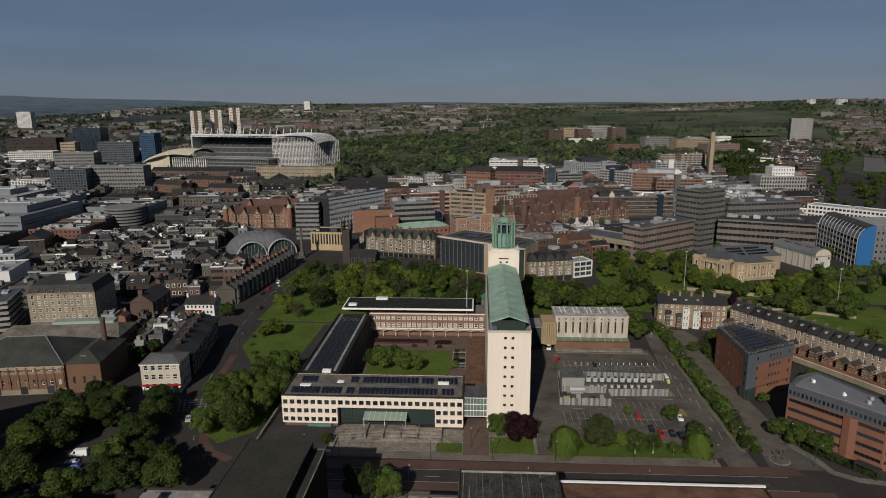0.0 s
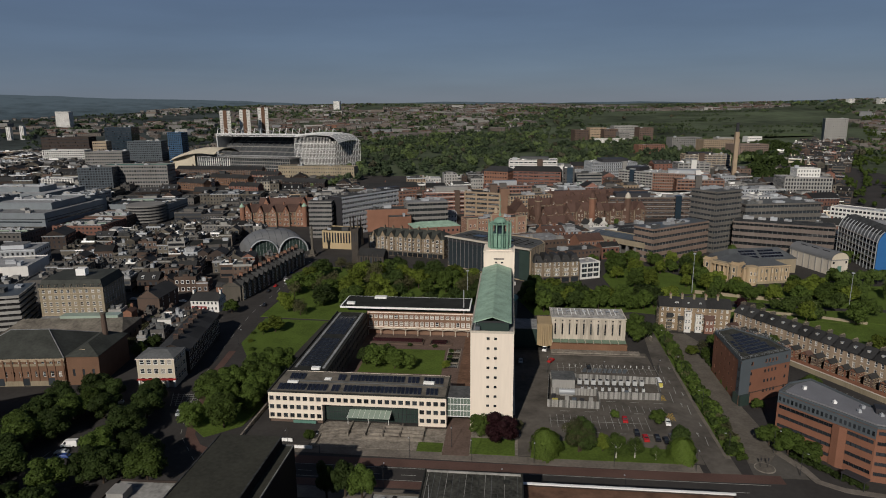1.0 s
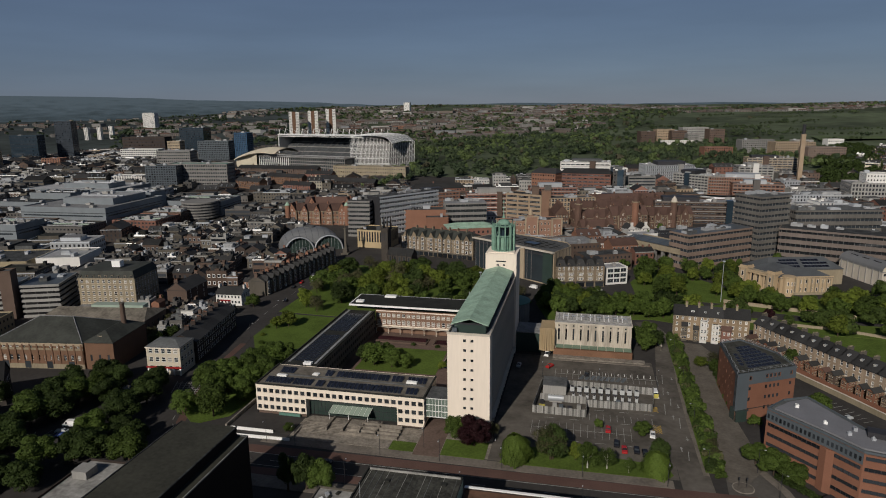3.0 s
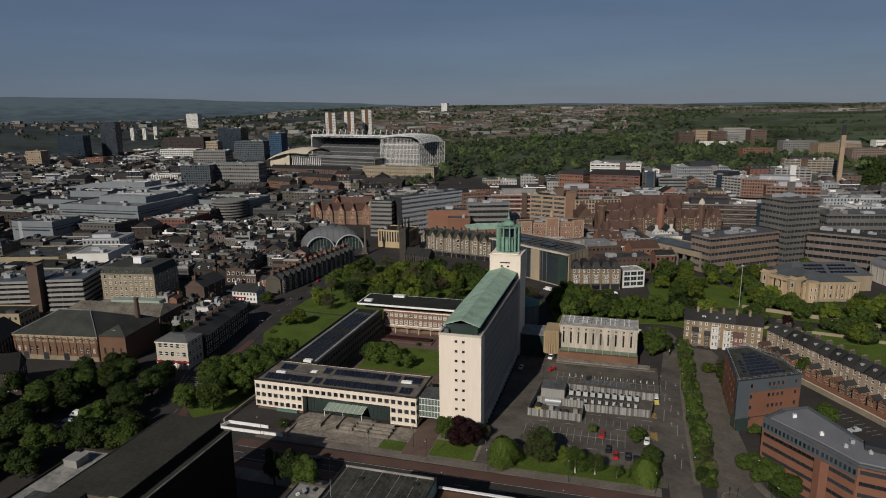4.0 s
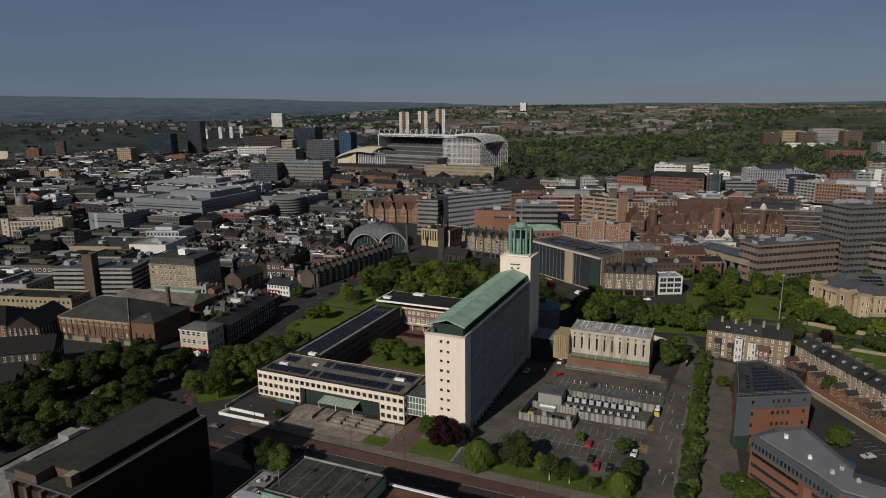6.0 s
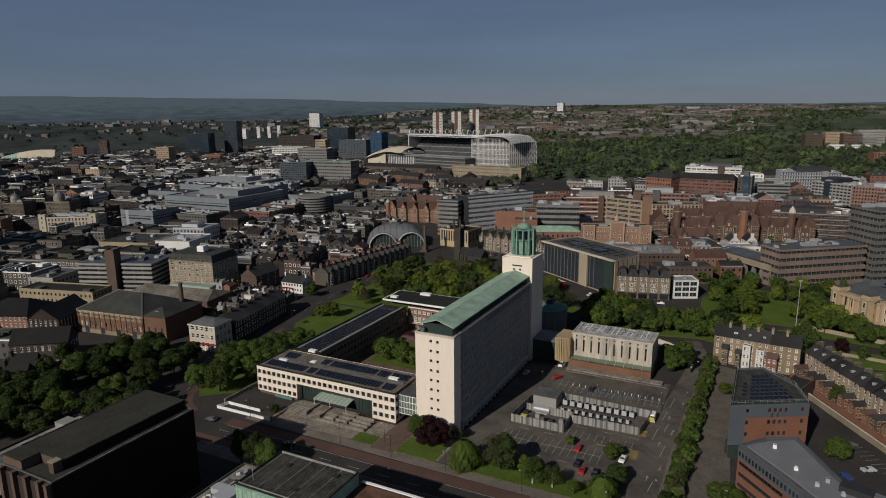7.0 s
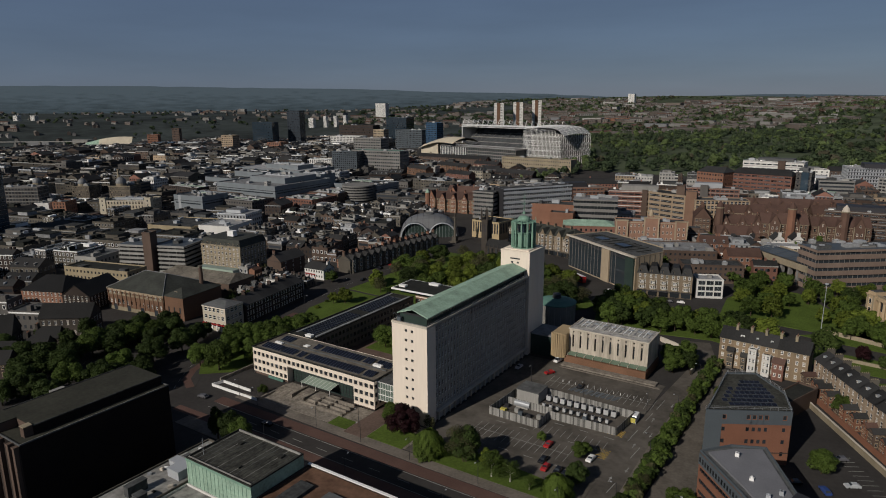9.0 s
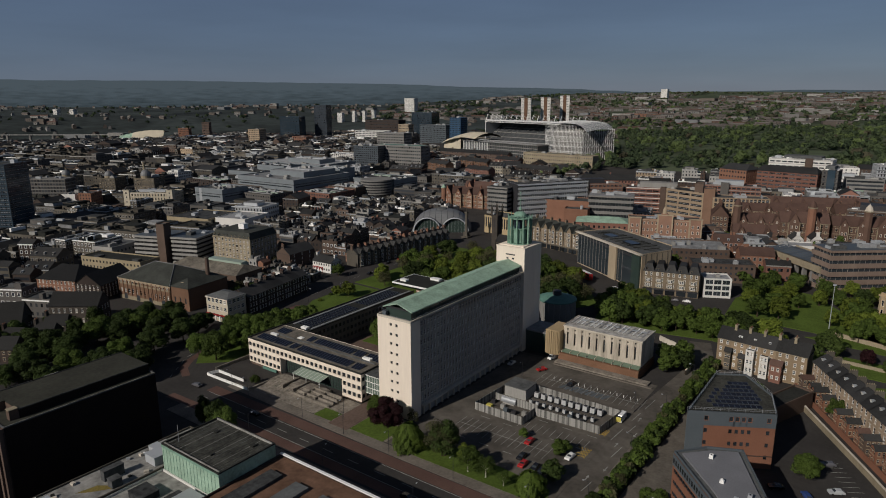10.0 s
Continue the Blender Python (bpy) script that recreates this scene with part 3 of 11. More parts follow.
solid("bus_lane", strip_mesh([(-62, 185.3), (-20, 186), (60, 186.2), (100, 187)], 2.3, 0.06), redway, "worn red surfaced bus lane", "bus lane", "structure")
solid("bus_lane", strip_mesh([(-70, 172.5), (-20, 174), (60, 174), (105, 174)], 1.9, 0.06), redway, "worn red surfaced bus lane", "bus lane", "structure")
solid("cycle_lane", strip_mesh([(-80, 186), (-88, 190), (-93.5, 197), (-97, 206), (-103, 228), (-109, 250), (-112, 275)], 1.6, 0.07), redway, "worn red surfaced lane on a bend", "bus lane", "structure")
solid("pavement", strip_mesh([(87.4, 198), (87.2, 230), (88, 270), (91.4, 318)], 0.9, 0.15), paving, "narrow footway with kerb beside a hedge", "pavement", "structure")
solid("pavement", strip_mesh([(-58, 192), (-20, 191.5), (30, 191), (77, 191)], 2.2, 0.14), paving, "grey paved footway with a kerb", "pavement", "structure")
solid("pavement", strip_mesh([(-60, 168), (-10, 168), (60, 168), (110, 168)], 3.0, 0.14), paving, "grey paved footway with a kerb", "pavement", "structure")
sheet("forecourt", [(-50, 194), (20, 194), (20, 209), (-50, 209)], 0.16, setts, "weathered stone forecourt", "forecourt")
sheet("forecourt", [(-4.8, 192), (4, 192), (4, 232), (-4.8, 232)], 0.2, paving_red, "red brick paved passage", "forecourt")
sheet("car_park", [(19, 194), (79, 194), (79, 288), (19, 288)], 0.1, carpark, "dark tarmac car park", "car park")
sheet("courtyard", [(-53.4, 229), (3.2, 229), (3.2, 304), (-53.4, 304)], 0.15, paving_red, "red brick courtyard paving", "courtyard")
for nm, pts in (("lawn", [(-48, 256), (-11.8, 256), (-12.6, 284), (-48, 284)]), ("lawn", [(-13.5, 193.5), (-5, 193.5), (-5, 199.5), (-13.5, 199.5)]),
                ("lawn", [(4.2, 193.5), (19, 193.5), (19, 204), (4.2, 204)]), ("lawn", [(24, 192.8), (75, 193.2), (77.5, 196), (76, 201), (60, 203), (30, 205), (25, 204)]),
                ("lawn", [(-112, 285), (-76, 224), (-71, 231), (-71, 320), (-114, 322)]), ("lawn", [(-96, 203), (-88, 196), (-78, 205), (-76, 222), (-104, 256), (-104, 236)]),
                ("lawn", [(-118, 325), (-60, 322), (-12, 322), (5, 345), (20, 370), (4, 394), (-20, 412), (-60, 433), (-118, 438)]),
                ("lawn", [(30, 340), (84, 350), (100, 345), (300, 335), (320, 356), (200, 360), (110, 364), (60, 370), (28, 380), (22, 368)]),
                ("lawn", [(80, 392), (150, 386), (142, 412), (112, 456), (92, 462), (78, 425)]), ("lawn", [(146, 333), (195, 249), (330, 300), (320, 334), (160, 341)]), ("lawn", [(118, 380), (200, 366), (310, 362), (300, 420), (190, 408), (150, 404)]), ("lawn", [(87.4, 200), (92, 200), (93.4, 320), (88.6, 320)])):
    sheet(nm, pts, 0.22, grass, "rough mown green lawn under trees", "lawn")
sheet("footpath", [(93.2, 196), (99, 196), (106, 206), (104, 240), (103.5, 262), (112, 290), (104, 316), (95, 318)], 0.16, path_brown, "worn brown brick path beside a hedge", "path")
sheet("footpath", [(-83, 226), (-76, 226), (-71.5, 232), (-71.5, 318), (-80, 318)], 0.26, asphalt, "dark tarmac path beside the office wing", "path")
solid("car_park", strip_mesh([(-131, 152), (-131, 196), (-131, 224)], 7.0, 0.27), asphalt, "small tarmac car park under trees", "car park", "structure")

# ---- the civic offices: slab with end walls ----
SX0, SX1, SY0, SY1, SH = 3.4, 18.2, 210.0, 287.6, 36.0
slab = thing("office_tower", 0, 0, 0, 0, "tall civic office slab, pale stone ends and windowed flank", "office building")
g = Geo()
cols = [(5.55, 6.55), (8.1, 9.1)]
storey = 3.53
rows = [(1.75 + j * storey, 2.75 + j * storey) for j in range(10)]
wins = facade(g, (SX0, SY0, 0), (1, 0, 0), SX1 - SX0, -1.5, SH, cols, rows, 0.3)
fl = SY1 - SY0
for p in (((SX0, SY1, 0), (0, -1, 0), fl),):
    o, u = Vector(p[0]), Vector(p[1])
    g.poly([o + Vector((0, 0, -1.5)), o + u * fl + Vector((0, 0, -1.5)), o + u * fl + Vector((0, 0, SH)), o + Vector((0, 0, SH))])
g.poly([(SX1, SY0, -1.5), (SX1, SY0 + 5.2, -1.5), (SX1, SY0 + 5.2, SH), (SX1, SY0, SH)])
g.poly([(SX1, SY0 + 5.2, -1.5), (SX1 - 0.5, SY0 + 5.2, -1.5), (SX1 - 0.5, SY0 + 5.2, SH), (SX1, SY0 + 5.2, SH)])
part("wall", g, stone_white, slab, "pale stone end wall")
for p, w, h, n in wins:
    part("window", window_mesh(w, h, "plain"), None, slab, m=win_matrix(p, n))
g = Geo()
NB = 36
fl0 = SY0 + 5.7
pit = (SY1 - 0.6 - fl0) / NB
fcols = [(i * pit + 0.42, (i + 1) * pit - 0.42) for i in range(NB)]
frows = [(4.9 + j * 3.53, 4.9 + j * 3.53 + 1.9) for j in range(9)]
fw = facade(g, (SX1 - 0.5, fl0, 0), (0, 1, 0), SY1 - 0.6 - fl0, -1.5, SH - 0.6, fcols, frows, 0.22)
part("wall", g, flank_grey, slab, "grey panelled long flank")
fin = Geo().box(0, 0.2, -0.09, 0.09, 3.9, SH - 0.9).mesh("fin", stone_grey)
for i in range(NB + 1):
    part("fin", fin, None, slab, m=Matrix.Translation((SX1 - 0.497, fl0 + min(max(i * pit, 0.1), NB * pit - 0.1), 0)))
for k, (p, w, h, n) in enumerate(fw):
    if k < 300:
        part("window", window_mesh(w, h, "sash" if (k * 7919) % 5 else "blind"), None, slab, m=win_matrix(p, n))
put_windows(slab, fw[300:], "joined", "sash")
part("undercroft", Geo().box(SX1 - 0.48, SX1 + 0.9, fl0, SY1 - 0.6, 3.3, 3.75), stone_grey, slab, "pale stone band above the ground floor")
for i in range(19):
    part("pillar", Geo().box(SX1 - 0.4, SX1 + 0.25, fl0 + 1 + i * 3.72, fl0 + 1.5 + i * 3.72, 0, 3.3), stone_grey, slab)
g = Geo().box(SX0 + 0.4, SX1 - 0.4, SY0 + 0.4, SY1, SH - 0.4, SH - 0.05)
part("roof_deck", g, felt_lt, slab)
g = Geo()
for a in ((SX0 - 0.12, SX1 + 0.12, SY0 - 0.12, SY0 + 0.4), (SX0 - 0.12, SX0 + 0.4, SY0 + 0.4, SY1), (SX1 - 0.4, SX1 + 0.12, SY0 + 0.4, SY1)):
    g.box(*a, SH, SH + 0.75)
part("parapet", g, stone_grey, slab)
g = Geo().box(5.2, 16.4, 212.6, SY1, SH - 0.05, SH + 2.9, 0)
for i in range(38):
    for xx in (5.13, 16.4):
        g.box(xx, xx + 0.07, 213 + i * 2, 213.16 + i * 2, SH, SH + 2.9, 1)
part("penthouse", g, [glass_gr, metal_dk], slab, "dark glazed top storey")
g = Geo()
e0, e1, f0, f1, ez, rz = 4.3, 17.3, 211.9, SY1 + 0.3, SH + 2.9, SH + 5.0
mx = (e0 + e1) / 2
for (a, b) in (((e0, ez), (mx, rz)), ((mx, rz), (e1, ez))):
    g.poly([(a[0], f0, a[1] + 0.35), (b[0], f0, b[1] + 0.35), (b[0], f1, b[1] + 0.35), (a[0], f1, a[1] + 0.35)])
    g.poly([(a[0], f1, a[1]), (b[0], f1, b[1]), (b[0], f0, b[1]), (a[0], f0, a[1])])
    g.poly([(a[0], f0, a[1]), (b[0], f0, b[1]), (b[0], f0, b[1] + 0.35), (a[0], f0, a[1] + 0.35)])
g.poly([(e1, f0, ez), (e1, f1, ez), (e1, f1, ez + 0.35), (e1, f0, ez + 0.35)])
g.poly([(e0, f1, ez), (e0, f0, ez), (e0, f0, ez + 0.35), (e0, f1, ez + 0.35)])
copper_roof = part("copper_roof", g, copper, slab, "low pitched verdigris copper roof")
for i in range(1, 48):
    yy = f0 + i * (f1 - f0) / 48
    s = Geo()
    for (a, b) in (((e0, ez), (mx, rz)), ((mx, rz), (e1, ez))):
        s.poly([(a[0], yy - 0.02, a[1] + 0.365), (b[0], yy - 0.02, b[1] + 0.365), (b[0], yy + 0.02, b[1] + 0.365), (a[0], yy + 0.02, a[1] + 0.365)])
        s.poly([(a[0], yy - 0.02, a[1] + 0.35), (b[0], yy - 0.02, b[1] + 0.35), (b[0], yy - 0.02, b[1] + 0.365), (a[0], yy - 0.02, a[1] + 0.365)])
    part("standing_seam", s, copper, copper_roof)
part("gable_infill", Geo().prism([(5.2, 212.5), (16.4, 212.5), (16.4, 212.6), (5.2, 212.6)], SH + 2.9, SH + 3.6), metal_dk, slab)
# window cleaning cradle on the deck
cr = Geo()
cr.box(5.0, 6.6, 210.8, 212.0, SH + 0.75, SH + 2.0)
cr.beam((5.2, 211.4, SH + 1.9), (4.6, 210.2, SH + 3.6), 0.14)
cr.beam((4.6, 210.2, SH + 3.6), (4.4, 209.5, SH + 3.3), 0.12)
cr.beam((6.2, 211.4, SH + 1.9), (5.8, 210.2, SH + 3.4), 0.12)
solid("roof_cradle", cr, metal_blue, "blue window-cleaning cradle on the tower parapet", "roof cradle")
rail = thing("roof_rail", 0, 0, 0, 0, "thin grey safety rail on the tower parapet", "railing")
for side_x in (SX0 + 0.25, SX1 - 0.25):
    b = Geo()
    b.beam((side_x, SY0 + 1, SH + 1.25), (side_x, SY1 - 1, SH + 1.25), 0.04)
    part("top_rail", b, metal_lt, rail)
    pm = Geo().box(-0.03, 0.03, -0.03, 0.03, SH + 0.75, SH + 1.27).mesh("post", metal_lt)
    for i in range(26):
        part("post", pm, None, rail, m=Matrix.Translation((side_x, SY0 + 1 + i * 3.0, 0)))

# ---- carillon tower with its copper lantern ----
bell = thing("bell_tower", 0, 0, 0, 0, "square pale stone bell tower with green copper lantern", "tower")
CX0, CX1, CY0, CY1, CH = 4.6, 18.6, 288.0, 303.4, 46.6
g = Geo()
g.box(CX0, CX1, CY0, CY1, -1.5, CH)
part("shaft", g, stone_white, bell)
part("cap", Geo().box(CX0 - 0.15, CX1 + 0.15, CY0 - 0.15, CY1 + 0.15, CH, CH + 0.35).box(CX0 + 1.2, CX1 - 1.2, CY0 + 1.2, CY1 - 1.2, CH + 0.35, CH + 0.8), stone_white, bell)
for xx, w, z in ((11.6, 4.6, 43.2), (10.2, 1.0, 41.4), (13.0, 1.0, 41.4)):
    part("louvre", Geo().box(xx - w / 2, xx + w / 2, CY0 - 0.04, CY0 - 0.004, z, z + (0.55 if w > 2 else 0.75)), metal_dk, bell, "dark slot opening")
LX, LY = 11.7, 295.7
lan = part("lantern", Geo().cyl(LX, LY, CH + 0.8, 54.0, 3.7, 3.6, 24), copper_dk, bell, "ribbed verdigris copper lantern")
rib = Geo().box(-0.24, 0.24, -0.5, 0.5, CH + 0.8, 58.8).mesh("rib", copper_lan)
pan = Geo().box(-0.7, 0.7, -0.12, 0.12, CH + 1.4, 53.6).mesh("panel", copper_lan)
for i in range(12):
    a = 2 * math.pi * (i + 0.5) / 12
    M = Matrix.Translation((LX + 5.0 * math.cos(a), LY + 5.0 * math.sin(a), 0)) @ pose(0, 0, 0, 0, 0, math.degrees(a) + 90)
    part("rib", rib, None, lan, m=M)
    a = 2 * math.pi * i / 12
    part("panel", pan, None, lan, m=Matrix.Translation((LX + 4.0 * math.cos(a), LY + 4.0 * math.sin(a), 0)) @ pose(0, 0, 0, 0, 0, math.degrees(a) + 90))
for z, r, t in ((CH + 0.8, 5.3, 0.3), (53.9, 4.6, 0.3), (58.5, 5.1, 0.25), (59.2, 3.2, 0.3)):
    ringg = Geo().cyl(LX, LY, z, z + t, r, r, 24)
    part("ring", ringg, copper_lan, lan)
part("bell_chamber", Geo().cyl(LX, LY, 54.2, 59.2, 2.6, 2.6, 12), glass_blue, lan, "blue glazed bell chamber")
cage = Geo()
for i in range(12):
    a = 2 * math.pi * (i + 0.5) / 12
    prev = None
    for k in range(7):
        t = k / 6
        r, z = 5.0 - 2.2 * t, 58.6 + 0.5 * math.sin(t * 3.1)
        p = (LX + r * math.cos(a), LY + r * math.sin(a), z)
        if prev:
            cage.beam(prev, p, 0.16)
        prev = p
    cage.beam((LX + 5 * math.cos(a), LY + 5 * math.sin(a), 58.6), (LX + 5.5 * math.cos(a), LY + 5.5 * math.sin(a), 60.4), 0.14)
part("crown", cage, copper_lan, bell, "open verdigris crown of curved ribs")
dome = Geo()
prev = None
for k in range(6):
    t = k / 5 * 1.4
    cur = (2.9 * math.cos(t), 59.6 + 1.8 * math.sin(t))
    if prev:
        dome.cyl(LX, LY, prev[1], cur[1], prev[0], cur[0], 16, cap=k == 5)
    prev = cur
part("dome", dome, copper_lan, bell)
g = Geo().cyl(LX, LY, 62, 63.2, 0.7, 0.5, 8).cyl(LX, LY, 63.2, 72.0, 0.22, 0.06, 6)
g.box(LX - 0.9, LX + 0.9, LY - 0.08, LY + 0.08, 66.5, 66.7).cyl(LX, LY, 68.6, 69.4, 0.05, 0.45, 6).cyl(LX, LY, 69.4, 70.0, 0.45, 0.05, 6)
part("spire", g, copper_lan, bell, "slim copper spire with finials")

# ---- three low wings round the courtyard ----
FX0, FX1, FY0, FY1, FH = -69.5, -5.0, 209.5, 229.0, 11.6
wing = thing("front_wing", 0, 0, 0, 0, "low pale stone office wing with square windows", "office building")
bayp = (FX1 - FX0) / 26
rows3 = [(1.9, 3.65), (5.15, 6.9), (8.45, 10.2)]
g = Geo()
wins = []
c8 = [(i * bayp + 0.42, (i + 1) * bayp - 0.42) for i in range(26)]
xl, xr = FX0 + 8 * bayp, FX0 + 22 * bayp
wins += facade(g, (FX0, FY0, 0), (1, 0, 0), 8 * bayp, 1.3, 7.4, c8[:8], rows3[:2], 0.35)
wins += facade(g, (xr, FY0, 0), (1, 0, 0), 4 * bayp, 0.7, 7.4, c8[:4], rows3[:2], 0.35)
wins += facade(g, (FX0, FY0, 0), (1, 0, 0), FX1 - FX0, 7.4, FH, c8, rows3[2:], 0.35)
cr8 = grid_cols(FY1 - FY0, bayp, 1.64)
wins += facade(g, (FX1, FY0, 0), (0, 1, 0), FY1 - FY0, 0.7, FH, cr8, rows3, 0.35)
g.poly([(FX0, FY1, -1.5), (FX0, FY0, -1.5), (FX0, FY0, FH), (FX0, FY1, FH)])
wins += facade(g, (FX1, FY1, 0), (-1, 0, 0), FX1 - FX0, -1.5, FH, c8, rows3, 0.35)
g.poly([(xl, FY0, 7.4), (xl, FY0 + 3.2, 7.4), (xr, FY0 + 3.2, 7.4), (xr, FY0, 7.4)])
g.poly([(xl, FY0, 0), (xl, FY0 + 3.2, 0), (xl, FY0 + 3.2, 7.4), (xl, FY0, 7.4)])
g.poly([(xr, FY0 + 3.2, 0), (xr, FY0, 0), (xr, FY0, 7.4), (xr, FY0 + 3.2, 7.4)])
part("wall", g, stone_white, wing)
for p, w, h, n in wins:
    part("window", window_mesh(w, h, "dark"), None, wing, m=win_matrix(p, n))
sur = Geo()
for a, b, c, d in ((-0.95, 0.95, 1.75, 1.88), (-0.95, 0.95, -0.12, 0), (-0.95, -0.83, 0, 1.75), (0.83, 0.95, 0, 1.75)):
    sur.box(a, b, -0.42, -0.352, c, d)
sur = sur.mesh("window_surround", stone_white)
for p, w, h, n in wins[:58]:
    part("window_surround", sur, None, wing, m=win_matrix(p, n))
part("plinth", Geo().box(FX0 + 0.4, xl, FY0 + 0.5, FY0 + 1, -1.5, 1.3), brick_br, wing, "brown brick plinth")
part("plinth", Geo().box(xr, FX1 - 0.3, FY0 + 0.4, FY0 + 1, -1.5, 0.7), brick_br, wing, "brown brick plinth")
g = Geo().box(xl + 0.02, xr - 0.02, FY0 + 3.0, FY0 + 3.15, 0.2, 7.38, 0)
for i in range(24):
    xx = xl + 0.3 + i * (xr - xl - 0.6) / 23
    g.box(xx - 0.06, xx + 0.06, FY0 + 2.88, FY0 + 3.0, 0.2, 7.38, 1)
for zz in (1.6, 3.4, 5.4):
    g.box(xl, xr, FY0 + 2.9, FY0 + 3.0, zz, zz + 0.12, 1)
part("entrance_glazing", g, [glass_gr, metal_dk], wing, "green tinted two-storey glass screen")
g = Geo()
cx0, cx1 = -40.2, -25.0
g.poly([(cx0, FY0 - 2.2, 3.9), (cx1, FY0 - 2.2, 3.9), (cx1, FY0 + 2.9, 4.7), (cx0, FY0 + 2.9, 4.7)], 0)
g.poly([(cx0, FY0 - 2.2, 3.8), (cx0, FY0 + 2.9, 4.6), (cx1, FY0 + 2.9, 4.6), (cx1, FY0 - 2.2, 3.8)], 0)
for i in range(9):
    xx = cx0 + i * (cx1 - cx0) / 8
    g.beam((xx, FY0 - 2.2, 3.95), (xx, FY0 + 2.9, 4.75), 0.06, 1)
for i in range(3):
    xx = cx0 + 0.3 + i * (cx1 - cx0 - 0.6) / 2
    g.box(xx - 0.07, xx + 0.07, FY0 - 2.0, FY0 - 1.86, 0, 3.8, 1)
part("entrance_canopy", g, [glass_canopy, white_paint], wing, "sloping pale green glass canopy")
part("roof", Geo().box(FX0 + 0.4, FX1 - 0.4, FY0 + 0.4, FY1 - 0.3, FH - 0.3, FH), roof_brown, wing)
g = Geo().box(FX0 - 0.15, FX1 + 0.15, FY0 - 0.15, FY0 + 0.4, FH, FH + 0.45).box(FX1 - 0.4, FX1 + 0.15, FY0 + 0.4, FY1, FH, FH + 0.45).box(FX0 - 0.15, FX0 + 0.4, FY0 + 0.4, FY1, FH, FH + 0.45)
part("parapet", g, felt_dk, wing, "dark lead parapet")
part("skirting_ledge", Geo().box(FX0 + 4, FX1 - 2, 219.2, 219.6, FH, FH + 0.5), felt, wing)

west = thing("west_wing", 0, 0, 0, 0, "long low office wing with solar roof", "office building")
g = Geo()
wc = grid_cols(73, 2.5, 1.6)
ww = facade(g, (-53.5, 229.0, 0), (0, 1, 0), 73, -1.5, 11.6, wc, rows3, 0.3)
g.poly([(-68.4, 302, -1.5), (-68.4, 229, -1.5), (-68.4, 229, 11.6), (-68.4, 302, 11.6)])
g.poly([(-53.5, 302, -1.5), (-68.4, 302, -1.5), (-68.4, 302, 11.6), (-53.5, 302, 11.6)])
part("wall", g, conc_dk, west, "dark grey courtyard wall")
put_windows(west, ww, "parts", "dark")
part("roof", Geo().box(-68.2, -53.7, 229.2, 301.8, 11.3, 11.6), felt_dk, west)
g = Geo().box(-68.6, -68.2, 229.02, 302, 11.6, 12.1).box(-53.7, -53.3, 229.02, 302, 11.6, 12.1)
part("parapet", g, felt_dk, west)
for xx in (-66.6, -55.4):
    part("walkway", Geo().box(xx - 0.5, xx + 0.5, 232, 301, 11.62, 11.8), felt_lt, west, "pale roof walkway")

north = thing("north_wing", 0, 0, 0, 0, "brick and stone civic wing under flat oversailing roof", "office building")
g = Geo()
nc = grid_cols(57.5, 2.55, 1.75, 0.5)
nw = facade(g, (-54.0, 304.5, 0), (1, 0, 0), 57.5, -1.5, 11.8, nc, [(4.3, 6.6), (8.2, 9.9)], 0.25)
g.poly([(-54, 318, -1.5), (-54, 304.5, -1.5), (-54, 304.5, 11.8), (-54, 318, 11.8)])
part("wall", g, civic_brick, north, "pinkish brown brick wall")
for p, w, h, n in nw:
    part("window", window_mesh(w, h, "blind" if rng.random() < 0.72 else "sash"), None, north, m=win_matrix(p, n))
for z in (3.3, 10.9):
    part("stone_band", Geo().box(-53.8, 3.4, 304.42, 304.5, z, z + 0.5), stone_white, north)
g = Geo()
for i in range(9):
    x0 = -53 + i * 6.2
    for k in range(8):
        a0, a1 = math.pi * k / 8, math.pi * (k + 1) / 8
        g.poly([(x0 + 3.1 - 3.1 * math.cos(a0), 302.0, 2.7 + 0.7 * math.sin(a0)), (x0 + 3.1 - 3.1 * math.cos(a1), 302.0, 2.7 + 0.7 * math.sin(a1)),
                (x0 + 3.1 - 3.1 * math.cos(a1), 304.3, 2.7 + 0.7 * math.sin(a1)), (x0 + 3.1 - 3.1 * math.cos(a0), 304.3, 2.7 + 0.7 * math.sin(a0))])
    g.box(x0 - 0.15, x0 + 0.15, 302.0, 302.3, 0, 2.7)
part("vaulted_walk", g, stone_grey, north, "low vaulted stone walk along the foot")
part("upper_storey", Geo().box(-64, -4, 305, 317, 11.8, 14.4), glass_gr, north, "dark recessed glazed storey")
g = Geo().box(-66.6, -2.2, 300.2, 318.4, 14.4, 15.2, 0).box(-66.0, -2.8, 300.8, 317.8, 15.2, 15.25, 1)
part("roof", g, [white_paint, felt_dk], north, "oversailing flat roof with white edge")
part("terrace_deck", Geo().box(-54, 3.4, 304.5, 318, 11.8, 11.9), paving, north)
mast = Geo().cyl(-5.5, 303, 12, 24.0, 0.3, 0.25, 8)
solid("flue", mast, metal_lt, "slim pale metal flue standing on the civic wing", "flue", m=None)
for x0, x1, y0, y1 in ((-64, -60, 303.5, 306), (-52, -46, 314, 317)):
    solid("roof_plant_box", Geo().box(x0, x1, y0, y1, 15.25, 16.2), white_paint, "white plant box on the flat roof", "plant box")

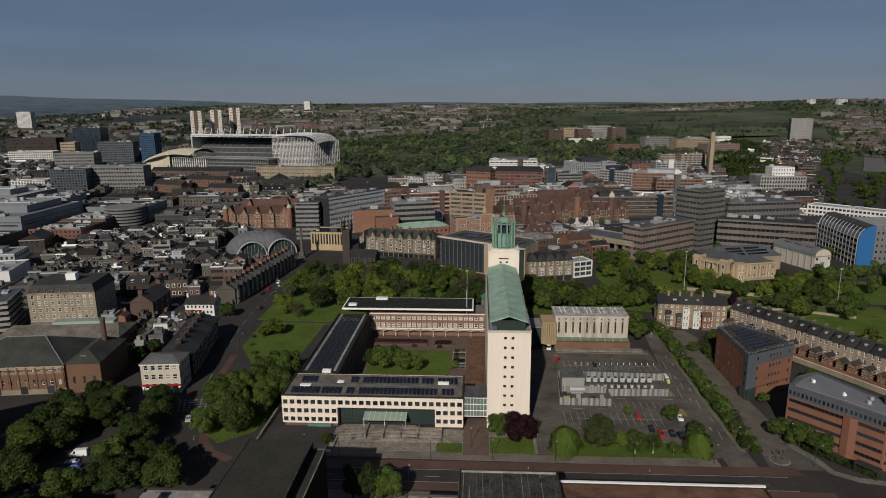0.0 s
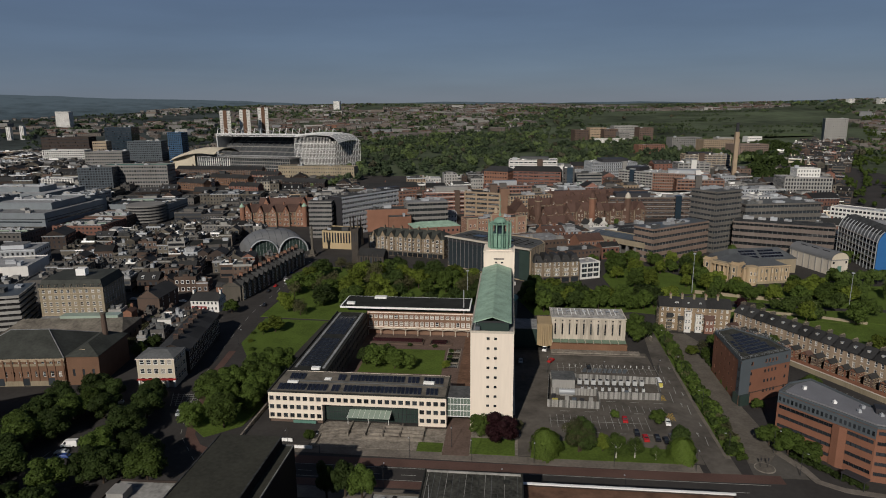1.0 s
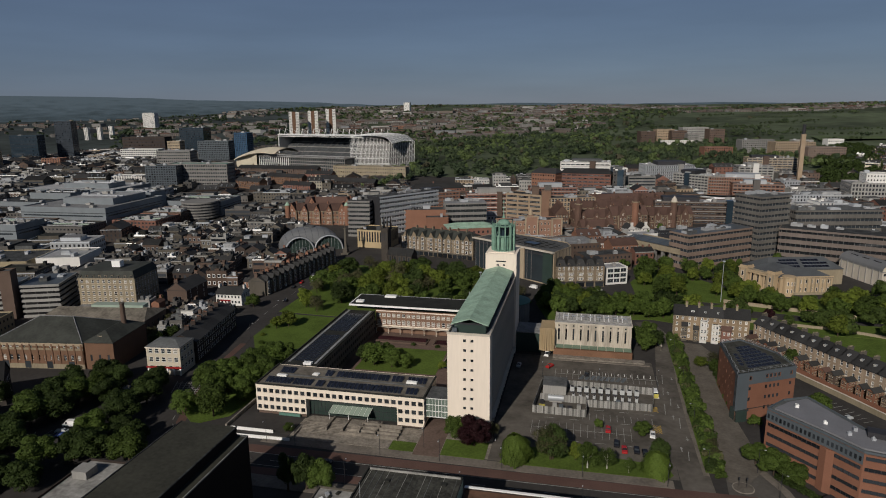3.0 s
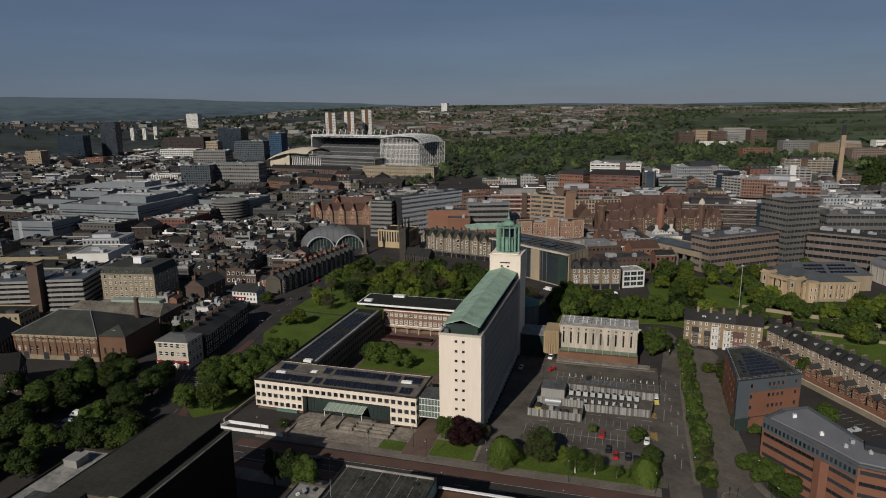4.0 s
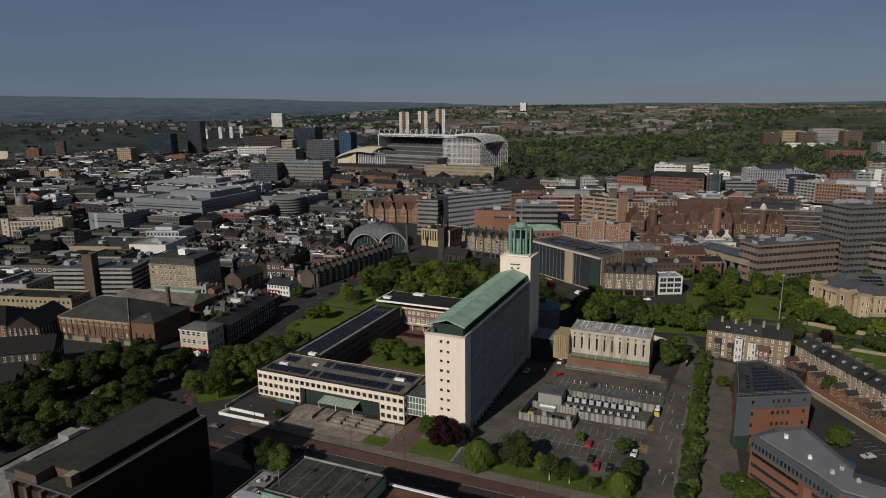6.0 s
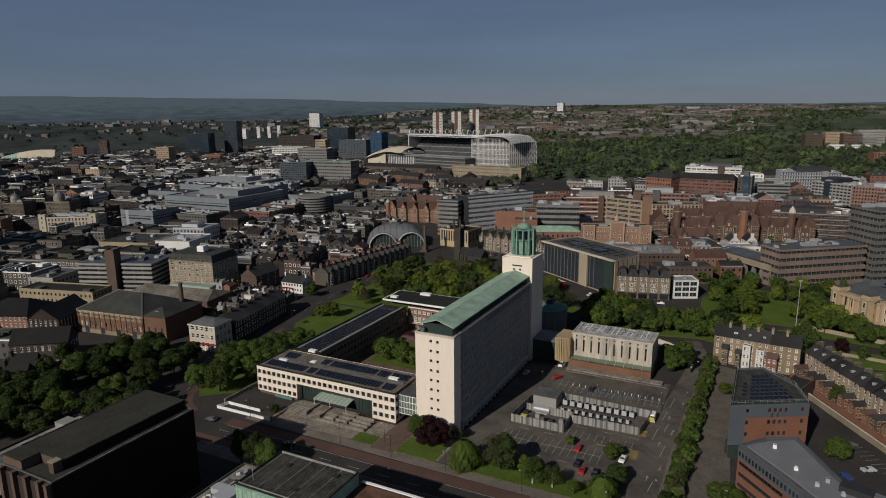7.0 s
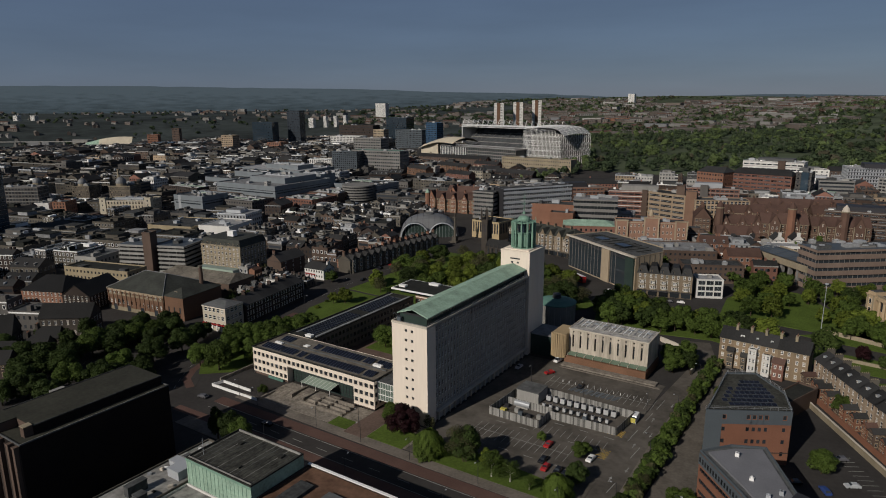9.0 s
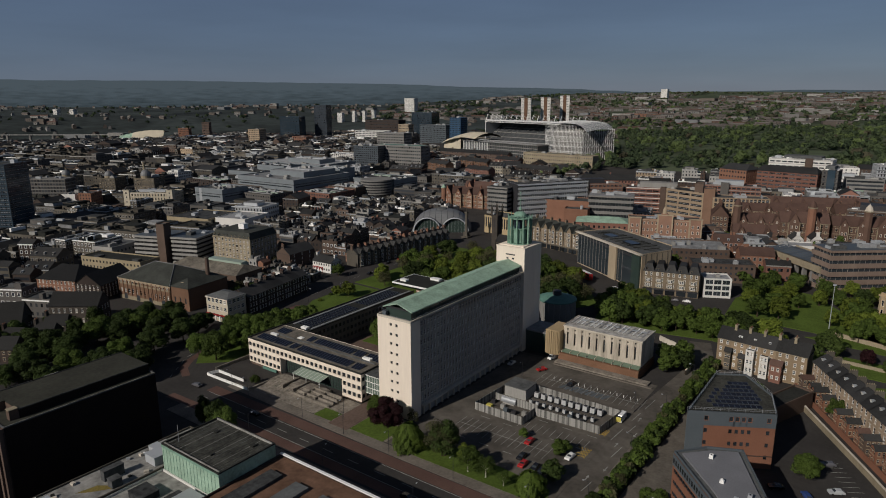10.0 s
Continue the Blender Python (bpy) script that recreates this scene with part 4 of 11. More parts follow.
# courtyard beds and pond
for x0, x1, y0, y1 in ((-50, -24, 291.5, 297), (-21, -12, 289, 296)):
    bd = thing("planting_bed", 0, 0, 0.15, 0, "long brick planting bed with dark low hedge", "planter")
    part("kerb", Geo().box(x0, x1, y0, y0 + 0.4, 0, 0.6).box(x0, x1, y1 - 0.4, y1, 0, 0.6).box(x0, x0 + 0.4, y0 + 0.4, y1 - 0.4, 0, 0.6).box(x1 - 0.4, x1, y0 + 0.4, y1 - 0.4, 0, 0.6), brick_br, bd)
    part("soil", Geo().box(x0 + 0.4, x1 - 0.4, y0 + 0.4, y1 - 0.4, 0, 0.35), felt_dk, bd)
    part("hedge", Geo().box(x0 + 1, x1 - 1, y0 + 1.2, y0 + 2.2, 0.35, 1.3).box(x0 + 1, x1 - 1, y1 - 2.4, y1 - 1.4, 0.35, 1.2), LEAF[3], bd, "dark clipped hedge")
pd = thing("courtyard_pond", 0, 0, 0.16, 0, "dark rectangular pond crossed by stone slabs", "pond")
part("water", Geo().box(-11, -5.6, 264, 286, 0, 0.1), pool, pd)
part("rim", Geo().box(-11.4, -11, 263.6, 286.4, 0, 0.3).box(-5.6, -5.2, 263.6, 286.4, 0, 0.3), setts, pd)
for y in (268, 274.5, 281):
    part("slab_bridge", Geo().box(-11.4, -5.2, y, y + 1.1, 0.12, 0.35), setts, pd)
solid("sunken_path", Geo().box(-4.4, 2.8, 229.5, 303, 0.15, 0.2), felt_br, "dark red brick paved courtyard path", "path", "structure")

# link bridge
lb = thing("link_bridge", 0, 0, 0, 0, "glazed link bridge between low wing and tower", "bridge")
part("glazing", Geo().box(-5.0, 3.4, 211.5, 221, 4.0, 11.2), link_glass, lb)
for i in range(8):
    xx = -4.8 + i * 1.16
    part("mullion", Geo().box(xx - 0.05, xx + 0.05, 211.38, 211.5, 4.2, 11.0), white_paint, lb)
for zz in (4.0, 6.2, 8.6, 11.0):
    part("transom", Geo().box(-5, 3.4, 211.36, 211.497, zz, zz + 0.22), white_paint, lb)
part("roof", Geo().box(-5, 3.4, 211.4, 221, 11.22, 11.4), felt, lb)

# ---- banqueting hall east of the tower ----
hall = thing("banqueting_hall", 0, 0, 0, 0, "pale stone hall with deep vertical slots", "hall")
HX0, HX1, HY0, HY1 = 36.4, 70.3, 292.2, 308.0
g = Geo()
slots = [(1.4 + i * 3.28, 1.4 + i * 3.28 + 0.75) for i in range(10)]
hw = facade(g, (HX0, HY0, 0), (1, 0, 0), HX1 - HX0, 4.6, 14.6, slots, [(6.6, 12.2), (13.1, 13.9)], 0.7)
g.poly([(HX1, HY0, 4.6), (HX1, HY1, 4.6), (HX1, HY1, 14.6), (HX1, HY0, 14.6)])
g.poly([(HX0, HY1, 4.6), (HX0, HY0, 4.6), (HX0, HY0, 14.6), (HX0, HY1, 14.6)])
part("wall", g, hall_stone, hall, "weathered pale stone wall with slots")
for p, w, h, n in hw:
    part("window", window_mesh(w, h, "plain"), None, hall, m=win_matrix(p, n))
g = Geo().box(HX0, HX1, HY0 - 0.3, HY0, 14.6, 15.1).box(HX1, HX1 + 0.3, HY0 - 0.3, HY1, 14.6, 15.1).box(HX0 - 0.3, HX0, HY0 - 0.3, HY1, 14.6, 15.1)
part("coping", g, stone_grey, hall)
rf = part("roof", Geo().box(HX0, HX1, HY0, HY1, 14.5, 14.75), hall_roof, hall, "pale stained membrane roof")
for i in range(16):
    part("roof_rib", Geo().box(HX0 + 1.2 + i * 2.05, HX0 + 1.6 + i * 2.05, HY0 + 5, HY1 - 1.5, 14.75, 15.05), white_paint if i % 3 else felt_lt, hall)
for y in (HY0 + 5, HY0 + 9.8, HY1 - 1.9):
    part("roof_kerb", Geo().box(HX0 + 1, HX1 - 1, y, y + 0.35, 14.75, 15.0), stained, hall)
for i in range(8):
    part("skylight", Geo().box(HX0 + 3.5 + i * 3.8, HX0 + 5.3 + i * 3.8, HY1 - 6, HY1 - 4.4, 14.75, 15.15), metal_lt, hall)
part("plinth", Geo().box(HX0 - 0.5, HX1 + 0.5, HY0 - 3.8, HY1, -1.5, 3.6), podium_brick, hall, "brown brick podium")
for i in range(9):
    x0 = HX0 + 0.6 + i * 3.75
    g = Geo()
    g.poly([(x0, HY0 - 3.0, 3.9), (x0 + 3.5, HY0 - 3.0, 3.9), (x0 + 3.5, HY0 - 0.1, 4.6), (x0, HY0 - 0.1, 4.6)], 0)
    part("lean_to_roof", g.box(x0 - 0.15, x0, HY0 - 3.0, HY0 - 0.1, 3.6, 4.5, 1), [lean_glass, stone_grey], hall, "pale green lean-to glazing")
part("podium_top", Geo().box(HX0, HX1, HY0, HY1, 3.6, 4.6), stone_grey, hall)
sd = part("stair_drum", Geo().box(29.9, 36.3, HY0 - 3.6, HY0 + 8, 2.6, 13.0), tan_rib, hall, "ribbed tan stone stair bay")
for i in range(14):
    a0 = math.pi * i / 13
    xa, ya = 33.1 - 3.2 * math.cos(a0), HY0 - 3.4 - 1.6 * math.sin(a0)
    part("stone_rib", Geo().obox(xa, ya, 2.6, 0.6, 0.5, 10.4, math.atan2(ya - HY0 + 3.4, xa - 33.1) + math.pi / 2), tan_rib, sd)
part("glazed_link", Geo().box(18.7, 29.9, 291, 303, 0, 9.5), glass_gr, hall)
part("link_roof", Geo().box(18.7, 36, 290.6, 304, 9.5, 10), felt_lt, hall)
podium = thing("terrace_step", 0, 0, 0, 0, "long low stone terrace step below the hall", "terrace")
part("slab", Geo().box(36, 76, 284.5, 288.2, 0, 0.9), setts, podium)
part("kerb", Geo().box(36, 78, 283.2, 284.4, 0, 0.45), paving, podium)
# council chamber drum
drum = thing("council_chamber", 11.5, 336.5, 0, 0, "round council chamber with dark green copper drum", "rotunda")
part("drum", Geo().cyl(0, 0, -1.5, 10.6, 9.3, 9.3, 40), conc_mid, drum, "grey ribbed drum wall")
part("roof", Geo().cyl(0, 0, 10.6, 11.1, 9.9, 9.9, 40), copper_dk, drum)
part("roof_cone", Geo().cyl(0, 0, 11.1, 12.3, 9.6, 6.0, 40).cyl(0, 0, 12.3, 12.9, 6.0, 2.0, 40), copper_dk, drum)
part("roof_cap", Geo().cyl(0, 0, 12.6, 15.0, 2.3, 2.1, 20), metal_dk, drum, "black round vent cap")
for i in range(20):
    a = 2 * math.pi * i / 20
    part("rib", Geo().obox(9.35 * math.cos(a), 9.35 * math.sin(a), 0, 0.18, 0.3, 10.4, a + math.pi / 2), concrete, drum)

solid("ramp_wall", strip_mesh([(64, 337), (72, 332.5), (79, 326), (83.5, 318), (85, 310), (84.8, 304)], 0.3, 2.3, 3.0), stone_grey, "curved pale stone parapet wall beside the path", "wall")

# solar arrays
pv = Geo()
pv.poly([(-0.5, -0.82, 0.08), (0.5, -0.82, 0.08), (0.5, 0.82, 0.42), (-0.5, 0.82, 0.42)], 0)
pv.poly([(-0.55, -0.88, 0.05), (0.55, -0.88, 0.05), (0.55, 0.88, 0.4), (-0.55, 0.88, 0.4)], 1)
pv.poly([(0.5, 0.82, 0), (-0.5, 0.82, 0), (-0.5, 0.82, 0.42), (0.5, 0.82, 0.42)], 1)
pv.poly([(0.5, -0.82, 0.0), (0.5, 0.82, 0.0), (0.5, 0.82, 0.42), (0.5, -0.82, 0.08)], 1)
pvm = pv.mesh("solar_panel", [solar, slate_blue])


def solar_array(label, panels, z):
    root = thing("solar_array", *panels[0][:2], z, 0, label, "solar array")
    for x, y, s, r in panels:
        part("solar_panel", pvm, None, root, m=Matrix.Translation((x - panels[0][0], y - panels[0][1], 0)) @ pose(0, 0, 0, 0, 0, r) @ Matrix.Diagonal((*(s if isinstance(s, tuple) else (s, s, s)), 1)))


for (y, segs) in ((214.0, ((-66.5, -57), (-55.5, -44.5), (-42, -8.5))), (223.4, ((-66.5, -60), (-46.5, -43.5), (-42, -21.5), (-20, -7.5)))):
    pp = []
    for a, b in segs:
        x = a
        while x < b:
            if rng.random() > 0.06:
                pp.append((x, y, (1.1, 2.5, 1.6), 4))
            x += 1.5
    solar_array("rows of dark solar panels tilted on the flat roof", pp, 11.62)
for x in (-64.4, -62.2, -60.0, -57.8):
    pp = [(x, 234 + i * 1.75, 1.0, 90) for i in range(36) if not 18 <= i <= 20]
    solar_array("long line of dark solar panels on the roof", pp, 11.62)
for x0, x1, y0, y1, h in ((-59.8, -56.4, 230, 232, 0.9), (-65, -61, 217.6, 219, 0.6), (-14.5, -10.5, 220.5, 222, 0.8), (-52, -49.5, 221, 223, 0.35)):
    b = Geo().box(x0, x1, y0, y1, 11.62, 11.6 + h)
    for k in range(3):
        b.cyl(x0 + 0.6 + k * (x1 - x0 - 1.2) / 2, (y0 + y1) / 2, 11.6 + h, 11.75 + h, 0.35, 0.3, 10)
    solid("roof_vent_unit", b, white_paint, "white ventilation unit on the flat roof", "vent unit")

# forecourt: steps, ramp walls, white hoarding
st = thing("entrance_steps", 0, 0, 0, 0, "broad weathered stone entrance steps", "steps")
for i in range(8):
    part("step", Geo().box(-49.2 + i * 0.3, -20 - 0.25 * i, 199.2 + i * 0.75, 209.3, 0.1 + i * 0.15, 0.25 + i * 0.15), setts, st)
for i in range(4):
    part("side_wall", Geo().box(-38.6 + i * 6.0, -38.1 + i * 6.0, 200.5, 209, 0.2, 2.0 - 0.1 * i), setts, st)
rmp = thing("ramp", 0, 0, 0, 0, "long stone access ramp with low walls", "ramp")
for i in range(4):
    y0 = 199.6 + i * 2.2
    g = Geo()
    g.prism([(-33 + i * 2, y0), (-12.2, y0), (-12.2, y0 + 0.4), (-33 + i * 2, y0 + 0.4)], 0, 1.3 + 0.25 * i)
    part("ramp_wall", g, setts, rmp)
part("ramp_deck", Geo().box(-24, -12.3, 200, 206.4, 0, 0.7), setts, rmp)
ho = thing("site_hoarding", 0, 0, 0, 0, "white painted low hoarding round a sunken yard", "hoarding")
for a, b in (((-73.8, 191.6), (-48.2, 192.0)), ((-73.8, 191.6), (-72.4, 196.2)), ((-72.4, 196.2), (-56.4, 196.2))):
    n = max(2, int(math.dist(a, b) / 2.4))
    for i in range(n):
        t0, t1 = i / n, (i + 0.97) / n
        p, q = Vector(a).lerp(Vector(b), t0), Vector(a).lerp(Vector(b), t1)
        gg = Geo()
        gg.obox((p.x + q.x) / 2, (p.y + q.y) / 2, 0, (q - p).length, 0.25, 1.15, math.atan2(q.y - p.y, q.x - p.x))
        part("board", gg, white_paint, ho)
solid("retaining_wall", Geo().box(-75.2, -74.6, 196.5, 228, 0, 1.4).box(-48.4, -47.9, 193, 209, 0, 0.9), setts, "low stone retaining wall beside the lawn", "wall")
ab = Geo().box(-60.4, -52.0, FY0 - 0.6, FY0 - 0.1, 0.2, 1.2)
solid("green_screen", ab, copper_dk, "green screen along the office plinth", "screen")
sheet("sunken_yard", [(-74.4, 196.4), (-50, 196.4), (-50, 209.3), (-74.4, 209.3)], 0.12, asphalt, "dark tarmac yard", "yard")


# ---- trees ----
def crown_mesh(seed, n, leaf, lobes=13, size=0.03):
    """A crown about 1 m across and high: leaf tufts over billowing clumps that stand apart, lit above and dark between."""
    r = random.Random(seed)
    g = Geo()
    L = [(0, 0, 0.52, 0.25)]
    turn = r.uniform(0, 6.28)
    for i in range(lobes):
        e = (i + 0.5) / lobes
        a = turn + i * 2.4 + r.uniform(-0.4, 0.4)
        rr = 0.27 * math.sqrt(max(0.05, 1 - (e * 1.5 - 0.55) ** 2)) * r.uniform(0.75, 1.1)
        L.append((rr * math.cos(a), rr * math.sin(a), 0.3 + 0.5 * e + r.uniform(-0.05, 0.05), r.uniform(0.1, 0.17)))
    wts = [q[3] ** 2 for q in L]
    for x, y, z, q in r.choices(L, wts, k=n):
        d = Vector((r.gauss(0, 1), r.gauss(0, 1), r.gauss(0.3, 1))).normalized()
        c = Vector((x, y, z)) + d * q * r.uniform(0.72, 1.08)
        nrm = (d + Vector((r.gauss(0, 0.32), r.gauss(0, 0.32), r.gauss(0.1, 0.32)))).normalized()
        u = nrm.orthogonal().normalized()
        u.rotate(Matrix.Rotation(r.uniform(0, 6.28), 3, nrm))
        v = nrm.cross(u)
        s = size * r.uniform(0.6, 1.3)
        g.poly([c + u * s, c + (v * 0.8 - u * 0.5) * s + nrm * s * 0.2, c - (v * 0.8 + u * 0.5) * s])
    return g.mesh("crown", leaf)


def trunk_mesh(seed):
    r = random.Random(seed)
    g = Geo()
    g.cyl(0, 0, -0.02, 0.32, 0.035, 0.024, 7)
    g.cyl(0, 0, 0.32, 0.6, 0.024, 0.01, 6)
    for i in range(6):
        a = i * 1.05 + r.random()
        z = r.uniform(0.22, 0.42)
        g.beam((0, 0, z), (0.26 * math.cos(a), 0.26 * math.sin(a), z + r.uniform(0.12, 0.3)), 0.011, 0, 5)
    return g.mesh("trunk", birch if seed == 3 else bark)


def willow_mesh(seed, n, leaf):
    """A smooth weeping dome that hangs down to the grass, of many narrow drooping tufts."""
    r = random.Random(seed)
    g = Geo()
    for i in range(n):
        a, e = r.uniform(0, 6.28), r.random() ** 0.8
        lump = 1 + 0.15 * math.sin(3 * a + seed + 2 * e) + 0.12 * math.sin(7 * a + e * 9) + 0.06 * math.sin(13 * a - e * 14)
        rad = 0.36 * lump * math.sqrt(max(0.0, 1 - (e * 0.98) ** 2.6)) * r.uniform(0.8, 1.03)
        c = Vector((rad * math.cos(a), rad * math.sin(a), 0.06 + 0.9 * e))
        o = Vector((math.cos(a), math.sin(a), 0.25 + e)).normalized()
        u = o.cross(Vector((0, 0, 1))).normalized()
        v = (o.cross(u) + Vector((r.gauss(0, 0.3), r.gauss(0, 0.3), 0))).normalized()
        s = r.uniform(0.012, 0.022)
        g.poly([c + u * s + o * r.uniform(-0.01, 0.01), c + v * s * 2.2, c - u * s, c - v * s * 2.2 + o * 0.015])
    return g.mesh("crown", leaf)


TRUNKS = [trunk_mesh(i) for i in range(4)]
CROWNS = {}
for k, (lf, nm, n, sz) in enumerate(((LEAF[0], "green", 6600, 0.026), (LEAF[1], "dark", 6600, 0.026), (LEAF[2], "yellow", 6000, 0.026), (LEAF[3], "copper", 8000, 0.025), (leaf_bud, "bare", 4200, 0.017), (LEAF[0], "birch", 3000, 0.02))):
    CROWNS[nm] = [crown_mesh(100 + k * 10 + i, n, lf, size=sz, lobes=(11, 15, 19)[i]) for i in range(3)]
    CROWNS["far_" + nm] = [crown_mesh(100 + k * 10 + i, int(n * 0.42), lf, size=sz * 1.4, lobes=(11, 15, 19)[i]) for i in range(3)]
CROWNS["willow"] = [willow_mesh(7 + i, 6000, willow_leaf) for i in range(3)]
CROWNS["far_willow"] = CROWNS["willow"]
WORDS = {"green": "leafy broad tree in fresh green leaf", "dark": "dense dark green broadleaf tree", "yellow": "tree in yellow-green spring leaf",
         "copper": "rounded copper beech with dark purple leaves", "bare": "half-bare tree with thin budding twigs", "willow": "rounded weeping willow in yellow-green leaf on the lawn", "birch": "slender birch with a white trunk on the lawn"}
trng = random.Random(21)


def tree(x, y, h, w, kind="green", z=None):
    root = thing("tree", x, y, (land(x, y) if z is None else z), trng.uniform(0, 360), WORDS[kind], "tree", "park trees")
    i = trng.randrange(3)
    M = Matrix.Diagonal((w * 1.35, w * 1.35, h, 1))
    part("trunk", TRUNKS[3 if kind == "birch" else i], None, root, m=Matrix.Diagonal((h * 0.8, h * 0.8, h, 1)))
    part("crown", CROWNS[kind if y < 262 else "far_" + kind][i], None, root, m=M)
    return root


def grove(poly, n, hmin, hmax, kinds, gap=4.5):
    xs_, ys_ = [p[0] for p in poly], [p[1] for p in poly]
    got, tries = [], 0
    while len(got) < n and tries < n * 40:
        tries += 1
        x, y = trng.uniform(min(xs_), max(xs_)), trng.uniform(min(ys_), max(ys_))
        if not in_poly(x, y, poly) or any((x - a) ** 2 + (y - b) ** 2 < gap * gap for a, b in got):
            continue
        got.append((x, y))
        h = trng.uniform(hmin, hmax)
        tree(x, y, h, h * trng.uniform(0.75, 1.05), trng.choice(kinds))


def shrub(x, y, h, w, kind="green", name="shrub"):
    o = solid(name, CROWNS["far_" + kind][trng.randrange(3)], None, "rounded green shrub on the grass" if kind != "yellow" else "yellow-green rounded shrub on the grass", "shrub", group="shrubs")
    o.matrix_basis = pose(x, y, land(x, y) - 0.18 * h, 0, 0, trng.uniform(0, 360)) @ Matrix.Diagonal((w * 1.35, w * 1.35, h * 1.25, 1))


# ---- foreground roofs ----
# blank walls carry their shade as colour; the sunlit end below stays brown
building("theatre", "black-roofed brick theatre block with blank walls", "theatre", -59.3, 107.8, 0.0, 20, 43.2, 24.6, 1, 30, shaded_brick, rmat=felt_olive, sides="", clutter=0, par=0.35, pmat=felt)
tw_ = thing("theatre_end_bay", -59.3, 107.8, 0, 0, "brown brick end wall of the theatre with tall piers", "building bay")
for x_ in (0.2, 5.2, 10.4, 15.4, 18.6):
    part("pier", Geo().box(x_, x_ + 1.2, -1.3, -0.02, -1, 24.2).box(x_ - 0.1, x_ + 1.3, -1.4, 0, 24.2, 24.6), brick_br, tw_)
part("wall", Geo().box(0, 20, -0.3, -0.02, -1, 23.4), brick_dk, tw_)
part("coping", Geo().box(19.86, 20.06, 0.2, 43, 24.96, 25.04), stained, tw_, "thin pale roof edge strip")
th = thing("theatre_fly_tower", -59.1, 113, 24.6, 0, "raised black-felted top of the theatre", "roof block")
part("body", Geo().box(0, 16.6, 0, 37.8, 0, 2.4), shaded_brick, th)
part("roof", Geo().box(-0.1, 16.7, -0.1, 37.9, 2.4, 2.6), felt_olive, th)
part("roof_edge", Geo().box(16.4, 16.8, -0.1, 37.9, 2.6, 2.8).box(-0.2, 0.1, -0.1, 37.9, 2.6, 2.8), felt, th)
part("end_wall", Geo().box(7.8, 16.5, -0.12, -0.02, 0, 2.3), brick_br, th, "brown brick end wall")
th = thing("theatre_stair_head", -59.1, 108.2, 24.6, 0, "brown brick stair head on the black roof", "stair head")
part("body", Geo().box(0, 7.7, 0, 4.6, 0, 2.5), brick_br, th)
part("cap", Geo().box(-0.1, 7.8, -0.1, 4.78, 2.5, 2.72), felt_olive, th)
th = thing("theatre_chimney", -59.1, 110.6, 24.6, 0, "short brown brick chimney at the roof edge", "chimney")
part("body", Geo().box(14.6, 16.6, 0, 2.2, 0, 2.9), brick_br, th)
part("cap", Geo().box(14.5, 16.7, -0.1, 2.3, 2.9, 3.1), sandmid, th)
building("low_annexe", "low annexe with pale grey membrane roof", "annexe", -84, 100, 1.5, 24, 45, 15.6, 2, 5, brick_dk, rmat=stained, clutter=5, par=0.6, sides="r")
building("low_annexe", "low annexe with pale grey stained roof", "annexe", -18.2, 96, 0, 13.6, 52.6, 13.5, 2, 5, sandark, rmat=stained, clutter=9, par=0.5, sides="r")
gb = building("green_clad_hall", "boxy hall clad in pale green copper sheets", "hall", -4.4, 131.6, 0, 24.8, 17.6, 20.6, 1, 40, copper, rmat=felt_worn, sides="", clutter=0, par=0.4, pmat=felt_dk)
for i in range(16):
    part("cladding_seam", Geo().box(-0.05, 0, 0.5 + i * 1.1, 0.6 + i * 1.1, 12.5, 20.6), copper_dk, gb)
    part("cladding_seam", Geo().box(0.6 + i * 1.5, 0.7 + i * 1.5, -0.05, 0, 12.5, 20.6), copper_dk, gb)
for i in range(15):
    part("roof_seam", Geo().box(1.0 + i * 1.6, 1.12 + i * 1.6, 0.8, 16.8, 20.6, 20.66), felt if i % 3 else stained, gb)
part("roof_kerb", Geo().box(0.5, 24.3, 0.45, 0.75, 20.6, 21.1).box(0.5, 24.3, 16.9, 17.2, 20.6, 21.1), stained, gb)
part("top_flashing", Geo().box(-0.1, 24.9, -0.1, -0.045, 19.9, 20.6).box(-0.1, -0.055, 0, 17.6, 19.9, 20.6), copper_lan, gb)
part("vent_pole", Geo().cyl(2.6, 3.5, 20.6, 25.5, 0.07, 0.05, 6), metal_lt, gb)
for x_, y_, w_ in ((6, 12, 1.2), (15, 4, 0.9), (20, 13, 1.4)):
    part("roof_hatch", Geo().box(x_, x_ + w_, y_, y_ + w_, 20.6, 21.0), felt_dk, gb)
building("low_annexe", "pale walled base below the green hall", "annexe", -4.6, 96, 0, 25.2, 35.4, 12.8, 2, 4, render_wh, rmat=stained, clutter=9, par=0.6, sides="fl")
rb = building("low_hall", "long low hall with rusty brown roof and pale edge", "hall", 20.6, 100, 0, 52, 51, 16.6, 2, 5, brick_dk, rmat=felt_br, clutter=0, par=0.6, sides="r")
for i in range(5):
    part("roof_ridge", Geo().box(4 + i * 9.5, 8.5 + i * 9.5, 6, 44, 16.6, 17.5), felt, rb, "worn grey roof strip")
part("white_coping", Geo().box(-0.1, 52.2, 50.4, 51.15, 17.2, 17.5), white_paint, rb, "white painted coping")

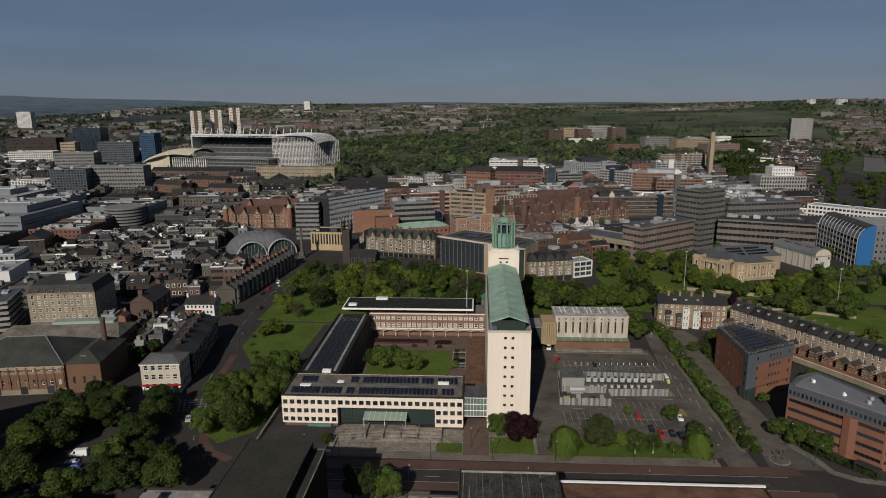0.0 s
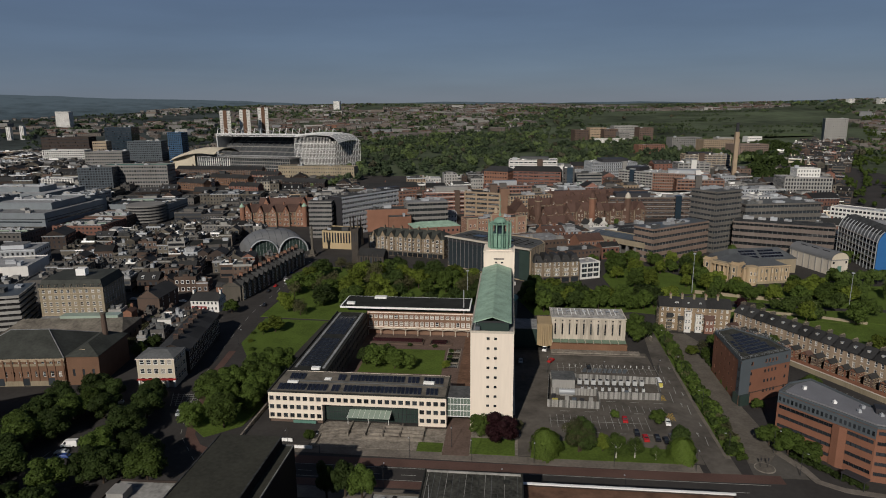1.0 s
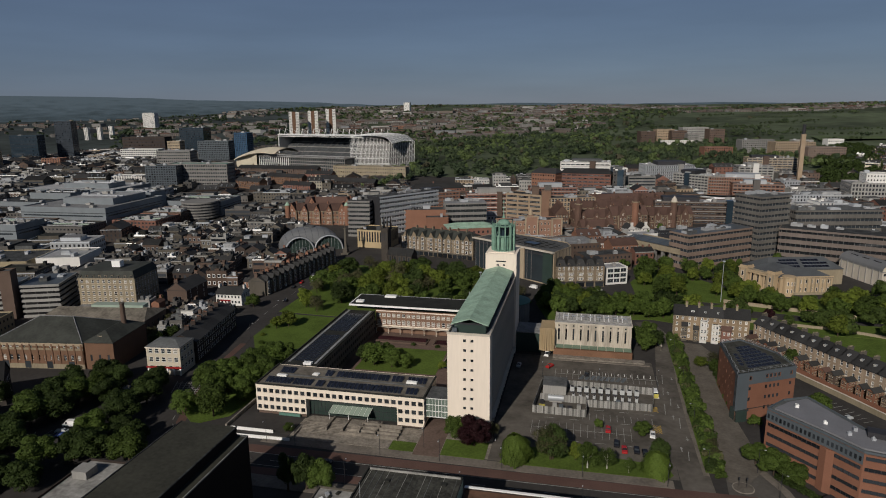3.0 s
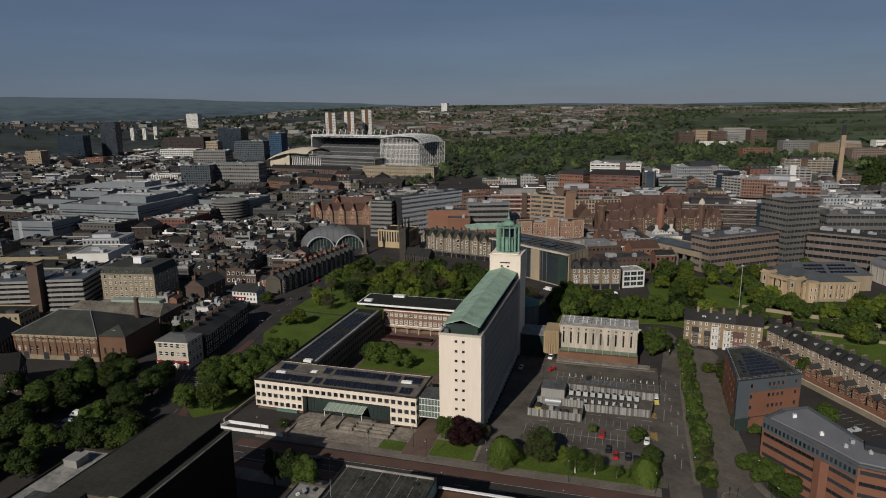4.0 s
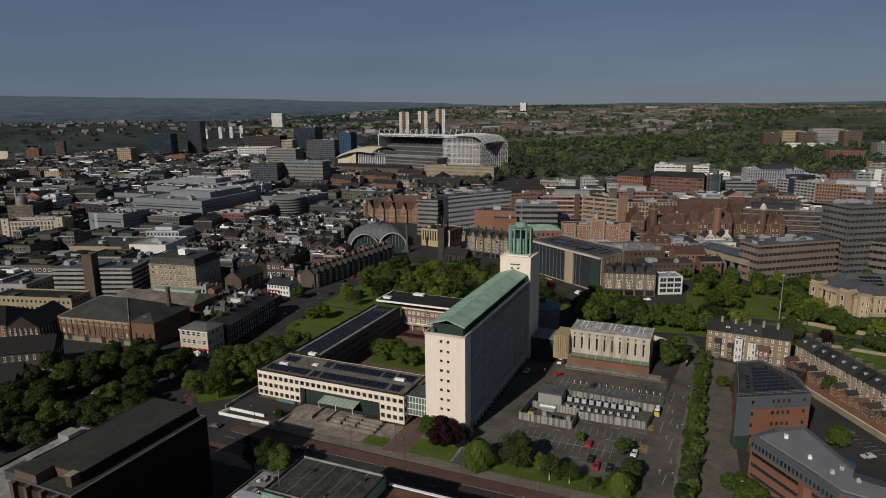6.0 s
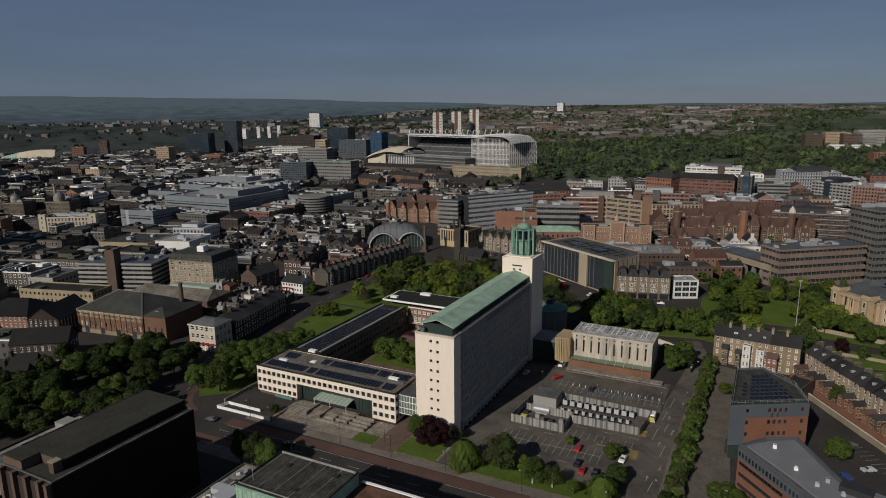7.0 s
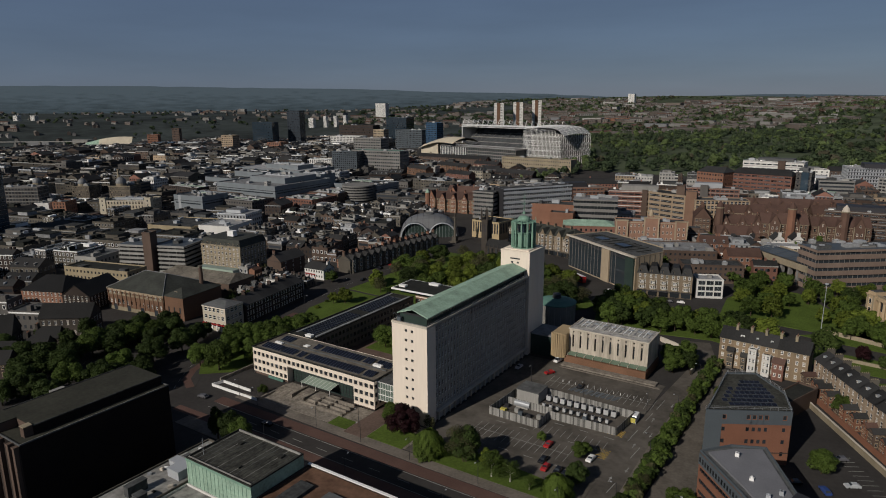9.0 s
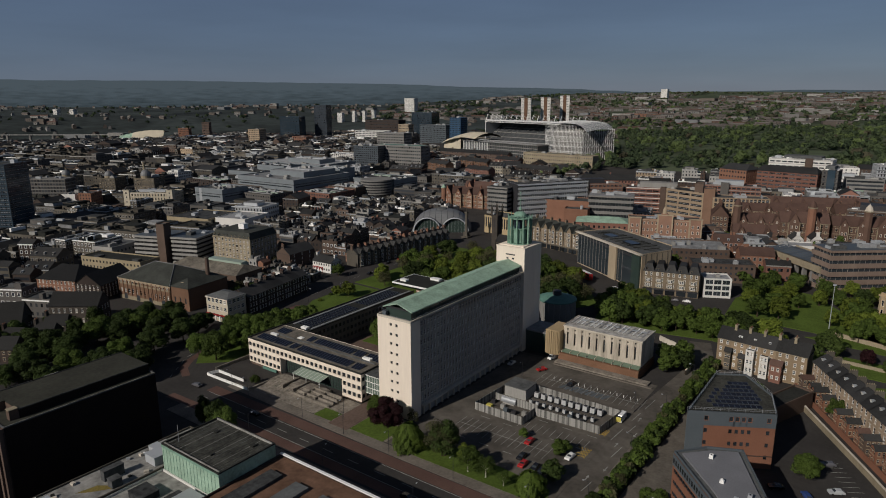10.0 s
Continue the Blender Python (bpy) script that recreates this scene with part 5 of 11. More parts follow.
mp = Geo().prism([(-12, 112), (-9.5, 114.5), (-6.5, 118.5), (-7.5, 119.5), (-11, 117)], 13.5, 13.53)
solid("moss_patch", mp, moss, "yellow moss patch on the flat roof", "moss")
sk = thing("pyramid_rooflight", -11, 138, 13.5, 0, "small glazed pyramid rooflight", "rooflight")
pyr = Geo()
for a_, b_ in (((-2, -2), (2, -2)), ((2, -2), (2, 2)), ((2, 2), (-2, 2)), ((-2, 2), (-2, -2))):
    pyr.poly([(*a_, 0), (*b_, 0), (0, 0, 1.8)])
part("glazing", pyr, glass_gr, sk)
for a_ in ((-2, -2), (2, -2), (2, 2), (-2, 2)):
    bb = Geo()
    bb.beam((*a_, 0.02), (0, 0, 1.85), 0.08)
    part("glazing_bar", bb, white_paint, sk)
for i in range(18):
    x, y = trng.uniform(-17, -6), trng.uniform(100, 147)
    s_ = trng.uniform(0.5, 1.4)
    solid("roof_debris", Geo().obox(x, y, 13.5, s_, s_ * 0.7, trng.uniform(0.2, 0.9), trng.uniform(0, 3)), trng.choice([metal_lt, stone_grey, felt_dk, white_paint]), "small vent box on the stained roof", "roof vent")

# ---- brick offices and terraces to the east ----
def prism_block(name, label, cat, pts, h, wall, rmat, st, bay, win, style, base=0.8, z0=0.0, par=0.6, sides=None, sill=0.28, recess=0.18, pmat=None, own=None):
    root = thing(name, *pts[0], z0, 0, label, cat)
    P = [(a - pts[0][0], b - pts[0][1]) for a, b in pts]
    cx, cy = sum(a for a, b in pts) / len(pts), sum(b for a, b in pts) / len(pts)
    FOOT.append((min(a for a, b in pts), min(b for a, b in pts), 0, max(a for a, b in pts) - min(a for a, b in pts), max(b for a, b in pts) - min(b for a, b in pts)))
    g, wins = Geo(), []
    for i in range(len(P)):
        a, b = Vector(P[i]), Vector(P[(i + 1) % len(P)])
        ln = (b - a).length
        u = (b - a) / ln
        if own and i in own:
            wins += facade(g, (*a, 0), (*u, 0), ln, -1.5, h, [(c * ln, c * ln + win[0]) for c in own[i]], grid_rows(base, h, st, win[1], sill), recess)
        elif (sides is None or i in sides) and ln > min(win[0], 4) + 1:
            wins += facade(g, (*a, 0), (*u, 0), ln, -1.5, h, grid_cols(ln, min(bay, ln - 0.8) if bay > ln else bay, min(win[0], ln - 1.0), 0.3), grid_rows(base, h, st, win[1], sill), recess)
        else:
            g.poly([(*a, -1.5), (*b, -1.5), (*b, h), (*a, h)])
    part("wall", g, wall, root)
    part("roof", Geo().prism(P, h - 0.3, h), rmat, root)
    pg = Geo()
    for i in range(len(P)):
        a, b = Vector(P[i]), Vector(P[(i + 1) % len(P)])
        d = (b - a).normalized()
        n = Vector((-d.y, d.x)) * 0.3
        pg.prism([a, b, b + n, a + n], h, h + par)
    part("parapet", pg, pmat or wall, root)
    put_windows(root, wins, "parts", style)
    return root, P


wb, P = prism_block("brick_office", "orange brick office with dark solar roof", "office building", [(103, 237.5), (125.5, 250), (122, 263.5), (111.7, 275.6), (103, 270.5)], 17.6, brick_rust, felt_worn, 4, 5.2, (1.0, 1.35), "plain", sides=[], pmat=slate_blue, own={0: (0.2, 0.48, 0.55, 0.62, 0.69, 0.9), 4: (0.1, 0.3, 0.45, 0.6, 0.75, 0.94)}, base=1.4, sill=0.42)
top = Geo()
for i in range(len(P)):
    a, b = Vector(P[i]), Vector(P[(i + 1) % len(P)])
    d = (b - a).normalized()
    n = Vector((d.y, -d.x)) * 0.1
    top.poly([(*(a + n), 17.0), (*(b + n), 17.0), (*(b + n), 18.2), (*(a + n), 18.2)])
    top.poly([(*(a + n), 17.0), (*a, 17.0), (*b, 17.0), (*(b + n), 17.0)])
    top.poly([(*(a + n), 18.2), (*(b + n), 18.2), (*(b - n * 2), 18.2), (*(a - n * 2), 18.2)])
    rl = Geo()
    for z in (18.7, 19.2):
        rl.beam((*(a - n * 4), z), (*(b - n * 4), z), 0.035)
    for k in range(int((b - a).length / 2.4) + 1):
        q = a + d * k * 2.4 - n * 4
        rl.beam((*q, 18.0), (*q, 19.2), 0.035)
    part("roof_rail", rl, metal_lt, wb, "thin grey roof edge rail")
part("eaves_cladding", top, slate_blue, wb, "grey metal clad eaves")
u0 = Vector((22.5, 12.5)).normalized()
n0 = Vector((u0.y, -u0.x))
ang0 = math.atan2(u0.y, u0.x)
for (s0, s1, z0, z1) in ((0, 0.195, 4.2, 17.0), (0.245, 0.475, 13.6, 17.0), (0.525, 0.545, 13.6, 17.0), (0.595, 0.615, 13.6, 17.0), (0.665, 0.685, 13.6, 17.0), (0.735, 0.895, 13.6, 17.0), (0.945, 1.0, 13.6, 17.0), (0.195, 0.245, 16.75, 17.0), (0.475, 0.735, 16.75, 17.0), (0.895, 0.945, 16.75, 17.0), (0.195, 0.245, 13.6, 15.1), (0.475, 0.735, 13.6, 15.1), (0.895, 0.945, 13.6, 15.1)):
    c = u0 * (25.74 * (s0 + s1) / 2) + n0 * 0.05
    part("cladding_panel", Geo().obox(c.x, c.y, z0, 25.74 * (s1 - s0), 0.1, z1 - z0, ang0), slate_blue, wb)
part("cladding_panel", Geo().box(-0.1, 0.0, 0, 3.2, 4.2, 17.0), slate_blue, wb)
for z in (5.6, 9.6, 13.4):
    part("window", window_mesh(0.9, 1.4, "plain"), None, wb, m=win_matrix(Vector((-0.12, 1.6, z)), Vector((-1, 0, 0))))
part("brick_course", Geo().obox(u0.x * 12.9 + n0.x * 0.04, u0.y * 12.9 + n0.y * 0.04, 4.0, 25.74, 0.1, 0.3, ang0), brick_dk, wb)
cg = Geo().prism([(0.4, -1.1), (4.4, 1.1), (4.1, 1.7), (-0.5, 4.2), (-0.9, 3.6)], 0, 4.2)
part("corner_entrance", cg, glass_gr, wb, "teal glazed corner entrance")
pp = []
for r in range(7):
    v = 5.2 + r * 2.8
    us = [0.554 * v + 6.6 + c * 1.62 for c in range(9)] + ([0.554 * v + 2.3, 0.554 * v + 3.92] if 1 <= r <= 4 else [])
    for u in us:
        x, y = 103 + u * 0.874 - v * 0.485, 237.5 + u * 0.485 + v * 0.874
        if in_poly(x, y, [(105, 242), (120.8, 251), (118, 262), (111, 271.5), (105.2, 268.6)]):
            pp.append((x, y, (1.5, 1.0, 0.7), 29))
solar_array("rows of dark solar panels on the office roof", pp, 17.65)
xb, P = prism_block("brick_office", "red brick office with dark ribbon windows", "office building", [(106.5, 212.3), (118.8, 197.6), (125.5, 188.8), (150, 183), (152, 196), (131, 203.5), (121.5, 223.6), (113, 219.8)], 17.4, brick_rust, felt, 5, 40, (36, 1.25), "dark", sides=[0, 1, 2], sill=0.36, recess=0.3, pmat=slate_blue)
for i, (a, b) in enumerate(((Vector((0, 0)), Vector((12.3, -14.7))), (Vector((12.3, -14.7)), Vector((19, -23.5))))):
    d = (b - a).normalized()
    n = Vector((d.y, -d.x)) * 0.12
    tg = Geo()
    tg.poly([(*(a + n), 13.9), (*(b + n), 13.9), (*(b + n), 17.2), (*(a + n), 17.2)])
    part("top_cladding", tg, slate_blue, xb, "blue-grey clad top storey")
    k = int((b - a).length / 1.35)
    for j in range(k):
        q = a + d * (0.8 + j * 1.35) + n
        part("window", window_mesh(0.75, 1.5, "plain"), None, xb, m=win_matrix(Vector((q.x, q.y, 14.7)) + Vector((n.x, n.y, 0)) * 0.25, Vector((n.x, n.y, 0)).normalized()))
for j, (z0, z1) in enumerate(grid_rows(0.8, 17.4, 5, 1.25, 0.36)[:4]):
    ml = Geo()
    for a, b in ((P[0], P[1]), (P[1], P[2]), (P[2], P[3])):
        a, b = Vector(a), Vector(b)
        d = (b - a).normalized()
        for k in range(1, int((b - a).length / 1.5)):
            q = a + d * k * 1.5 - Vector((d.y, -d.x)) * 0.14
            ml.obox(q.x, q.y, z0, 0.07 if k % 3 else 0.2, 0.2, z1 - z0, math.atan2(d.y, d.x))
    part("mullions", ml, metal_dk, xb, "dark metal window mullions", kind="stuff")
part("oriel", Geo().prism([(11.2, -13.9), (12.2, -16.1), (14.0, -17.2), (14.4, -15.8)], 0, 13.8), brick_rust, xb)
part("ribbed_roof", Geo().prism([(2.2, 0.2), (13.2, -12.6), (19.8, -21.5), (42.5, -27), (44, -17.6), (23.4, -10), (14.2, 9.4), (8, 6.0)], 17.4, 17.9), roof_lilac, xb, "grey metal roof")
for q_, (x_, y_) in enumerate(((14, -8), (18.5, -14), (9, 2), (24, -16), (31, -18.5), (21, -11), (37, -21))):
    part("roof_vent", Geo().box(x_ - 0.5, x_ + 0.5, y_ - 0.5, y_ + 0.5, 17.9, 18.6 + 0.2 * (q_ % 3)).cyl(x_, y_, 18.6, 19.0, 0.3, 0.25, 8), metal_lt if q_ % 2 else white_paint, xb)
part("plant_screen", Geo().obox(27, -13.5, 17.9, 7, 4, 1.6, -0.3), metal_dk, xb)
cp = thing("entrance_canopy", 118.8, 189.8, 0, -52, "dark flat porch canopy at the brick office", "canopy")
part("roof", Geo().box(0, 7, -3, 0, 3.0, 3.3), metal_dk, cp)
for xx in (0.3, 6.7):
    part("post", Geo().box(xx - 0.1, xx + 0.1, -2.9, -2.7, 0, 3.0), metal_dk, cp)
building("low_shed", "dark glazed low link roof beside the solar office", "link building", 112.5, 276.5, -22, 7, 30, 6, 1, 3, brick_br, rmat=felt_dk, sides="fl", clutter=0)
for i in range(6):
    t1 = building("terraced_house", "buff stone terraced house with slate roof", "house", 92 + i * 5.6, 322.6 - i * 0.55, -5.6, 5.6, 10, 12.5, 4, 2.5, terrace_tan, "pitch", slate, (0.95, 1.5), "sash", "f" if i else "fl", group="stone terrace", cmat=sandmid, rh=3.6, chim=1 if i else 0, base=0.4)
    if i in (1, 2, 3):
        part("rooflight", Geo().obox(2.8, 1.9, 13.9, 1.5 if i == 1 else 0.9, 1.0, 0.5, 0), white_paint, t1)
        part("rooflight_pane", Geo().box(2.45, 3.15, 1.36, 1.4, 14.0, 14.35), glass, t1)
    part("string_course", Geo().box(0, 5.6, -0.1, 0, 11.9, 12.3), sandmid, t1)
for xx, wx, hx in ((95.6, 2.4, 8.0), (101.0, 2.0, 6.6)):
    building("back_extension", "narrow sooty stone rear wing on the terrace", "house extension", xx, 320.3 - (xx - 95) * 0.1, -5.6, wx, 2.2, hx, 2, 1.4, sandark, "pitch", slate, (0.8, 1.3), "sash", "f", rh=1.2, base=0.4, mode="joined")
for xx, h in ((103.7, 10.6), (109.0, 9.2)):
    bw = building("bay_extension", "white rendered full-height bay on the terrace", "house extension", xx, 319.0, -5.6, 3.1, 2.4, h, 3, 1.45, render_wh, rmat=slate, win=(1.0, 1.7), style="sash", sides="flr", clutter=0, par=0.2)
building("bay_extension", "red brick back extension on the terrace", "house extension", 113.1, 317.4, -5.6, 4.2, 3.4, 7.5, 2, 2, brick, "pitch", tile_red, (0.9, 1.3), "sash", "flr", rh=1.5)
for i in range(17):
    a = radians(-60)
    ox, oy = 127.5 + math.cos(a) * 5.7 * i, 320 + math.sin(a) * 5.7 * i
    bh_ = building("terraced_house", "brown brick terraced house with slate roof and dormer", "house", ox, oy, -60, 5.7, 9.5, 11.2, 3, 2.7, terrace_brick, "pitch", slate, (1.1, 2.15), "sash", "f", group="brick terrace", rh=3.2, cmat=sandark, chim=0, base=0.6)
    part("chimney", Geo().box(-0.4, 0.4, 4.3, 7.2, 11.4, 15.1).box(-0.5, 0.5, 4.2, 7.3, 15.1, 15.3), sandark, bh_, "wide stone party-wall chimney")
    pt_ = Geo()
    for k in range(4):
        pt_.cyl(0, 4.7 + k * 0.68, 15.3, 15.8, 0.16, 0.12, 6)
    part("chimney_cap", pt_, sandmid, bh_)
    el_ = (4.6, 3.6, 5.0)[i % 3]
    fx, fy = ox - 0.866 * el_ + 0.2, oy - 0.5 * el_ - 0.3
    building("back_extension", "small brick back extension with slate roof", "house extension", fx, fy, -60, 3.0, el_ + 0.2, (5.2, 4.6, 5.6)[i % 3], 2, 1.5, brick_rust if i % 4 else brick_br, "pitch", tile_red if i % 7 == 0 else slate, (0.75, 1.2), "sash", "flr", rh=1.1, axis="y", base=0.3, mode="joined")
    d = thing("dormer", ox + 0.5 * 2.6 + 0.866 * 1.9, oy - 0.866 * 2.6 + 0.5 * 1.9, 12.2, -60, "small pale roof dormer", "dormer")
    part("cheek", Geo().box(-0.5, 0.5, 0, 1.8, 0, 1.15).box(-0.6, 0.6, -0.1, 1.9, 1.15, 1.25), metal_lt, d)
    part("window", window_mesh(0.75, 0.85, "sash"), None, d, m=Matrix.Translation((0, -0.03, 0.18)))
gw = thing("garden_wall", 0, 0, 0, 0, "long stone boundary wall beside back lane", "wall")
part("run", strip_mesh([(124, 305), (137, 283), (150, 261), (166, 232)], 0.25, 2.2, 3.5), sandmid, gw)
part("yard_back_wall", strip_mesh([(122.6, 316.6), (138.5, 289), (154.3, 261.6), (170.4, 233.8)], 0.18, 2.1, 3.5), brick_rust, gw, "red brick wall at the yard ends")
part("coping", strip_mesh([(124, 305), (137, 283), (150, 261), (166, 232)], 0.33, 2.38, 0.16), stone_grey, gw)
for i in range(17):
    part("yard_wall", strip_mesh([(129.2 + i * 2.85, 320.4 - i * 4.94), (122.6 + i * 2.55, 316.6 - i * 4.94)] if i < 2 else [(129.2 + i * 2.85, 320.4 - i * 4.94), (124.9 + i * 2.85, 317.9 - i * 4.94)], 0.15, 2.0, 3.5), brick_br if i % 3 else brick_rust, gw)
sheet("back_lane", [(118, 296), (128, 302), (172, 226), (160, 220), (146, 224), (128, 250), (124, 268)], 0.07, asphalt, "dark back lane and yard", "lane")
pk_ = thing("park_wall", 0, 0, 0, 0, "long pale stone retaining wall along the park", "wall")
part("run", strip_mesh([(127.7, 389.5), (143, 385), (156, 380.5), (190, 371)], 0.35, 1.9, 3.0), sandmid, pk_)
part("coping", strip_mesh([(127.7, 389.5), (143, 385), (156, 380.5), (190, 371)], 0.5, 2.1, 0.2), sand, pk_)
pk_ = thing("park_wall", 0, 0, 0, 0, "low sooty garden wall before the terrace fronts", "wall")
part("run", strip_mesh([(133, 355.2), (152, 353.2), (175, 349), (200, 338)], 0.3, 1.6, 3.0), sandmid, pk_)
building("low_house", "low house with dark hipped slate roof", "house", 150, 224, -28, 9, 8, 4.5, 1, 3, brick_br, "pitch", slate, sides="fl", rh=3, hip=3.5)

def banded(name, label, x, y, rot, w, d, h, st, wall, clutter=5, rmat=None, cat="college", core=None, share=0.56, bar=3.2, barmat=None):
    """A block of projecting spandrel bands with a dark set-back core between them."""
    FOOT.append((x, y, radians(rot), w, d))
    root = thing(name, x, y, land(x, y), rot, label, cat)
    part("core", Geo().box(0.7, w - 0.7, 0.7, d - 0.7, -1.5, h - 0.4), core or glass, root, "dark set-back core between the spandrels")
    p = h / st
    for k in range(st):
        part("spandrel", Geo().box(0, w, 0, d, k * p + (0 if k else -1.5), k * p + p * share), wall, root)
        ml = Geo()
        for a in range(int(w / bar)):
            ml.box(1.6 + a * bar, 1.75 + a * bar, 0.5, 0.72, k * p + p * (share - 0.01), k * p + p)
        for a in range(int(d / bar)):
            ml.box(0.5, 0.72, 1.6 + a * bar, 1.75 + a * bar, k * p + p * (share - 0.01), k * p + p)
        part("mullions", ml, barmat or conc_mid, root, kind="stuff")
    part("parapet", Geo().box(-0.15, w + 0.15, -0.15, d + 0.15, h - 0.4, h + 0.9), wall, root)
    part("roof", Geo().box(0.4, w - 0.4, 0.4, d - 0.4, h + 0.9, h + 0.95), rmat or felt, root)
    plant = Geo()
    for _ in range(clutter):
        a, b = rng.uniform(3, 9), rng.uniform(3, 7)
        x0, y0 = rng.uniform(1, w - a - 1), rng.uniform(1, max(1.2, d - b - 1))
        z1 = h + rng.uniform(1.8, 3.4)
        plant.box(x0, x0 + a, y0, min(d - 0.6, y0 + b), h + 0.95, z1, rng.randrange(4)).box(x0 + a * 0.15, x0 + a * 0.5, y0 + 0.5, y0 + 1.6, z1, z1 + 0.6, 0)
    part("rooftop_plant", plant, [metal_lt, felt_lt, conc_mid, felt], root, kind="stuff")
    return root


# ---- older streets to the west ----
building("corner_pub", "cream three-storey corner pub with red shopfront", "pub", -133.6, 233.3, 6, 15.2, 12, 12.4, 3, 3.0, render_cr, "pitch", felt, (1.9, 2.1), "sash", "flr", rh=1.6, hip=5, cornice=stone_white, base=0.9)
pf = thing("shopfront", -133.6, 233.3, 0, 6, "red painted pub shopfront with pale pillars", "shopfront")
part("fascia", Geo().box(-0.3, 15.5, -0.4, -0.05, 3.0, 3.7), mat("red_fascia", (0.25, 0.02, 0.02), var=0.05), pf)
for i in range(6):
    part("pillar", Geo().box(0.1 + i * 2.9, 0.7 + i * 2.9, -0.32, -0.02, 0, 3.0), white_paint, pf)
for i in range(7):
    building("terraced_house", "dark brick town house with pale window frames", "house", -119 - 14 - i * 1.25, 246 + i * 6.9, 9, 14, 6.9, 10.2, 3, 2.3, brick_dk, "pitch", slate, (1.0, 1.7), "sash", "r", group="street terrace", rh=3.2, axis="y", chim=1 if i else 0)
bt = building("bath_house", "brick civic baths with stone bands and hipped roof", "civic building", -206, 226.5, 8, 42, 30, 12.0, 2, 3.2, bath_brick, "pitch", roof_green, (1.4, 2.4), "sash", "flr", rh=7, hip=13, base=2.5, cornice=sand, recess=0.3)
rl_ = Geo()
for a_, b_ in (((-0.3, -0.3, 12.1), (13, 15, 19.3)), ((42.3, -0.3, 12.1), (29, 15, 19.3)), ((13, 15, 19.3), (29, 15, 19.3)), ((42.3, 30.3, 12.1), (29, 15, 19.3))):
    rl_.beam(a_, b_, 0.22)
part("roof_ridge", rl_, felt_lt, bt, "pale lead ridge and hips")
# dark patches imitate shadows along the foot of the front
for q_ in range(4):
    part("base_arch", Geo().box(4.2 + q_ * 10.2, 7.0 + q_ * 10.2, -0.2, -0.16, 0.2, 3.4), glass, bt, "dark patch standing for a shadow at the wall foot")
part("frieze", Geo().box(-0.2, 42.2, -0.2, 0, 10.6, 11.5), sand, bt, "buff stone frieze")
part("stone_band", Geo().box(-0.1, 42.1, -0.12, 0, 8.6, 9.6).box(-0.1, 42.1, -0.15, 0, 0, 2.2), sandmid, bt)
for i in range(13):
    part("pilaster", Geo().box(0.2 + i * 3.4, 0.9 + i * 3.4, -0.3, 0, 2.2, 11.4), bath_brick, bt)
building("bath_house_annexe", "brick annexe of the baths with gabled slate roof", "civic building", -163.5, 232.5, 8, 13, 27, 12.5, 1, 4, bath_brick, "pitch", roof_green, (1.0, 3.0), "plain", "f", rh=3.5, axis="y", hip=6)
ch = thing("boiler_chimney", -158.5, 252, 0, 0, "tall tapered brick boiler chimney", "chimney")
part("shaft", Geo().cyl(0, 0, 0, 24.6, 1.5, 1.0, 10), brick_br, ch)
part("cap", Geo().cyl(0, 0, 24.6, 25.2, 1.25, 1.25, 10), sandark, ch)
part("pier", Geo().box(-1.2, 1.2, -16, -13, 0, 14.5), sand, ch, "pale stone corner pier")
hc = building("swimming_hall", "long hall with shallow curved grey roof", "hall", -222, 268, 8, 56, 22, 7.5, 1, 5, brick_br, "pitch", roof_brown, (2, 2), "plain", "fr", rh=3.6, axis="x", hip=4)
part("roof_lantern", Geo().box(22, 50, 10.5, 16, 10.3, 12.4), glass_canopy, hc, "pale glazed roof lantern")
ht = building("hotel", "sandstone hotel with mansard roof and many windows", "hotel", -230.5, 306, 9, 33, 26, 18.5, 5, 3.1, sandmid, "mansard", roof_green, (1.5, 2.1), "sash", "flr", rh=4.4, cornice=sandmid, base=0.8)
part("roof_hut", Geo().box(16, 21, 8, 12, 23.4, 27), white_paint, ht)
part("porch", Geo().box(1, 30, -4.5, -0.2, 0, 3.6), felt_lt, ht, "pale glazed ground-floor roof")
for i in range(6):
    part("stone_band", Geo().box(-0.1, 33.1, -0.18, 0, 3.7 + i * 3.0, 3.95 + i * 3.0), sand, ht)
banded("parking_block", "car park of pale spandrel bands and dark open decks", -277.5, 276, 21, 25, 22, 17.5, 6, concrete, 2, metal_blue, "car park", deck_shade, 0.5, 6.0)
banded("parking_block", "car park of pale spandrel bands and dark open decks", -251.5, 287.5, 21, 20, 26, 17.5, 6, concrete, 2, metal_blue, "car park", deck_shade, 0.5, 6.0)
building("stair_tower", "blank brown brick stair tower", "tower", -257.6, 281.5, 21, 6, 7, 27, 1, 20, brick_br, rmat=felt, sides="", clutter=0)
building("cream_office", "long cream rendered office under flat dark roof", "office building", -288, 245, 14.5, 51, 16, 8.2, 2, 3, buff_wall, rmat=felt_dk, win=(1.3, 1.5), sides="flr", clutter=2)
building("college_building", "ornate orange brick college with grey slate roofs", "college", -246, 200.5, 22, 26, 24, 10.5, 3, 2.6, brick_or, "pitch", slate_black, (1.0, 1.8), "sash", "flr", rh=6, hip=7)
building("college_building", "orange brick college wing with gabled slate roof", "college", -222, 210, 22, 17, 26, 9, 3, 2.6, brick_dk, "pitch", slate_black, (1.0, 1.8), "sash", "fr", rh=6, axis="y")
building("church_hall", "dark stone hall with steep slate roof", "hall", -187.5, 181.5, 36, 24, 12, 10.5, 2, 3, sootstone, "pitch", slate_black, (1.0, 2.0), "sash", "flr", rh=5.5)
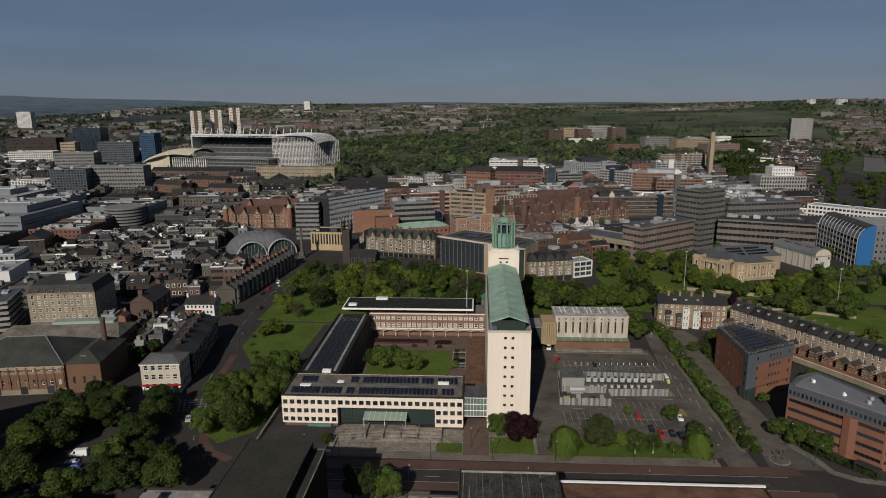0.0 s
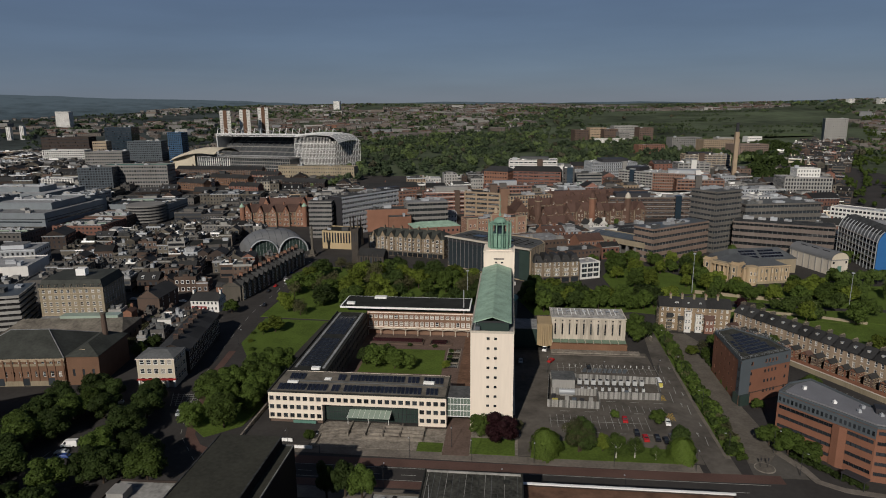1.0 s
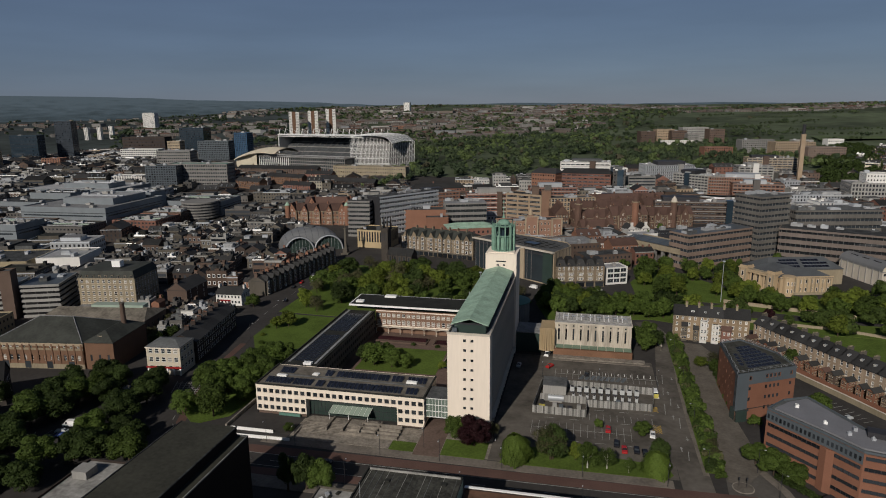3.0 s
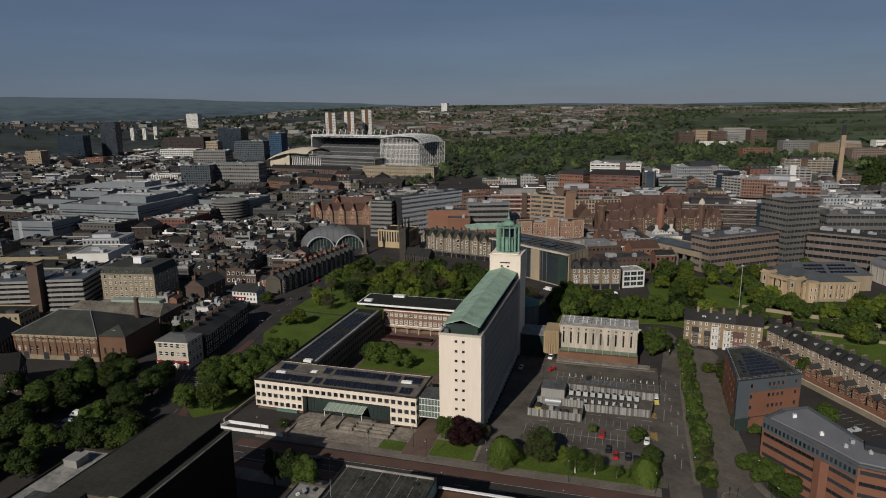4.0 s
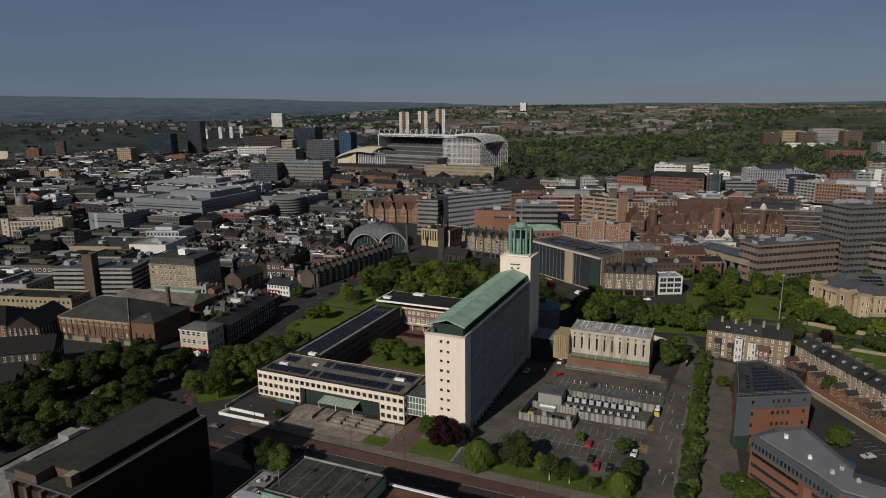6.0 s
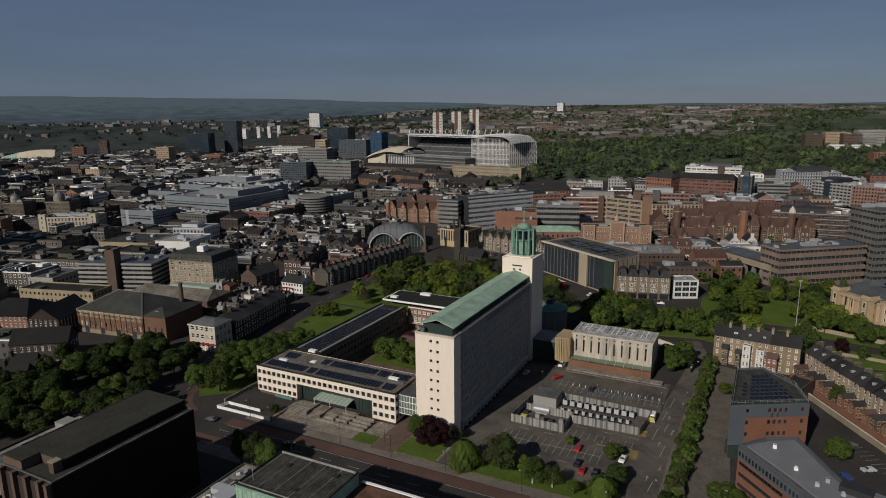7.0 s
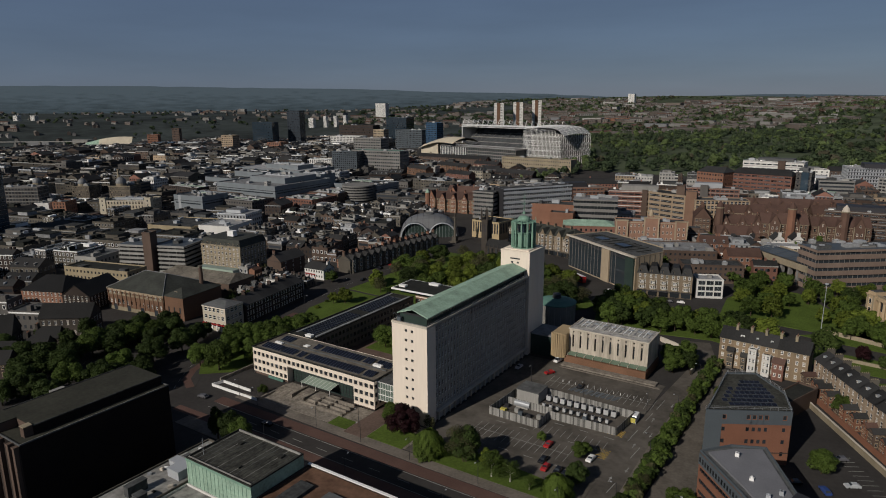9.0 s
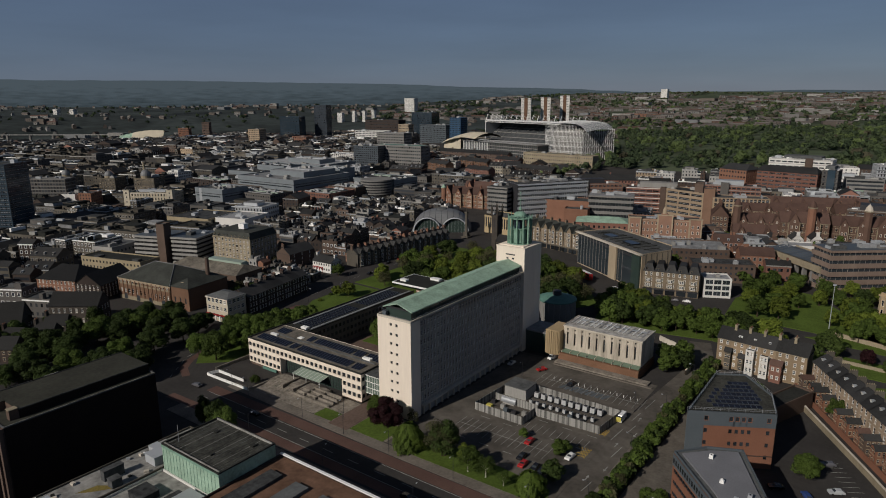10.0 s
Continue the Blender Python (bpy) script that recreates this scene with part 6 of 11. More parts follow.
building("church", "sooty stone church with steep slate roof", "church", -194, 145, 50, 26, 14, 9, 1, 3.2, sootstone, "pitch", slate_black, (1.1, 3.5), "plain", "flr", rh=8)
building("gabled_house", "dark stone gabled house with slate roof", "house", -172, 172, 40, 10, 8, 6.5, 2, 2.5, sootstone, "pitch", slate_black, (0.9, 1.3), "sash", "flr", rh=4, chim=1)
building("gabled_house", "dark stone gabled house with slate roof", "house", -187, 160, 40, 9, 10, 6.5, 2, 2.5, sootstone, "pitch", slate_black, (0.9, 1.3), "sash", "flr", rh=4, chim=1)
for i, (x, y, rot) in enumerate(((-168, 152, 34), (-160, 162, 34), (-176, 140, 34), (-186, 128, 34), (-158, 146, 34))):
    building("gabled_house", "sooty stone gabled house with slate roof and chimney", "house", x, y, rot, 9, 9, 6.5 + i % 2, 2, 2.5, sootstone if i % 2 else brick_dk, "pitch", slate_black, (0.9, 1.3), "sash", "fr", rh=4.2, chim=1, mode="joined")
building("gable_house", "tall brown brick gable-ended house", "house", -187, 323.5, 2, 12.5, 22, 9.5, 3, 6, brick_br, "pitch", slate, (0.9, 1.3), "sash", "r", rh=4.5, axis="y", chim=2)
building("white_inn", "white rendered inn with red signs and slate roof", "pub", -160, 330.3, 2, 16, 10, 6.6, 2, 2.1, render_wh, "pitch", slate, (1.0, 1.4), "dark", "flr", rh=3.2, chim=2)
inn = thing("shopfront", -160, 330.3, 0, 2, "red painted inn shopfront band", "shopfront")
part("fascia", Geo().box(0.5, 9, -0.3, -0.05, 2.6, 3.3), mat("red_sign", (0.22, 0.02, 0.02), var=0.05), inn)
for q in range(4):
    part("pilaster", Geo().box(0.6 + q * 2.7, 0.9 + q * 2.7, -0.25, -0.05, 0, 2.6), mat("red_sign", (0.22, 0.02, 0.02), var=0.05), inn)
for i in range(15):
    building("terraced_house", "stone town house with slate roof and orange chimney pots", "house", -151.5 + i * 0.62, 353 + i * 6.1, -6, 11.5, 6.1, 9.0, 3, 2.4, sandark, "pitch", slate, (1.0, 1.7), "sash", "r", group="crescent houses", rh=3.3, axis="y", chim=2, mode="parts", cmat=brick_or if i % 2 else brick_br)
    hx_, hy_ = -151.5 + i * 0.62 + 11.5 * math.cos(radians(-6)), 353 + i * 6.1 + 11.5 * math.sin(radians(-6))
    gd_ = thing("gabled_dormer", hx_, hy_, 0, 84, "stone gabled bay with dormer on the terrace front", "building bay", "crescent bays")
    bg_ = Geo().box(1.6, 4.4, -0.9, 0.1, -1, 9.6)
    bg_.poly([(1.6, -0.9, 9.6), (4.4, -0.9, 9.6), (3.0, -0.9, 12.0)])
    part("bay", bg_, fac_stone if i % 3 else sandark, gd_)
    br_ = Geo()
    br_.poly([(1.3, -1.1, 9.4), (3.0, -1.1, 12.2), (3.0, 4.5, 12.2), (1.3, 4.5, 9.4)][::-1])
    br_.poly([(3.0, -1.1, 12.2), (4.7, -1.1, 9.4), (4.7, 4.5, 9.4), (3.0, 4.5, 12.2)][::-1])
    part("roof", br_, slate, gd_)
    for z_ in (1.0, 4.0, 7.0):
        part("window", window_mesh(1.7, 1.9, "sash"), None, gd_, m=Matrix.Translation((3.0, -0.94, z_)))
    if i % 3 == 1:
        building("back_extension", "orange brick rear wing of the terrace", "house extension", -159 + i * 0.62, 353 + i * 6.1, -6, 7, 5, 6.5, 2, 2.4, brick_or, "pitch", slate, (0.8, 1.2), "sash", "f", rh=1.8)

# ---- station with its vaulted metal shell ----
stn = thing("metro_station", -172, 491, 0, 33, "station hall under a smooth grey metal shell with two glazed arches", "station")
FOOT.append((-202, 462, 0, 62, 60))
shell = Geo()
NU, NV = 20, 12
hull = lambda u, v: (25 * u, 17 * v, 16.5 * (1 - abs(u) ** 2.8) ** 0.6 * (1 - abs(v) ** 3.2) ** 0.5)
for i in range(NU):
    for j in range(NV):
        u0_, u1_, v0_, v1_ = -1 + 2 * i / NU, -1 + 2 * (i + 1) / NU, -1 + 2 * j / NV, -1 + 2 * (j + 1) / NV
        shell.poly([hull(u0_, v0_), hull(u1_, v0_), hull(u1_, v1_), hull(u0_, v1_)])
sh_me = shell.mesh("shell_roof", shellgrey)
sh_me.polygons.foreach_set("use_smooth", [True] * len(sh_me.polygons))
part("shell_roof", sh_me, None, stn)
part("roof_vent", Geo().cyl(0, 0, 15.8, 17.4, 4.5, 4.2, 16), felt, stn, "round vent on the shell")
for i in range(1, 10):
    sm = Geo()
    for j in range(NV):
        p0, p1 = hull(-1 + 2 * i / 10, -1 + 2 * j / NV), hull(-1 + 2 * i / 10, -1 + 2 * (j + 1) / NV)
        sm.beam(Vector(p0) + Vector((0, 0, 0.05)), Vector(p1) + Vector((0, 0, 0.05)), 0.14)
    part("shell_seam", sm, metal_dk, stn)
for cx in (-11.5, 11.5):
    gl, ar, bv = Geo(), Geo(), Geo()
    AR = lambda k, q=0.0: (cx - (10.6 + q) * math.cos(math.pi * k / 16), 11.6 * math.sin(math.pi * k / 16) + q)
    gl.poly([(AR(k)[0], -18.6, AR(k)[1]) for k in range(17)])
    part("arched_window", gl, glass_gr, stn)
    for k in range(16):
        (xa, za), (xb, zb) = AR(k, 0.6), AR(k + 1, 0.6)
        bv.poly([(xa, -20.5, za), (xb, -20.5, zb), (xb, -6, zb), (xa, -6, za)])
        ar.beam((xa, -20.5, za), (xb, -20.5, zb), 0.55, 0, 6)
    part("vault", bv, shellgrey, stn)
    part("arch_rim", ar, metal_lt, stn, "pale arch rim")
    for q in range(-3, 4):
        part("glazing_bar", Geo().box(cx + q * 2.6 - 0.08, cx + q * 2.6 + 0.08, -18.8, -18.62, 0, 11.4 * math.sqrt(max(0, 1 - (q * 2.6 / 10.6) ** 2))), metal_lt, stn)
building("ticket_hall", "dark flat-roofed hall beside the station shell", "hall", -226, 455, 18, 30, 24, 9, 2, 6, conc_dk, rmat=felt_dk, win=(3, 1.4), sides="fr", clutter=3)

# ---- sooty church and war memorial in the park ----
chm = thing("church_with_tower", -92, 452, 0, -10, "sooty gothic church with pinnacled square tower", "church")
FOOT.append((-102, 440, 0, 40, 30))
nave = Geo().box(0, 20, -4.5, 5.5, -1.5, 6.5)
nave.poly([(20, -4.5, 6.5), (20, 5.5, 6.5), (20, 0.5, 11)])
part("nave", nave, sootstone, chm)
rg = Geo()
rg.poly([(0, -4.9, 6.3), (20.3, -4.9, 6.3), (20.3, 0.5, 11.2), (0, 0.5, 11.2)])
rg.poly([(20.3, 5.9, 6.3), (0, 5.9, 6.3), (0, 0.5, 11.2), (20.3, 0.5, 11.2)])
part("roof", rg, slate, chm)
part("tower", Geo().box(-5.5, 0, -2.2, 3.2, -1.5, 25), sootstone, chm)
for a in (-5.5, 0):
    for b in (-2.2, 3.2):
        part("pinnacle", Geo().cyl(a, b, 24, 29.5, 0.8, 0.7, 6).cyl(a, b, 29.5, 34, 0.8, 0.05, 6), sootstone, chm)
for i in range(5):
    part("window", window_mesh(1.3, 4.5, "plain"), None, chm, m=Matrix.Translation((3 + i * 3.7, -4.53, 1)))
    part("buttress", Geo().box(0.6 + i * 3.7, 1.3 + i * 3.7, -5.5, -4.5, -1, 5.5).cyl(0.95 + i * 3.7, -5.0, 5.5, 8.5, 0.4, 0.05, 5), sootstone, chm)
for i in (-4.2, -2.75, -1.3):
    part("louvre", Geo().box(i - 0.35, i + 0.35, -2.26, -2.203, 16, 22), metal_dk, chm)
mem = thing("war_memorial", -133, 470, 0, 0, "tall pale stone memorial column with statue", "monument")
part("base", Geo().box(-3, 3, -3, 3, 0, 1.5).box(-1.8, 1.8, -1.8, 1.8, 1.5, 5), sandark, mem)
part("column", Geo().cyl(0, 0, 5, 20, 1.1, 0.9, 12).box(-1.2, 1.2, -1.2, 1.2, 20, 20.8), sandark, mem)
part("figure", Geo().cyl(0, 0, 20.8, 24.5, 0.7, 0.25, 8), sootstone, mem)

# ---- university and hospital blocks north of the park ----
building("old_library", "gold stone library front with tall pillars", "library", -133, 497, -6, 27, 22, 14, 1, 2.4, goldrender, rmat=felt_dk, win=(1.3, 9.5), sides="fr", clutter=2, sill=0.3, base=1)
building("stone_faculty", "victorian sandstone faculty block with slate roof", "college", -92, 482, -14, 62, 20, 14.5, 4, 3.2, fac_stone, "pitch", roof_green, (1.5, 2.1), "sash", "fr", rh=4.8, hip=6, chim=7, cornice=sandmid)
for i in range(8):
    fg = thing("faculty_gable", -92, 482, 0, -14, "stone gable bay with tall windows on the faculty front", "building bay")
    gx_ = 3 + i * 7.4
    gg_ = Geo().box(gx_, gx_ + 4.2, -0.9, 0.2, -1, 14.8)
    gg_.poly([(gx_, -0.9, 14.8), (gx_ + 4.2, -0.9, 14.8), (gx_ + 2.1, -0.9, 18.6)])
    part("wall", gg_, fac_stone, fg)
    gr_ = Geo()
    gr_.poly([(gx_ - 0.3, -1.2, 14.6), (gx_ + 2.1, -1.2, 18.9), (gx_ + 2.1, 7, 18.9), (gx_ - 0.3, 7, 14.6)][::-1])
    gr_.poly([(gx_ + 2.1, -1.2, 18.9), (gx_ + 4.5, -1.2, 14.6), (gx_ + 4.5, 7, 14.6), (gx_ + 2.1, 7, 18.9)][::-1])
    part("roof", gr_, roof_green, fg)
    for z_ in (4.6, 8.2, 11.8):
        part("window", window_mesh(2.0, 2.3, "sash"), None, fg, m=Matrix.Translation((gx_ + 2.1, -0.94, z_)))
front_row = thing("shopfront", -92, 482, 0, -14, "row of dark shopfronts along the stone faculty", "shopfront")
for i in range(15):
    part("glazing", Geo().box(1 + i * 4.05, 4.4 + i * 4.05, -1.15, -0.95, 0.3, 3.2), glass, front_row)
part("fascia", Geo().box(0.5, 61.5, -1.25, -0.95, 3.2, 4.0), sandark, front_row)
building("brick_hall", "plain red brick hall with blank walls", "hall", -117, 566, 14, 48, 22, 19.5, 1, 60, brick_or, sides="", rmat=felt, clutter=3)
building("brick_hall", "lower red brick wing of the blank hall", "hall", -90, 557, 14, 20, 14, 15, 1, 60, brick_or, sides="", rmat=felt, clutter=1)
ob_ = banded("office_slab", "long pale office slab with dark ribbon windows", -128, 543, 56, 71, 16, 34, 8, metal_lt, 7, felt, "office building", glass_slate, 0.5, 1.9, white_paint)
part("end_wall", Geo().box(-0.25, -0.02, 0, 16, -1.5, 34.9), metal_dk, ob_, "charcoal clad end wall")
banded("office_slab", "brown-grey window-gridded end office block", -156, 537, 4, 20, 40, 31, 8, conc_mid, 4, felt, "office building", glass, 0.55, 2.0, concrete)
banded("library_block", "grey library block with dark window bands and pale roof rim", -76, 575, 18, 38, 24, 25, 5, conc_mid, 6, felt_lt, "library", glass, 0.5, 2.4)
building("brick_student_union", "symmetrical red brick building with stone quoins", "college", -18, 517, 22, 51, 16, 20.5, 4, 3.0, brick_pink, rmat=felt, win=(1.3, 2.1), style="stone", sides="flr", clutter=4, cornice=sand)
for bx, bw_, bh in ((-0.4, 9, 21.6), (20, 11, 24.0), (42.4, 9, 21.6)):
    ub = thing("union_bay", -18, 517, 0, 22, "projecting pink brick bay with pale stone quoins", "building bay")
    part("wall", Geo().box(bx, bx + bw_, -1.6, -0.02, -1, bh), brick_pink, ub)
    for q in (bx, bx + bw_ - 0.9):
        part("quoin", Geo().box(q - 0.04, q + 0.94, -1.66, -0.02, -1, bh), sand, ub)
    part("cornice", Geo().box(bx - 0.3, bx + bw_ + 0.3, -1.9, 0.6, bh, bh + 0.7), sand, ub)
    for z in (2, 6.4, 10.8, 15):
        for s in (0.3, 0.7):
            part("window", window_mesh(1.4, 2.3, "stone"), None, ub, m=Matrix.Translation((bx + bw_ * s, -1.64, z)))
cup = thing("clock_cupola", 5, 527, 23, 22, "small brick turret with stone cupola", "tower")
part("shaft", Geo().box(-2.2, 2.2, -2.2, 2.2, -8, 2.4), brick_pink, cup)
part("cupola", Geo().cyl(0, 0, 2.4, 5.5, 1.6, 1.5, 8).cyl(0, 0, 5.5, 8, 1.5, 0.05, 8), sand, cup)
building("copper_roofed_hall", "low hall under pale copper roof", "hall", -62, 520, 22, 40, 22, 13, 2, 4, brick, "pitch", copper, (1.5, 2), "dark", "fr", rh=3, hip=8)
kb = prism_block("business_school", "dark glazed office with buff stone fins and ends", "office building", [(-27, 447), (30, 407), (40, 428), (37, 440), (-10, 472)], 21.5, sand, felt, 5, 3.4, (2.6, 3.4), "steel", sides=[], sill=0.1, recess=0.5)[0]
gd = Vector((57, -40)).normalized()
gn = Vector((gd.y, -gd.x))
part("glass_front", Geo().obox(*(gd * 33.6 + gn * 0.35), 1.0, 66, 0.5, 19.5, math.atan2(-40, 57)), glass_slate, kb, "dark glazed curtain wall")
for i in range(15):
    part("fin", Geo().obox(*(gd * (1.5 + i * 3.6) + gn * 0.75), 1.0, 0.12, 0.35, 19.5, math.atan2(-40, 57)), conc_mid, kb)
for t in (0.61,):
    a = Vector((0, 0)).lerp(Vector((57, -40)), t)
    part("stone_slab", Geo().obox(a.x - 0.6, a.y - 0.9, 0.5, 7.5, 1.1, 20.5, math.atan2(-40, 57)), sand, kb, "buff stone slab")
part("roof_slot", Geo().obox(*(gd * 33.6 + gn * 0.1), 18.6, 67.5, 1.2, 1.4, math.atan2(-40, 57)), metal_dk, kb, "dark slot below the roof edge")
part("roof_edge", Geo().obox(*(gd * 34.2 + gn * 0.6), 21.3, 71, 2.6, 0.7, math.atan2(-40, 57)), stone_grey, kb, "pale oversailing roof edge")
for i in range(19):
    c_ = gd * (6 + i * 3.1) - gn * 14.5
    part("roof_rib", Geo().obox(c_.x, c_.y, 21.5, 0.35, 17 if 3 < i < 17 else 11, 0.5, math.atan2(-40, 57)), felt_dk if i % 2 else felt, kb)
for t_, w_ in ((20, 9), (42, 10)):
    c_ = gd * t_ - gn * 12
    part("rooflight", Geo().obox(c_.x, c_.y, 21.6, w_, 6, 0.9, math.atan2(-40, 57)), glass, kb, "dark sunk rooflight")
for i in range(5):
    q_ = Vector((57, -40)) + Vector((10, 21)) * (0.12 + i * 0.19)
    part("stone_joint", Geo().obox(q_.x + 0.03, q_.y - 0.02, 0, 0.25, 0.3, 21.3, math.atan2(21, 10)), sandark, kb)
part("corner_glazing", Geo().obox(*(gd * 65.3 + gn * 0.7), 1.0, 7.5, 1.0, 19.5, math.atan2(-40, 57)), glass_gr, kb, "glazed corner bay")
for i in range(5):
    building("victorian_shop_house", "ornate sooty stone shop terrace with gables", "house", 32 + i * 5.85, 404.8 + i * 1.35, 13, 6.0, 13, 13.4, 4, 2.8, fac_stone, rmat=slate, win=(1.1, 1.9), style="sash", sides="f" if i else "fl", group="shop terrace", rh=4.2, roof="mansard")
    sf_ = thing("shopfront", 32 + i * 5.85, 404.8 + i * 1.35, 0, 13, "dark shopfront with white bay windows above", "shopfront")
    part("fascia", Geo().box(0.2, 5.7, -0.5, -0.05, 2.9, 3.7), metal_dk, sf_)
    part("glazing", Geo().box(0.5, 5.4, -0.25, -0.05, 0.3, 2.9), glass, sf_)
    part("bay", Geo().prism([(1.3, -0.05), (1.7, -0.7), (4.1, -0.7), (4.5, -0.05)], 4.0, 9.8), sandmid, sf_, "stone two-storey bay with white windows")
    for z_ in (4.7, 7.6):
        for x_ in (2.2, 3.6):
            part("window", window_mesh(1.0, 1.7, "sash"), None, sf_, m=Matrix.Translation((x_ + (0.08 if x_ < 3 else -0.08), -0.74, z_)))
building("white_framed_shop", "white framed modern shop with large panes", "shop", 62.7, 416.4, 25, 14.5, 12, 10.5, 3, 4.6, render_wh, rmat=felt_lt, win=(3.9, 2.5), style="steel", sides="f", clutter=1, sill=0.2)
building("flat_roofed_block", "low university block with pale flat roof", "college", 20, 470, 24, 44, 30, 12, 3, 3, brick_br, rmat=felt_lt, win=(1.3, 1.5), sides="flr", clutter=5, mode="joined")
building("flat_roofed_block", "low university block with pale flat roof", "college", 48, 446, 24, 36, 16, 11, 3, 3, brick_br, rmat=felt, win=(1.3, 1.5), sides="flr", clutter=3, mode="joined")
# the gothic college: several ranges of unlike height, set back and forth, with cross gables
def gothic(x, y, rot, w, d, h, rh, gables, depth=2.0, chim=4, lab="maroon brick gothic college range with steep tiled roof", wm=None, rm=None):
    wm, rm = wm or brickmaroon, rm or tile_red
    ar = building("gothic_college", lab, "college", x, y, rot, w, d, h, max(2, int(h / 4.4)), 3.3, wm, "pitch", rm, (1.5, 2.3), "stone", "flr", rh=rh, hip=0, chim=chim, mode="joined")
    part("string_course", Geo().box(-0.1, w + 0.1, -0.14, 0, h * 0.5 - 0.2, h * 0.5 + 0.25).box(-0.15, w + 0.15, -0.2, 0, h - 0.7, h - 0.1), sandmid, ar, "stone string course and cornice")
    for gx, gw in gables:
        part("coping", Geo().box(gx - 0.15, gx + 0.35, -depth - 0.12, -depth + 0.5, -0.5, h + 0.6).box(gx + gw - 0.35, gx + gw + 0.15, -depth - 0.12, -depth + 0.5, -0.5, h + 0.6), sandmid, ar, "pale stone quoins")
        top = h + gw * 0.95
        gg = Geo().box(gx, gx + gw, -depth, 0.3, -1, h)
        gg.poly([(gx, -depth, h), (gx + gw, -depth, h), (gx + gw / 2, -depth, top)])
        part("gable_bay", gg, wm, ar)
        rr = Geo()
        for a, b in ((gx - 0.3, gx + gw / 2), (gx + gw / 2, gx + gw + 0.3)):
            za, zb = (h - 0.3, top + 0.2) if b == gx + gw / 2 else (top + 0.2, h - 0.3)
            rr.poly([(a, -depth - 0.3, za), (b, -depth - 0.3, zb), (b, d * 0.5, zb), (a, d * 0.5, za)])
        part("gable_roof", rr, rm, ar)
        for z in range(int(h / 4.4)):
            for s in (0.3, 0.7):
                part("window", window_mesh(1.3, 2.2, "stone"), None, ar, m=Matrix.Translation((gx + gw * s, -depth - 0.04, 1.5 + z * 4.4)))
        part("gable_window", window_mesh(1.1, 1.8, "stone"), None, ar, m=Matrix.Translation((gx + gw / 2, -depth - 0.04, h + 0.3)))
    return ar


gothic(40, 592, 20, 36, 15, 12.5, 6.5, ((3, 7), (16, 6), (27, 7)))
gothic(72, 600, 20, 34, 17, 14.5, 7, ((5, 8), (20, 7)), 2.6)
gothic(106, 615, 20, 42, 15, 12.5, 6.5, ((4, 6), (16, 6), (29, 8)))
gothic(36, 622, 20, 66, 16, 16.5, 6.5, ((4, 6), (20, 6), (34, 6), (50, 8)), lab="tall maroon brick gothic college range with red tiled roof")
gothic(104, 648, 20, 40, 16, 16, 6.5, ((6, 7), (24, 7)))
gothic(50, 650, 20, 80, 15, 18, 6.5, ((6, 7), (28, 6), (52, 7), (68, 6)))
gothic(34, 600, 104, 44, 13, 15, 8, (), chim=5)
gothic(46, 566, 22, 30, 12, 9, 6, ((2, 6), (20, 6)), 1.6, 3, "small maroon brick gabled wing of the college")
for tx, ty, hh, mm, lb in ((92, 604, 27, brick_or, "orange brick clock turret"), (127, 622, 25, brickmaroon, "maroon brick corner turret with pale dome"), (42, 590, 26, brickmaroon, "maroon brick corner turret")):
    tw = thing("college_turret", tx, ty, 0, 20, lb + " of the college", "tower")
    part("shaft", Geo().cyl(0, 0, -1, hh, 3.1, 3.0, 8), mm, tw)
    part("cornice", Geo().cyl(0, 0, hh, hh + 0.8, 3.5, 3.5, 8), sandmid, tw)
    part("cap", Geo().cyl(0, 0, hh + 0.8, hh + 3.4, 2.9, 2.2, 8).cyl(0, 0, hh + 3.4, hh + 6, 2.2, 0.2, 8), tile_red if hh != 25 else stone_grey, tw)
for i, (hx, hy) in enumerate(((84, 574), (96, 580), (70, 562))):
    building("gabled_lodge", "small brick lodge with white gable end", "house", hx, hy, 22, 8, 11, 7.5, 2, 3, render_wh if i < 2 else brickmaroon, "pitch", slate, (1.1, 1.6), "dark", "fl", rh=4, axis="y", chim=1)
building("glazed_deck_house", "low dark glazed roof block with white framing", "college", 108, 545, 22, 60, 10, 12, 1, 3.4, metal_dk, rmat=felt, win=(2.6, 2.6), style="steel", sides="flr", clutter=3, base=8, mode="joined")
building("glazed_deck_house", "white framed low block beside the deck", "college", 80, 538, 22, 32, 14, 9, 2, 3.4, render_wh, rmat=felt_lt, win=(2.2, 1.8), style="dark", sides="flr", clutter=4, mode="joined")
building("brick_laboratory", "buff brick laboratory with long window bands", "college", -29, 640, -20, 38, 20, 26.5, 6, 12, brick_buff, rmat=felt, win=(10.8, 1.9), style="steel", sides="fl", clutter=6, mode="joined")
building("stair_tower", "blank brown brick stair tower", "tower", -3, 634, 8, 7, 9, 34, 1, 20, brick_br, sides="", clutter=0)
building("stair_tower", "blank pinkish brick stair tower", "tower", 7, 626, 8, 9, 10, 31, 1, 20, civic_brick, sides="", clutter=0)
building("brick_laboratory", "buff brick laboratory with tall paired windows", "college", 16, 622, 20, 44, 18, 25, 6, 3.0, brick_buff, rmat=felt, win=(2.0, 2.6), style="steel", sides="fl", clutter=5, mode="joined")
banded("concrete_tower", "dark concrete tower of stacked banded storeys", 171, 503, 34, 29, 25, 46, 11, conc_twr, 4)
banded("concrete_block", "brown concrete block with dark window bands", 118, 465, 38, 62, 18, 24, 5, conc_brown, 7, metal_blue)
